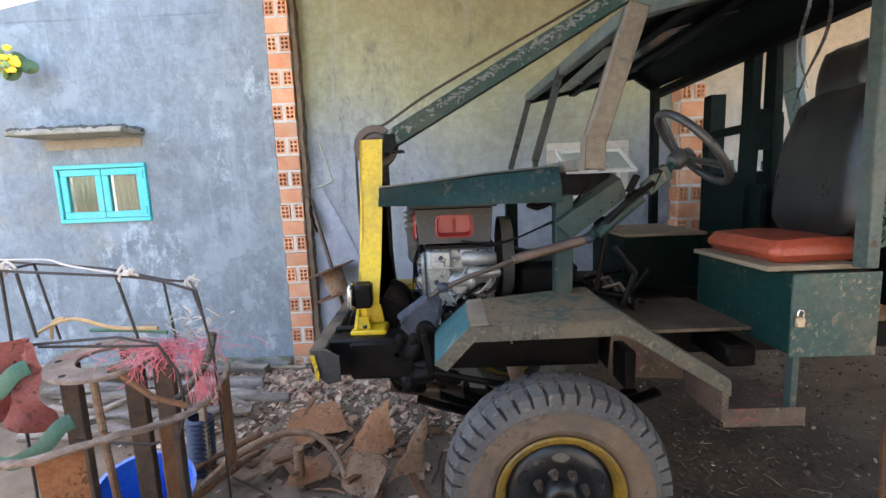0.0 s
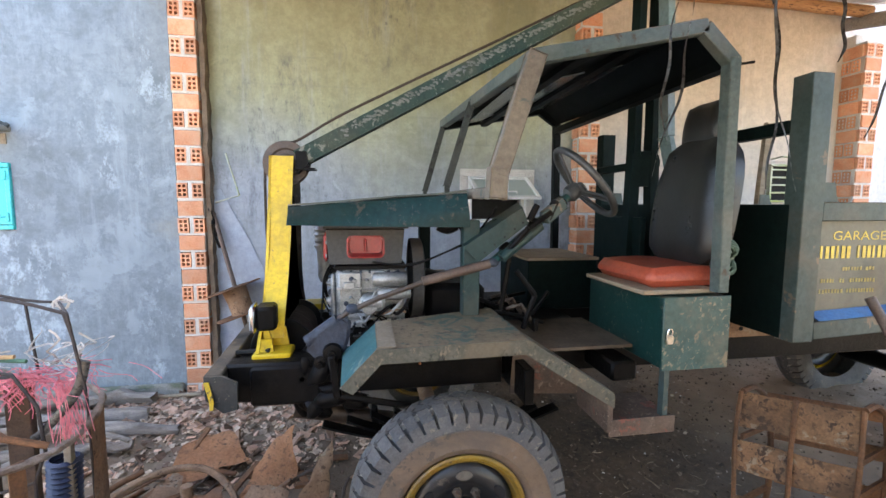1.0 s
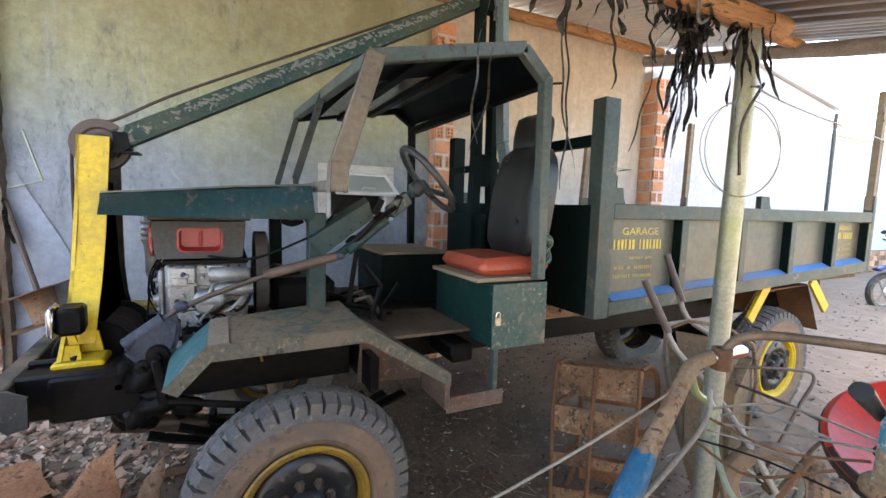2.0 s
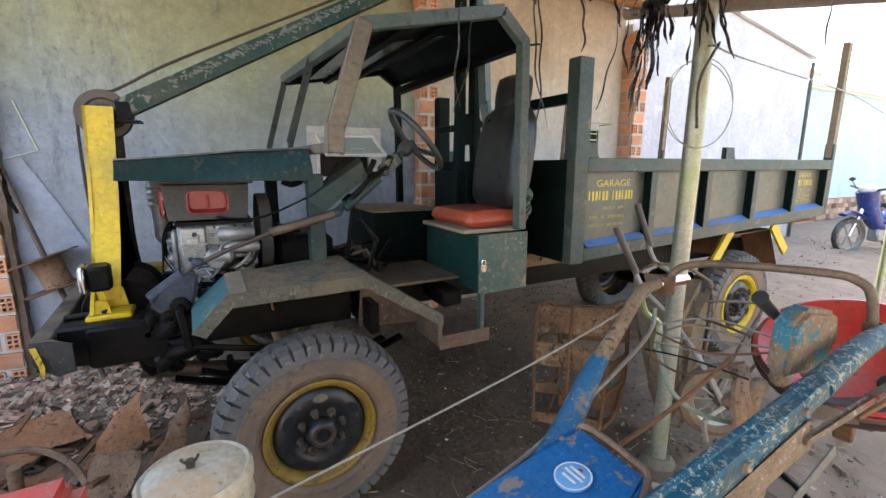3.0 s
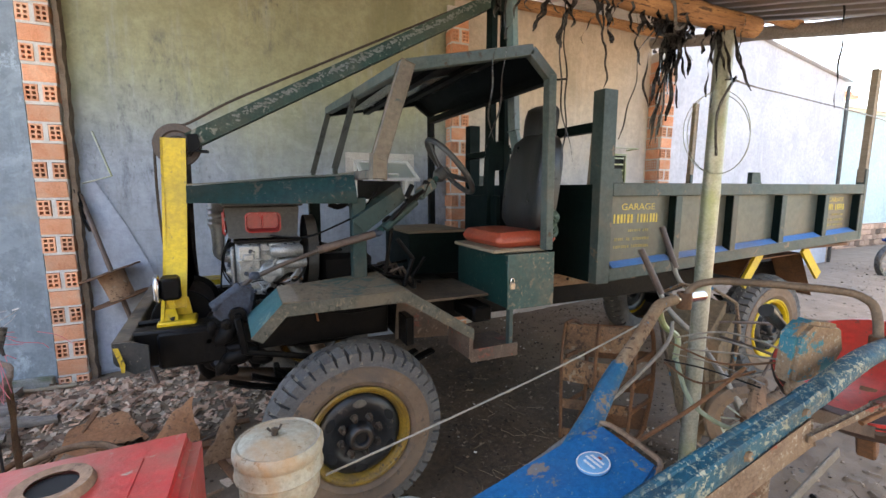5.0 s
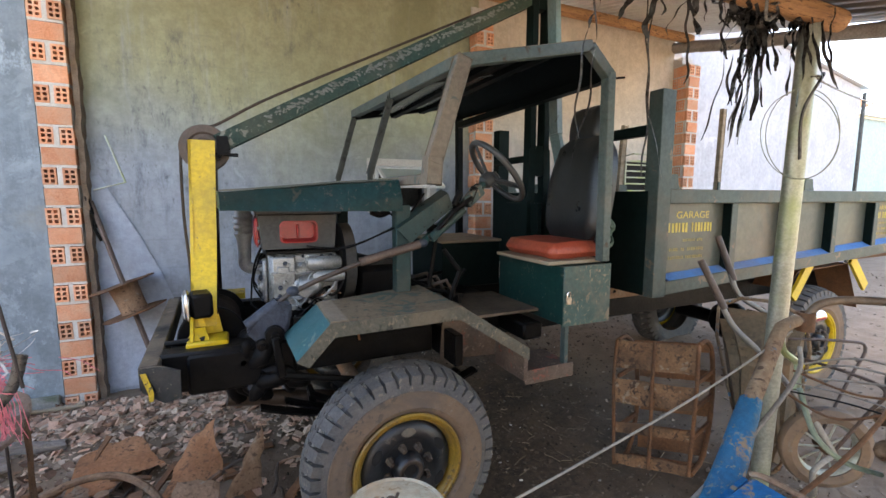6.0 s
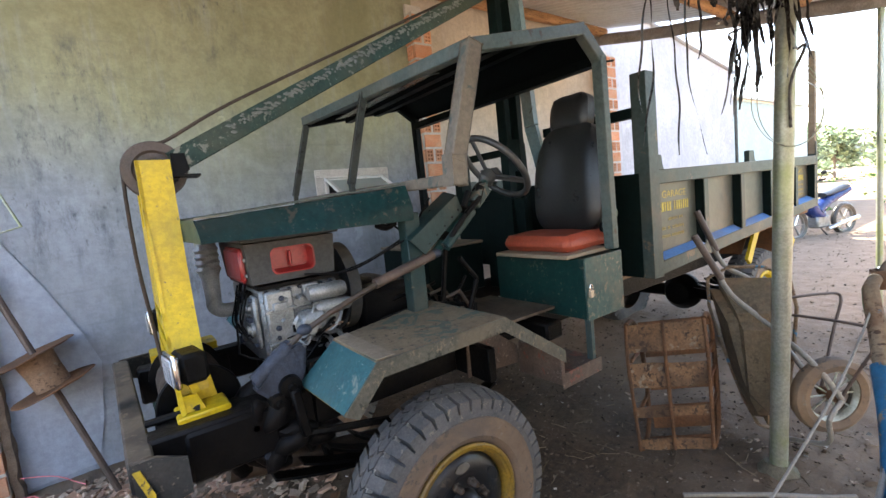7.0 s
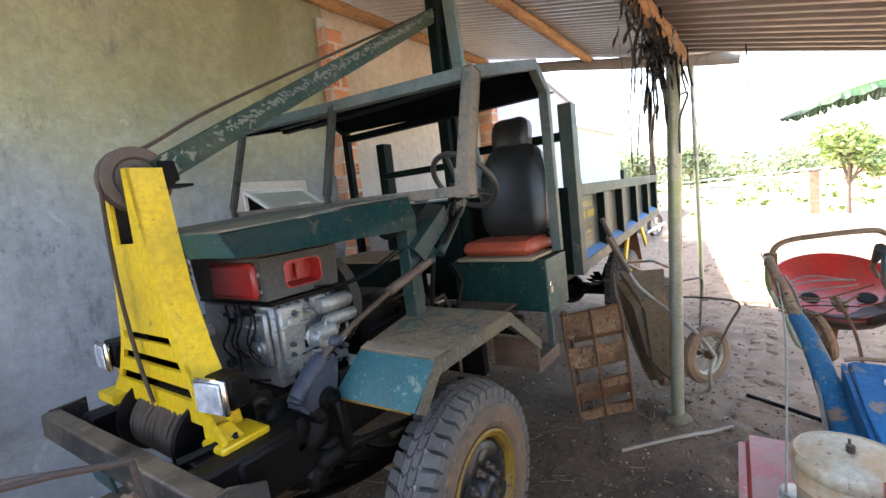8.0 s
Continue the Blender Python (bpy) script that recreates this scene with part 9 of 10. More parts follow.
scrap([(-0.95, 2.20, 0.15), (-0.58, 2.40, 0.16), (-0.72, 2.60, 0.24), (-0.96, 2.50, 0.22)], M["rust_orange"], "torn orange rusted sheet metal")
scrap([(-0.56, 2.10, 0.14), (-0.30, 2.22, 0.15), (-0.34, 2.40, 0.34), (-0.43, 2.38, 0.27)], M["rust_orange"], "torn orange rusted sheet metal")
scrap([(-0.30, 1.98, 0.12), (-0.12, 2.06, 0.12), (-0.10, 2.12, 0.40), (-0.13, 2.12, 0.34)], M["rust_light"], "pointed rusty sheet shard")
scrap([(-1.02, 1.98, 0.16), (-0.78, 2.12, 0.17), (-0.90, 2.30, 0.20)], M["rust_light"], "flat rusty sheet offcut")
scrap([(-0.80, 1.92, 0.14), (-0.60, 1.98, 0.15), (-0.62, 2.10, 0.22), (-0.78, 2.08, 0.20)], M["rust"], "dark rusty sheet offcut")
scrap([(-0.52, 1.92, 0.14), (-0.34, 1.86, 0.13), (-0.30, 2.0, 0.20), (-0.48, 2.04, 0.24)], M["rust_light"], "crumpled brown sheet offcut", 0.04)
for k in range(9):
    rr_ = random.Random(k + 300)
    x, y = -0.95 + 0.85 * rr_.random(), 1.85 + 0.55 * rr_.random()
    a, l = rr_.random() * 6.28, 0.10 + 0.14 * rr_.random()
    bm = nb()
    bar(bm, (x, y, 0.16), (x + l * math.cos(a), y + l * math.sin(a), 0.17 + 0.10 * rr_.random()), 0.03, 0.012, bevel=0.002)
    single("rusty_bracket", bm, M["rust"], "small rusty steel bracket in the debris", "bracket", "rusty brackets")


rr = random.Random(57)
for k in range(26):
    x, y = -1.25 + 1.25 * rr.random(), 1.75 + 0.75 * rr.random()
    a, l = rr.random() * 6.28, 0.14 + 0.34 * rr.random() ** 1.5
    z = rise(x, y)
    bm = nb()
    p, q = V(x, y, z + 0.012), V(x + l * math.cos(a), y + l * math.sin(a), z + 0.02 + 0.11 * rr.random() ** 2)
    if k % 3 == 0:
        bar(bm, p, q, rr.uniform(0.02, 0.05), 0.008, bevel=0.001)
        bmesh.ops.subdivide_edges(bm, edges=bm.edges[:], cuts=2, use_grid_fill=True)
    else:
        tube(bm, [p, p.lerp(q, 0.4) + V(0, 0, 0.02 * rr.random()), p.lerp(q, 0.7) + V(0.01, 0, 0.02 * rr.random()), q], rr.uniform(0.005, 0.011), 6, 3)
    for v in bm.verts:
        v.co += 0.005 * noise.noise_vector(v.co * 22)
    single("scrap_rod", bm, M[("rust", "rust_light", "leg_dark")[k % 3]], "bent rusty rod or strip lying in the debris", "scrap", "rusty scrap rods")


def rubble(name, n, pick, mat, lo, hi, label, seed, flat=0.5):
    """Broken chips scattered on the earth, joined."""
    rr_ = random.Random(seed)
    verts, faces = [], []
    for k in range(n):
        x, y = pick(rr_)
        s = lo + (hi - lo) * rr_.random() ** 2.2
        m = Matrix.Translation((x, y, rise(x, y) + s * flat * 0.35)) @ Euler((rr_.gauss(0, 0.4), rr_.gauss(0, 0.4), rr_.random() * 6.3)).to_matrix().to_4x4()
        b = len(verts)
        for dx, dy, dz in ((-1, -1, -1), (1, -1, -1), (1, 1, -1), (-1, 1, -1), (-1, -1, 1), (1, -1, 1), (1, 1, 1), (-1, 1, 1)):
            j = 0.55 + 0.6 * rr_.random()
            verts.append(m @ V(dx * s * 0.5 * j * 1.4, dy * s * 0.5 * (0.55 + 0.5 * rr_.random()), dz * s * flat * 0.5 * j))
        for f in ((0, 3, 2, 1), (4, 5, 6, 7), (0, 1, 5, 4), (1, 2, 6, 5), (2, 3, 7, 6), (3, 0, 4, 7)):
            faces.append([b + i for i in f])
    me = bpy.data.meshes.new(name)
    me.from_pydata(verts, [], faces)
    me.materials.append(mat)
    return tagged(new(name, me), label, "rubble", "", "stuff")


def near_wall(r):
    while True:
        x, y = r.uniform(-1.7, 0.3), 3.38 - abs(r.gauss(0, 0.55))
        if y > 1.75:
            return x, y


def under_truck(r):
    while True:
        x, y = r.uniform(0.3, 4.0), r.uniform(0.9, 3.4)
        if noise.noise((x * 1.7, y * 1.7, 5.0)) + 0.35 * (y - 1.9) > r.uniform(-0.5, 0.35):
            return x, y


def anywhere(r):
    return r.uniform(-2.2, 2.6), r.uniform(-0.3, 3.4)


def rubble_mat(name, a, b):
    m = surf(name, a, b, 0.95, scale=14.0, bump=0.3, spec=0.2)
    nt = m.node_tree
    bsdf = nt.nodes["Principled BSDF"]
    geo = nt.nodes.new("ShaderNodeNewGeometry")
    hsv = nt.nodes.new("ShaderNodeHueSaturation")
    r = nt.nodes.new("ShaderNodeMapRange")
    r.inputs["To Min"].default_value, r.inputs["To Max"].default_value = 0.35, 1.9
    nt.links.new(geo.outputs["Random Per Island"], r.inputs["Value"])
    nt.links.new(r.outputs["Result"], hsv.inputs["Value"])
    nt.links.new(bsdf.inputs["Base Color"].links[0].from_socket, hsv.inputs["Color"])
    nt.links.new(hsv.outputs["Color"], bsdf.inputs["Base Color"])
    return m


M["chip_red"] = rubble_mat("broken_brick", (0.26, 0.150, 0.10), (0.38, 0.25, 0.18))
M["chip_grey"] = rubble_mat("grey_rubble", (0.22, 0.160, 0.115), (0.38, 0.295, 0.225))
M["chip_pale"] = rubble_mat("pale_litter", (0.36, 0.33, 0.28), (0.50, 0.47, 0.42))
M["chip_yard"] = rubble_mat("dry_earth_grit", (0.15, 0.115, 0.085), (0.26, 0.205, 0.16))
M["chip_gravel"] = rubble_mat("brown_gravel", (0.062, 0.045, 0.031), (0.150, 0.112, 0.080))
M["chip_dark"] = rubble_mat("dark_clods", (0.045, 0.030, 0.020), (0.095, 0.066, 0.046))
rubble("brick_rubble", 1500, near_wall, M["chip_red"], 0.008, 0.062, "broken brick chips on the earth by the wall", 1, 0.32)
rubble("grey_rubble", 2600, near_wall, M["chip_grey"], 0.005, 0.046, "grey rubble and mortar crumbs by the wall", 2, 0.35)
rubble("gravel", 3600, under_truck, M["chip_gravel"], 0.003, 0.017, "small gravel and dirt crumbs under the truck", 3)
rubble("litter", 300, anywhere, M["chip_pale"], 0.004, 0.018, "pale litter flecks on the earth", 4, 0.25)
def yard(r):
    return r.uniform(2.0, 10.0), r.uniform(-2.0, 3.8)


rubble("yard_grit", 5000, yard, M["chip_yard"], 0.003, 0.022, "dry earth crumbs and grit in the yard", 6, 0.5)
def yard_front(r):
    return 1.0 + 3.6 * r.random() ** 1.2, r.uniform(-1.2, 1.25)


rubble("yard_clods", 1500, yard_front, M["chip_yard"], 0.003, 0.016, "small lumps of dry brown earth trodden loose", 7, 0.6)
rubble("clods", 5000, anywhere, M["chip_dark"], 0.003, 0.013, "dark soil clods on the trodden earth", 5, 0.6)


def twigs(n, seed):
    """Straw and broken twigs lying on the trodden earth, joined."""
    rr_ = random.Random(seed)
    verts, faces = [], []
    for k in range(n):
        x, y = rr_.uniform(0.4, 2.6), rr_.uniform(0.4, 2.4)
        l, w = rr_.uniform(0.012, 0.065) * (1.6 if k % 9 == 0 else 1.0), rr_.uniform(0.0010, 0.0024)
        m = Matrix.Translation((x, y, rise(x, y) + 0.003)) @ Euler((0, rr_.gauss(0, 0.06), rr_.random() * 6.3)).to_matrix().to_4x4()
        b, bend = len(verts), rr_.gauss(0, 0.12) * l
        for s, off in ((-1, 0.0), (0, bend), (1, 0.0)):
            verts += [m @ V(s * l, off - w, 0.0), m @ V(s * l, off + w, 0.0), m @ V(s * l, off, 2 * w)]
        for a in (b, b + 3):
            faces += [(a, a + 1, a + 4, a + 3), (a + 1, a + 2, a + 5, a + 4), (a + 2, a, a + 3, a + 5)]
        faces += [(b, b + 2, b + 1), (b + 6, b + 7, b + 8)]
    me = bpy.data.meshes.new("twigs")
    me.from_pydata(verts, [], faces)
    me.materials.append(M["twig"])
    tagged(new("twigs", me), "dry straw and broken twigs on the earth", "twigs", "", "stuff")


M["twig"] = rubble_mat("dry_straw", (0.115, 0.085, 0.052), (0.215, 0.165, 0.108))
twigs(230, 12)


def tyre_tracks():
    """Chevron ridges pressed into the earth along two wheel tracks."""
    rr_ = random.Random(8)
    verts, faces = [], []
    for y0, x0, x1 in ((0.55, 1.7, 6.0), (0.98, 2.8, 6.5), (-0.35, 1.0, 6.0)):
        x = x0
        while x < x1:
            yc = y0 + 0.06 * math.sin(x * 1.3)
            for s in (-1, 1):
                if rr_.random() < 0.5:
                    m = Matrix.Translation((x + 0.02 * s + rr_.gauss(0, 0.006), yc + 0.055 * s, rise(x, yc) + 0.001)) @ Matrix.Rotation(radians(90 + 28 * s + rr_.gauss(0, 5)), 4, "Z")
                    b = len(verts)
                    l, w, h = rr_.uniform(0.035, 0.055), rr_.uniform(0.012, 0.018), rr_.uniform(0.004, 0.012)
                    verts += [m @ V(p, q, r) for p, q, r in ((-l, -w, -0.02), (l, -w, -0.02), (l, w, -0.02), (-l, w, -0.02), (-l * 0.8, -w * 0.5, h), (l * 0.8, -w * 0.5, h), (l * 0.8, w * 0.5, h), (-l * 0.8, w * 0.5, h))]
                    faces += [[b + i for i in f] for f in ((4, 5, 6, 7), (0, 1, 5, 4), (1, 2, 6, 5), (2, 3, 7, 6), (3, 0, 4, 7))]
            x += 0.085
    me = bpy.data.meshes.new("tyre_tracks")
    me.from_pydata(verts, [], faces)
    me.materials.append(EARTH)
    for p in me.polygons:
        p.use_smooth = True
    tagged(new("tyre_tracks", me), "chevron tyre tread ridges pressed into the earth", "tracks", "", "stuff")


tyre_tracks()


# ---- strips hanging from the roof, wire ring, power line ----
def strip(x, y, z0, z1, w, k, sway=0.05):
    rr_ = random.Random(k * 13 + 5)
    bm = nb()
    n = 26
    ph, am, tw = rr_.random() * 6, sway * (0.4 + rr_.random()), rr_.uniform(-6, 6)
    dx, dy = rr_.gauss(0, 0.03), rr_.gauss(0, 0.03)
    rows = []
    for i in range(n + 1):
        t = i / n
        c = V(x + dx * t + am * math.sin(ph + t * 3.5) * t + 0.006 * math.sin(ph * 3 + t * 19), y + dy * t + 0.4 * am * math.cos(ph + t * 4), z0 + (z1 - z0) * t)
        a = ph + tw * t
        hw = w * (0.5 if t < 0.95 else 0.25)
        rows.append((bm.verts.new(c + V(math.cos(a), math.sin(a), 0) * hw), bm.verts.new(c - V(math.cos(a), math.sin(a), 0) * hw)))
    for p, q in zip(rows, rows[1:]):
        bm.faces.new((p[0], p[1], q[1], q[0]))
    bmesh.ops.solidify(bm, geom=bm.faces[:], thickness=0.002)
    return single("hanging_strip", bm, M["strip"], "torn black rubber strip hanging from the log", "strip", "black strips under the roof")


# single long ones
for k, (x, y, z1, w) in enumerate(((1.00, 0.87, 1.59, 0.012), (1.35, 0.87, 1.73, 0.012), (1.09, 0.96, 1.60, 0.012), (0.74, 0.84, 1.70, 0.012), (0.79, 0.86, 1.62, 0.012), (1.22, 0.90, 1.93, 0.016), (1.46, 0.88, 1.86, 0.018), (1.15, 0.85, 2.06, 0.02), (0.92, 0.86, 2.10, 0.02), (1.28, 0.85, 2.08, 0.022), (1.40, 0.87, 2.00, 0.022), (0.85, 0.86, 2.12, 0.018), (1.55, 0.84, 2.03, 0.02))):
    strip(x, y, 2.21, z1, w * 0.5, k, 0.035)
strip(2.0, 0.55, 2.215, 1.84, 0.007, 77, 0.02)
rr = random.Random(21)
for k in range(22):
    strip(1.575 + rr.gauss(0, 0.016), 0.92 + rr.gauss(0, 0.018), 2.24, rr.choice((1.76, 1.80, 1.90, 1.98, 2.05)) + rr.gauss(0, 0.03), 0.010 + 0.008 * rr.random(), 100 + k, 0.018)
for k in range(9):
    strip(1.80 + rr.gauss(0, 0.02), 0.85 + rr.gauss(0, 0.03), 2.22, rr.uniform(1.86, 2.06), 0.012, 200 + k, 0.02)
for k in range(24):
    strip(0.72 + 1.08 * (k + rr.random()) / 24, 0.855 + rr.gauss(0, 0.02), 2.225, rr.uniform(2.02, 2.17), rr.uniform(0.010, 0.022), 300 + k, 0.02)
bm = nb()
for k in range(26):
    c = V(1.575 + rr.gauss(0, 0.07), 0.90 + rr.gauss(0, 0.03), 2.19 + rr.gauss(0, 0.02))
    pts = [c]
    for j in range(5):
        pts.append(pts[-1] + V(rr.gauss(0, 0.035), rr.gauss(0, 0.02), rr.gauss(0, 0.025)))
    tube(bm, pts, 0.007, 5, 3, 0.2)
single("strip_bundle", bm, M["strip"], "knotted bundle of black rubber strips on the log", "strips", "", "stuff")

t = thing("wire_coil", (1.87, 0.85, 1.615), "coil of grey wire hung on the steel post", "wire")
for k in range(2):
    bm = nb()
    c = V(1.822, 0.862 - 0.010 * k, 1.772 + 0.004 * k)
    R = 0.168 + 0.005 * k
    pts = [c + V(0.55, -0.83, 0) * math.cos(a) * R * (0.72 + 0.02 * k) + V(0, 0.02 * math.sin(a + k), math.sin(a) * R) for a in np.linspace(0, 2 * math.pi, 33)]
    tube(bm, pts, 0.0018, 5)
    part("wire_turn", bm, M["galv"], t)
t = thing("power_cord", (1.87, 0.84, 2.0), "thin black cord tied to the post and slung outside", "cord")
bm = nb()
tube(bm, [(1.82, 0.84, 1.985), (1.87, 0.835, 1.99), (1.92, 0.88, 2.01), (2.20, 0.95, 2.015), (3.0, 1.153, 2.064), (4.3, 1.303, 2.052), (7.0, 1.9, 2.10), (10.0, 2.6, 2.5)], 0.004, 6, 6)
part("cord", bm, M["strip"], t)
bm = nb()
tube(bm, [(1.90, 0.85, 1.99), (1.82, 0.80, 1.98), (1.79, 0.84, 1.85), (1.82, 0.85, 1.68)], 0.006, 6, 5)
part("cord_tail", bm, M["strip"], t)

# ---- outside ----
def white_house():
    h = thing("house", (7.2, 4.2, 0.2), "whitewashed neighbouring house with a low gable", "house")
    bm = nb()
    plate(bm, [(4.70, 3.62, -0.1), (9.45, 3.86, -0.1), (9.45, 3.86, 3.36), (4.70, 3.62, 3.90)], (0.0, 0.2, 0))
    part("wall", bm, M["wall_white"], h)
    bm = nb()
    plate(bm, [(4.60, 3.55, 3.915), (9.60, 3.80, 3.36), (9.60, 9.0, 3.36), (4.60, 9.0, 3.915)], (0, 0, 0.05))
    part("roof", bm, M["zinc"], h, "grey sheet roof edge")
    bm = nb()
    tube(bm, [(9.52, 3.84, 0.1), (9.52, 3.84, 3.3)], 0.03, 8)
    part("drain_pipe", bm, M["strip"], h, "dark drain pipe at the corner")
    bm = nb()
    box(bm, 9.25, 9.45, 4.06, 9.0, -0.1, 3.30)
    part("end_wall", bm, M["wall_white"], h)
    h = thing("shed", (13.0, 5.0, 0.2), "pale cyan sheet-metal shed on a low brick base", "shed")
    bm = nb()
    box(bm, 9.6, 17.5, 4.75, 4.85, 0.78, 3.2)
    part("sheet_wall", bm, M["wall_cyan"], h)
    bm = nb()
    for r in range(6):
        for k in range(36):
            x = 9.6 + k * 0.22 + (0.11 if r % 2 else 0)
            box(bm, x, x + 0.205, 4.70, 4.88, 0.05 + r * 0.12, 0.16 + r * 0.12)
    tagged(part("brick_base", bm, M["chip_red"], h, "low bare brick base"), kind="stuff")
    bm = nb()
    plate(bm, [(9.5, 4.6, 3.22), (17.6, 4.6, 3.22), (17.6, 8.0, 3.75), (9.5, 8.0, 3.75)], (0, 0, 0.05))
    part("roof", bm, M["zinc"], h)
    bm = nb()
    for k in range(24):
        rr_ = random.Random(k)
        x, y = 10.5 + 1.8 * rr_.random(), 5.0 + 0.8 * rr_.random()
        z = 3.36 + 0.09 * (k // 6)
        box(bm, x, x + 0.35, y, y + 0.2, z, z + 0.08)
    tagged(part("roof_tiles", bm, M["brick"], h, "stack of orange roof tiles"), kind="stuff")


white_house()


def motorbike():
    t = thing("motorbike", (9.3, 3.0, 0.18), "blue underbone motorbike parked in the yard", "motorbike")
    z0 = 0.16
    ax = V(0.35, 0.94, 0)
    f, r = V(9.0, 2.80, z0 + 0.29), V(10.12, 2.38, z0 + 0.29)
    ax = V(0.35, 0.93, 0).normalized()
    for w in (f, r):
        bm = nb()
        lathe(bm, [(0.21, -0.03), (0.26, -0.045), (0.29, -0.02), (0.295, 0), (0.29, 0.02), (0.26, 0.045), (0.21, 0.03)], w, ax, 28, True)
        wh = part("wheel", bm, M["strip"], t)
        bm = nb()
        lathe(bm, [(0.20, -0.02), (0.215, -0.03), (0.215, 0.03), (0.20, 0.02)], w, ax, 28, True)
        for k in range(6):
            a = 2 * math.pi * k / 6
            d, s, u = frame_of(ax)
            bar(bm, w, w + (s * math.cos(a) + u * math.sin(a)) * 0.2, 0.02, 0.02)
        part("rim", bm, M["wire_grey"], wh)
    d = (r - f).normalized()
    bm = nb()
    tube(bm, [f, f + V(0, 0, 0.38) + d * 0.16, f + V(0, 0, 0.58) + d * 0.26], 0.028, 8)
    part("fork", bm, M["chrome"], t)
    bm = nb()
    tube(bm, [f + V(0, 0, 0.33) - d * 0.16, f + V(0, 0, 0.37), f + V(0, 0, 0.27) + d * 0.26], 0.07, 8, 4, 0.4)
    part("front_mudguard", bm, M["bike_blue"], t)
    bm = nb()
    pts = [f + d * 0.22 + V(0, 0, 0.70), f + d * 0.30 + V(0, 0, 0.42), f + d * 0.45 + V(0, 0, 0.20), f + d * 0.62 + V(0, 0, 0.12)]
    tube(bm, pts, lambda u: 0.15 - 0.05 * u, 10, 4)
    part("leg_shield", bm, M["bike_blue"], t, "blue and white leg shield")
    bm = nb()
    tube(bm, [f + d * 0.5 + V(0, 0, 0.20), f + d * 0.75 + V(0, 0, 0.35), f + d * 1.05 + V(0, 0, 0.44), f + d * 1.32 + V(0, 0, 0.52)], lambda u: 0.12 - 0.06 * u, 10, 4)
    part("tail_body", bm, M["bike_blue"], t)
    bm = nb()
    tube(bm, [f + d * 0.62 + V(0, 0, 0.47), f + d * 0.85 + V(0, 0, 0.50), f + d * 1.20 + V(0, 0, 0.58)], 0.11, 10, 5, 0.4)
    part("saddle", bm, M["seat_black"], t, "black saddle")
    bm = nb()
    c = f + d * 0.26 + V(0, 0, 0.72)
    tube(bm, [c - ax * 0.32 + V(0.04, 0, 0.05), c - ax * 0.1, c + ax * 0.1, c + ax * 0.32 + V(0.04, 0, 0.05)], 0.016, 8, 3)
    part("handlebar", bm, M["strip"], t)
    bm = nb()
    bmesh.ops.create_icosphere(bm, subdivisions=2, radius=0.10, matrix=Matrix.Translation(c - d * 0.05 + V(0, 0, 0.02)) @ Matrix.Diagonal((1.0, 1.2, 0.8, 1)))
    part("headlight_cowl", bm, M["white_paint"], t)
    for s in (-1, 1):
        bm = nb()
        tube(bm, [c + ax * 0.2 * s, c + ax * 0.3 * s + V(0, 0, 0.14)], 0.006, 6)
        bmesh.ops.create_icosphere(bm, subdivisions=1, radius=0.05, matrix=Matrix.Translation(c + ax * 0.3 * s + V(0, 0, 0.16)) @ Matrix.Diagonal((0.4, 1, 0.7, 1)))
        part("mirror", bm, M["strip"], t)
    bm = nb()
    box(bm, -0.16, 0.16, -0.09, 0.09, 0.08, 0.30, 0.03, Matrix.Translation(f + d * 0.58 + V(0, 0, -0.18)) @ Matrix.Rotation(math.atan2(d.y, d.x), 4, "Z"))
    part("motor", bm, M["alu"], t)
    bm = nb()
    tube(bm, [f + d * 0.62 + V(0, 0, -0.12) - ax * 0.12, r + V(0, 0, 0.02) - ax * 0.14 + d * 0.15], 0.04, 8)
    part("silencer", bm, M["chrome"], t)
    bm = nb()
    tube(bm, [f + d * 0.62 + V(0, 0, -0.1), f + d * 0.6 + V(0, 0, -0.28) - ax * 0.16], 0.012, 6)
    part("side_stand", bm, M["strip"], t)


M["bike_blue"] = surf("blue_bike_paint", (0.010, 0.026, 0.12), (0.018, 0.045, 0.18), 0.25, scale=3.0, bump=0.0)
motorbike()


def leaf_mesh(name, blobs, n, size, mat, label, cat, kind="stuff", seed=1, trunk=None):
    """A crown of many small leaves round uneven clumps."""
    rr_ = random.Random(seed)
    verts, faces = [], []
    for k in range(n):
        c, r = blobs[rr_.randrange(len(blobs))]
        d = V(rr_.gauss(0, 1), rr_.gauss(0, 1), rr_.gauss(0, 1)).normalized() * r * (0.55 + 0.5 * rr_.random() ** 0.6)
        p = V(c) + V(d.x, d.y, d.z * 0.75)
        a = V(rr_.gauss(0, 1), rr_.gauss(0, 1), rr_.gauss(0, 0.6)).normalized()
        b = a.cross(V(rr_.gauss(0, 1), rr_.gauss(0, 1), rr_.gauss(0, 1))).normalized()
        s = size * (0.6 + 0.8 * rr_.random())
        i = len(verts)
        verts += [p - a * s, p + b * s * 0.45, p + a * s, p - b * s * 0.45]
        faces.append((i, i + 1, i + 2, i + 3))
    me = bpy.data.meshes.new(name)
    me.from_pydata(verts, [], faces)
    me.materials.append(mat)
    return me


M["leaf"] = rubble_mat("sunlit_leaves", (0.10, 0.18, 0.045), (0.17, 0.27, 0.08))
# leaf colour raised to hold the glare of full sun
M["leaf_pale"] = rubble_mat("pale_leaves_sun_glare_in_colour", (0.26, 0.36, 0.13), (0.34, 0.44, 0.20))
# distance haze is mixed into this paler leaf colour
M["leaf_far"] = rubble_mat("far_leaves_haze_in_colour", (0.22, 0.29, 0.17), (0.30, 0.36, 0.23))
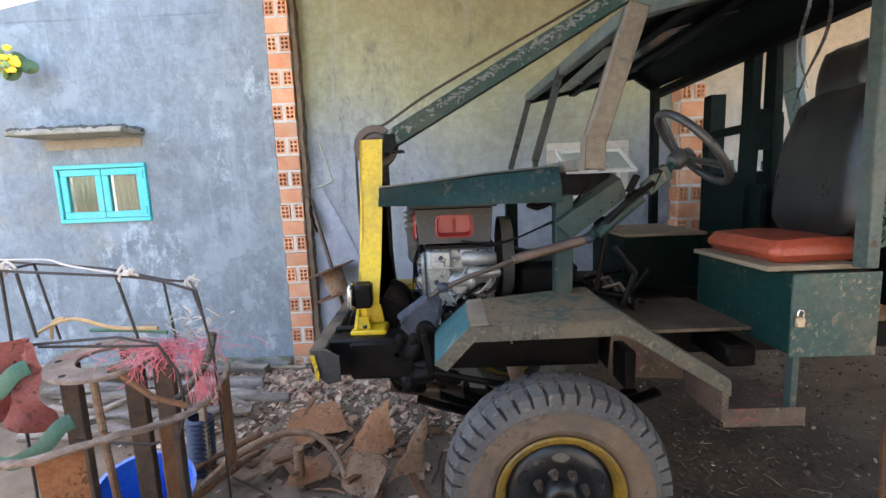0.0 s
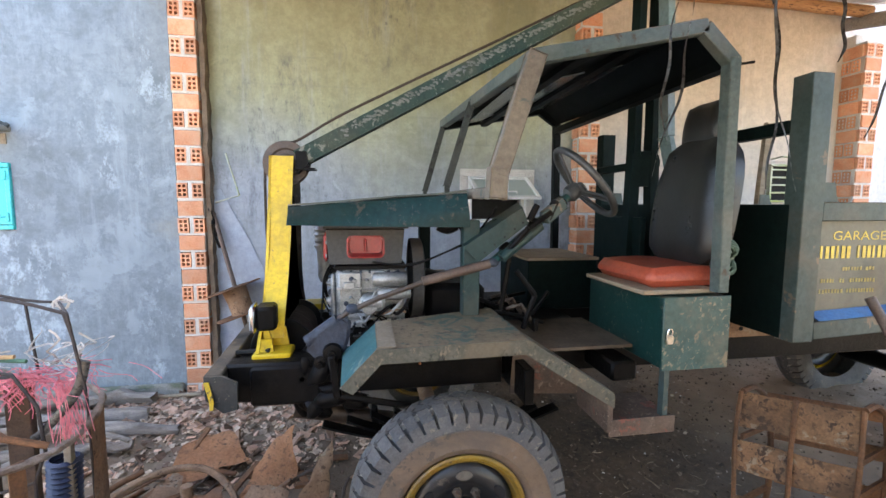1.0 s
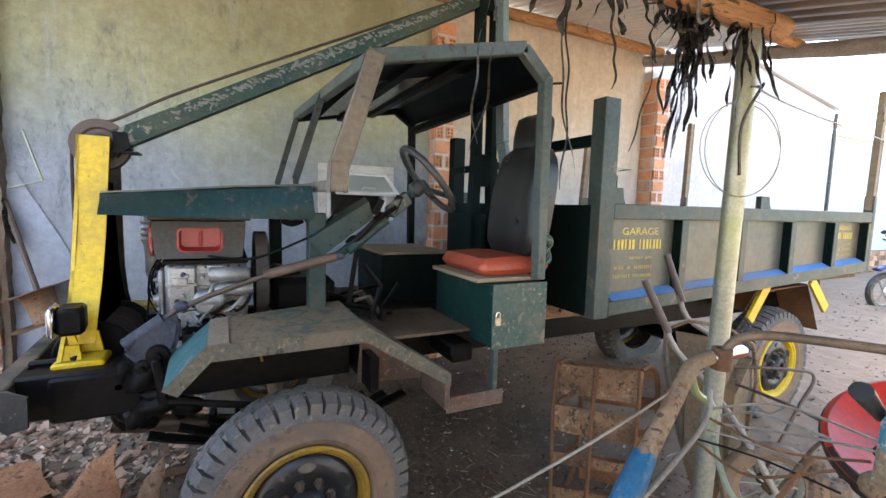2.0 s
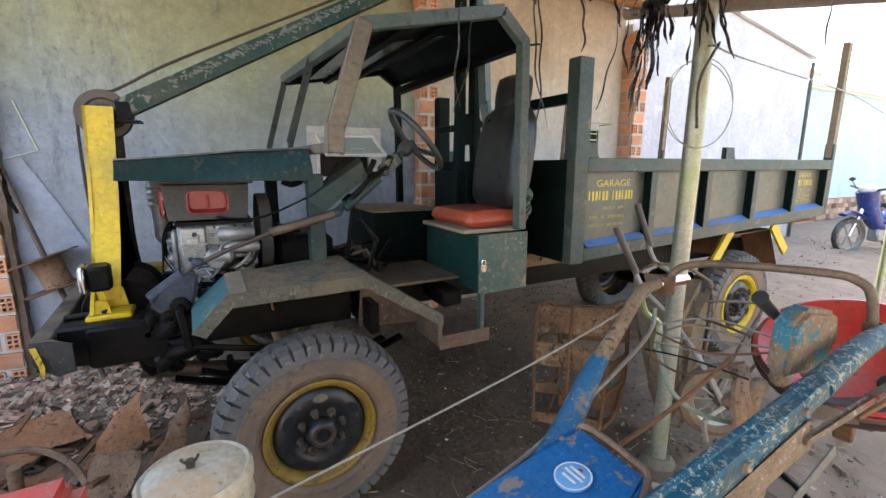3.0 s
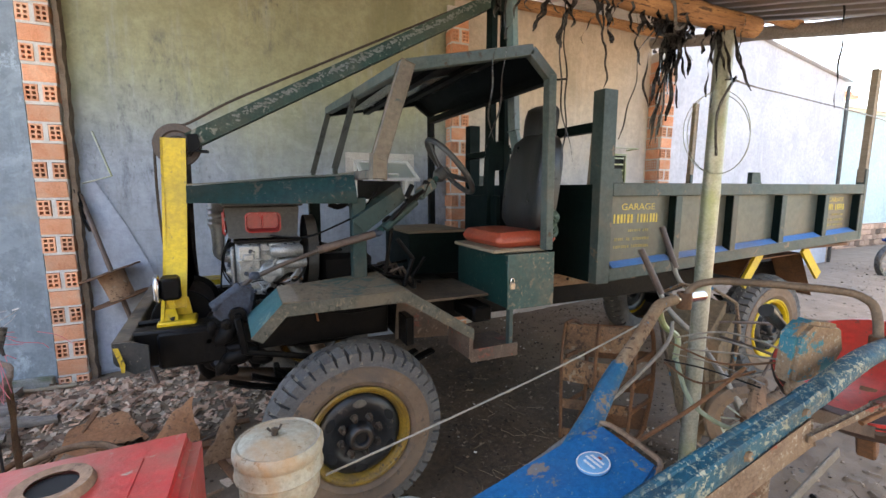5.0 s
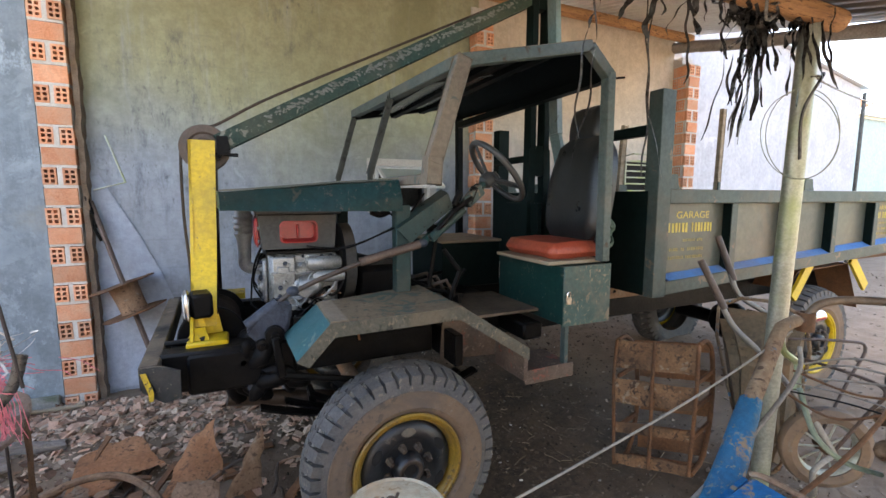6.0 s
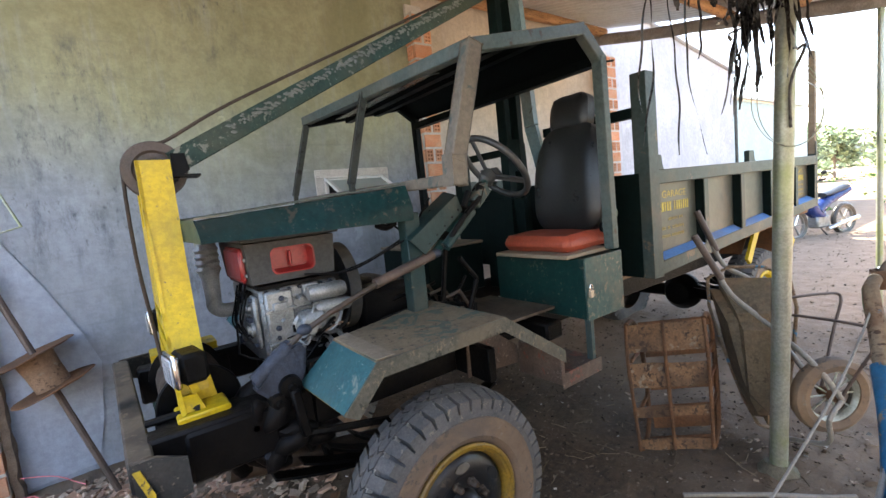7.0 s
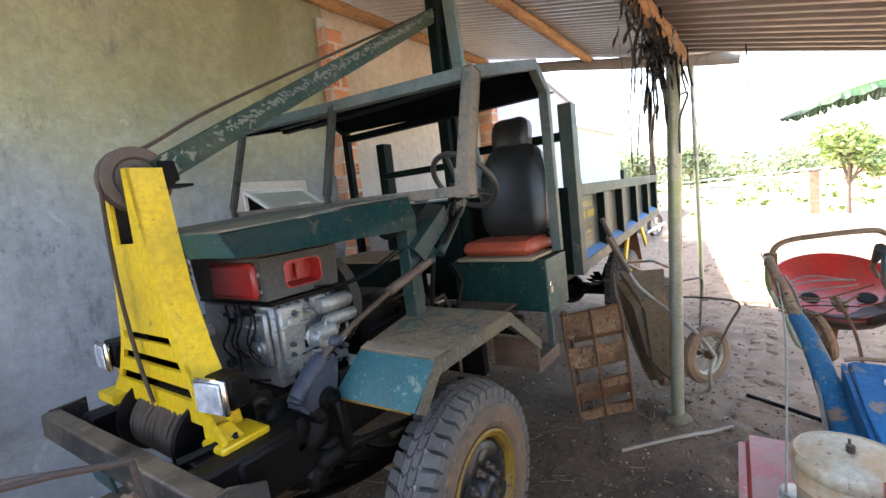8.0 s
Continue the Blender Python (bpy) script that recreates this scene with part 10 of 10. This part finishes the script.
M["bark"] = surf("grey_bark", (0.16, 0.12, 0.09), (0.24, 0.19, 0.15), 0.9, scale=8.0, bump=0.5)


def tree(x, y, h, r, seed, n=2600, mat="leaf", size=0.10):
    rr_ = random.Random(seed)
    z = rise(x, y)
    t = thing("tree", (x, y, z), "leafy green tree beyond the sunny yard", "tree", "trees beyond the yard")
    bm = nb()
    tube(bm, [(x, y, z - 0.1), (x + rr_.gauss(0, 0.05), y, z + h * 0.3), (x + rr_.gauss(0, 0.15), y + rr_.gauss(0, 0.1), z + h * 0.62)], lambda u: (0.045 - 0.025 * u) * h * 0.6, 8, 4)
    blobs = []
    for k in range(9):
        a = 6.28 * k / 9 + rr_.random()
        q = V(x + r * 0.62 * math.cos(a) * rr_.random(), y + r * 0.62 * math.sin(a) * rr_.random(), z + h * (0.45 + 0.5 * rr_.random()))
        tube(bm, [(x, y, z + h * 0.32), (V((x, y, z + h * 0.5)) + q) / 2, q], lambda u: 0.014 * h * (1 - 0.7 * u), 6, 3)
        blobs.append((q, r * (0.30 + 0.25 * rr_.random())))
    part("trunk", bm, M["bark"], t)
    ob = new("crown", leaf_mesh("crown", blobs, n, size, M[mat], "", "", seed=seed))
    ob.parent = t
    ob.matrix_parent_inverse = Matrix.Translation(t.location).inverted()


tree(13.0, -1.30, 2.1, 0.95, 3, 2600, "leaf_pale", 0.07)
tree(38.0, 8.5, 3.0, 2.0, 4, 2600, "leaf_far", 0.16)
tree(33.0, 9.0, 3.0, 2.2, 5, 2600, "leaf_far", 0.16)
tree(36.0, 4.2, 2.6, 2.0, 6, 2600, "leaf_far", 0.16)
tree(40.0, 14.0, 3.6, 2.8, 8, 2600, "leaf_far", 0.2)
rr = random.Random(4)
blobs = []
for k in range(170):
    a = radians(rr.uniform(-25, 40))
    d = rr.uniform(46, 75)
    x, y = d * math.cos(a), d * math.sin(a)
    s = rr.uniform(0.9, 2.4)
    blobs.append(((x, y, 0.2 + s * 0.5), s))
tagged(new("far_woods", leaf_mesh("far_woods", blobs, 26000, 0.30, M["leaf_far"], "", "")), "far green trees with haze put into their colour", "woods", "", "stuff")
blobs = []
for k in range(260):
    x, y = rr.uniform(13, 42), rr.uniform(-14, 12)
    blobs.append(((x, y, 0.22), rr.uniform(0.12, 0.38)))
tagged(new("field_plants", leaf_mesh("field_plants", blobs, 5500, 0.09, M["leaf"], "", "")), "low leafy plants in the sunny field", "plants", "", "stuff")
bm = nb()
verts, faces = [], []
hills = bpy.data.meshes.new("backdrop")
for k in range(61):
    a = radians(-60 + 2.5 * k)
    hgt = 8 + 9 * (0.5 + 0.5 * noise.noise((k * 0.14, 1.0, 0))) + 3 * noise.noise((k * 0.6, 2.0, 0))
    verts += [(600 * math.cos(a), 600 * math.sin(a), -3), (600 * math.cos(a), 600 * math.sin(a), hgt)]
    if k:
        i = 2 * k
        faces.append((i - 2, i, i + 1, i - 1))
hills.from_pydata(verts, [], faces)
# pale grey-green carries the haze of the distance
hills.materials.append(surf("hills_haze_in_colour", (0.24, 0.30, 0.30), (0.28, 0.34, 0.33), 1.0, scale=0.02, bump=0.0))
tagged(new("backdrop", hills), "low horizon hills with haze put into their colour", "hills", "", "structure")


def fence():
    t = thing("fence", (20, 0, 0.2), "thin pale rail fence across the field", "fence")
    for k in range(7):
        x, y = 21.0 + 0.5 * k, 6.5 - 2.2 * k
        bm = nb()
        tube(bm, [(x, y, 0.0), (x, y, 1.15)], 0.035, 8)
        part("post", bm, M["white_paint"], t)
        if k < 6:
            bm = nb()
            tube(bm, [(x, y, 1.1), (x + 0.5, y - 2.2, 1.1)], 0.025, 6)
            part("rail", bm, M["white_paint"], t)
    t = thing("gate_pillar", (13.5, -0.72, 0.18), "square reddish brick gate pillar at the yard edge", "pillar")
    bm = nb()
    box(bm, 13.40, 13.60, -0.82, -0.62, 0.1, 1.22, 0.01)
    part("shaft", bm, M["chip_red"], t)
    bm = nb()
    box(bm, 13.37, 13.63, -0.85, -0.59, 1.221, 1.28, 0.01)
    part("cap", bm, M["concrete"], t)


fence()


def banana():
    t = thing("banana_plant", (5.2, -1.6, 0.15), "banana plant with broad torn green leaves", "banana plant")
    bm = nb()
    tube(bm, [(5.2, -1.6, 0.1), (5.18, -1.55, 1.2), (5.15, -1.5, 2.0)], lambda u: 0.10 - 0.05 * u, 12, 4)
    part("stem", bm, M["leaf_stem"], t)

    def blade(p0, p1, p2, w, seed):
        rr_ = random.Random(seed)
        mid = smooth_path([p0, p1, p2], 30)
        bm = nb()
        n = len(mid) - 1
        for s in (-1, 1):
            prev = None
            for i, c in enumerate(mid):
                u = i / n
                d = (mid[min(i + 1, n)] - mid[max(i - 1, 0)]).normalized()
                side = d.cross(V(0, 0, 1)).normalized() * s
                hw = w * math.sin(math.pi * min(1, 0.08 + 0.92 * u)) ** 0.6
                e = c + side * hw * (0.45 if s > 0 else 0.9) - V(0, 0, (0.95 if s > 0 else 0.5) * hw) + V(0, 0, 0.01 * rr_.gauss(0, 1))
                a, b = bm.verts.new(c), bm.verts.new(e)
                if prev:
                    q = bm.verts.new(prev[1].co.lerp(e, 0.97).lerp(c, rr_.choice((0.0, 0.0, 0.0, 0.0, 0.03, 0.06, 0.35))))
                    bm.faces.new((prev[0], a, q, prev[1]))
                prev = (a, b)
        ob = part("leaf", bm, M["banana_leaf"], t, "broad torn banana leaf")
        bm = nb()
        tube(bm, mid, lambda u: 0.016 * (1 - 0.8 * u), 6)
        part("leaf_rib", bm, M["leaf_stem"], ob)

    blade(V(5.15, -1.5, 1.95), V(4.56, -0.48, 2.17), V(4.5, 0.32, 1.97), 0.16, 3)
    blade(V(5.15, -1.5, 1.95), V(5.6, -0.9, 2.85), V(5.9, -0.2, 2.85), 0.20, 4)
    blade(V(5.15, -1.5, 1.95), V(4.7, -1.9, 2.7), V(4.2, -2.4, 2.4), 0.2, 5)
    blade(V(5.15, -1.5, 1.95), V(5.7, -2.0, 2.7), V(6.3, -2.5, 2.4), 0.2, 6)


M["leaf_stem"] = surf("pale_green_stem", (0.16, 0.24, 0.07), (0.22, 0.30, 0.10), 0.5, scale=5.0, bump=0.1)
M["banana_leaf"] = surf("banana_leaf_green", (0.012, 0.050, 0.012), (0.022, 0.075, 0.020), 0.5, scale=3.0, stretch=(1, 6, 1), bump=0.1)
banana()

M["petal"] = surf("yellow_petal", (0.75, 0.52, 0.02), (0.85, 0.65, 0.05), 0.6, bump=0.1)
# yellow flowers hanging by the house wall
t = thing("yellow_flowers", (-3.06, 3.28, 2.45), "bunch of yellow flowers with green leaves against the wall", "flowers")
bm = nb()
tube(bm, [(-3.45, 3.44, 3.0), (-3.30, 3.36, 2.85), (-3.18, 3.30, 2.70), (-3.08, 3.27, 2.58)], 0.01, 6, 4)
part("stalk", bm, M["leaf_stem"], t)
for (dx, dz, tilt) in ((0.0, 0.0, 12), (-0.06, 0.03, 50), (-0.12, -0.03, -30)):
    bm = nb()
    m = Matrix.Translation((-2.945 + dx, 3.275 + 0.01 * dz, 2.535 + dz)) @ Matrix.Rotation(radians(tilt), 4, "Y")
    rim = [V(0.085 * math.cos(a), -0.012 * math.cos(2 * a), 0.05 * math.sin(a) * (1.0 - 0.25 * math.cos(a))) for a in [i * math.pi / 7 for i in range(14)]]
    vs = [bm.verts.new(m @ p) for p in rim]
    mid = bm.verts.new(m @ V(0, -0.015, 0))
    for i in range(14):
        bm.faces.new((vs[i], vs[(i + 1) % 14], mid))
    part("leaf", bm, M["banana_leaf"], t)
rr = random.Random(9)
for k in range(20):
    bm = nb()
    c = V(-3.08 + rr.gauss(0, 0.04), 3.25 + rr.gauss(0, 0.02), 2.57 + rr.gauss(0, 0.045))
    bmesh.ops.create_icosphere(bm, subdivisions=1, radius=0.030, matrix=Matrix.Translation(c) @ Euler((rr.random() * 3, rr.random() * 3, 0)).to_matrix().to_4x4() @ Matrix.Diagonal((1.3, 0.8, 0.5, 1)))
    part("petal", bm, M["petal"] if k % 3 else M["leaf_stem"], t)


# ---- brick columns, brick by brick ----
def brick_end_mesh():
    """The end of a hollow six-hole brick, 76 wide, 112 high, looking to -y; holes go in."""
    bm = nb()
    w, h, dp = 0.076, 0.112, 0.10
    xs = [0, 0.012, 0.032, 0.044, 0.064, 0.076]
    zs = [0, 0.013, 0.034, 0.0455, 0.0665, 0.078, 0.099, 0.112]
    g = [[bm.verts.new((x - w / 2, 0, z)) for z in zs] for x in xs]
    for i in range(5):
        for j in range(7):
            a, b, c, d = g[i][j], g[i + 1][j], g[i + 1][j + 1], g[i][j + 1]
            if i % 2 == 1 and j % 2 == 1:
                k = [bm.verts.new(v.co + Vector((0, 0.095, 0))) for v in (a, b, c, d)]
                for p in range(4):
                    q = (p + 1) % 4
                    bm.faces.new(((a, b, c, d)[p], (a, b, c, d)[q], k[q], k[p]))
                bm.faces.new(k)
            else:
                bm.faces.new((a, b, c, d))
    x0, x1 = -w / 2, w / 2
    lo = [bm.verts.new((x, dp, z)) for x, z in ((x0, 0), (x1, 0), (x1, h), (x0, h))]
    bot, topv = [g[i][0] for i in range(6)], [g[i][7] for i in range(6)]
    bm.faces.new(bot[::-1] + [lo[0], lo[1]][::1])
    bm.faces.new(topv + [lo[2], lo[3]])
    bm.faces.new(g[0] + [lo[3], lo[0]])
    bm.faces.new(g[5][::-1] + [lo[1], lo[2]])
    return finish(bm, "brick_end", M["brick"])


def brick_side_mesh():
    bm = nb()
    box(bm, -0.089, 0.089, 0, 0.075, 0, 0.112, 0.003)
    for k in range(5):
        z = 0.018 + 0.018 * k
        box(bm, -0.086, 0.086, -0.0012, 0.0, z, z + 0.009)
    return finish(bm, "brick_side", M["brick"])


END, SIDE = brick_end_mesh(), brick_side_mesh()


def brick_column(name, x0, x1, yf, yb, z0, z1, label, side_left=False):
    bm = nb()
    box(bm, x0 + 0.012, x1 - 0.012, yf + 0.105, yb, z0, z1)
    xm = (x0 + x1) / 2
    for k in range(int((z1 - z0) / 0.125) + 1):
        zc = z0 + k * 0.125
        box(bm, x0 + 0.006, x1 - 0.006, yf + 0.005, yf + 0.104, max(z0, zc - 0.010), min(z1, zc + 0.0065))
        if k % 2 == 0 and zc + 0.115 < z1:
            for a, b in ((x0 + 0.006, xm - 0.087), (xm - 0.0135, xm + 0.0135), (xm + 0.087, x1 - 0.006)):
                if b - a > 0.002:
                    box(bm, a, b, yf + 0.005, yf + 0.104, zc + 0.0066, zc + 0.1149)
        elif zc + 0.115 < z1:
            box(bm, x0 + 0.006, x1 - 0.006, yf + 0.012, yf + 0.104, zc + 0.0066, zc + 0.1149)
    col = structure(name, bm, M["mortar"], label, "column")
    n = int((z1 - z0) / 0.125)
    rr_ = random.Random(int(abs(x0) * 100))
    xc = (x0 + x1) / 2

    def put(me, m):
        ob = new("brick", me)
        ob.parent = col
        ob.matrix_basis = m @ Matrix.Diagonal((0.955, 1.0, 0.945, 1.0)) @ pose(rr_.gauss(0, 0.002), rr_.gauss(0, 0.0025), rr_.gauss(0, 0.0015), 0, rr_.gauss(0, 0.7), rr_.gauss(0, 0.7))

    for k in range(n):
        z = z0 + 0.006 + k * 0.125
        if k % 2 == 0:
            for s in (-1, 1):
                put(END, pose(xc + s * 0.050, yf, z))
            if side_left:
                put(SIDE, pose(x0, yf + 0.115, z, 0, 0, -90))
        else:
            put(SIDE, pose(xc, yf, z))
            if side_left:
                for s in (-1, 1):
                    put(END, pose(x0, yf + 0.125 + s * 0.045, z, 0, 0, -90))
    return col


brick_column("column_1", -1.268, -1.082, 3.415, 3.62, 0.10, 3.25, "hollow clay brick column at the end of the house wall")
brick_column("column_2", 1.795, 1.98, 3.40, 3.62, 0.12, 3.22, "hollow clay brick column against the shed wall", True)
brick_column("column_3", 4.48, 4.67, 3.34, 3.62, 0.15, 3.12, "hollow clay brick column at the open end", True)
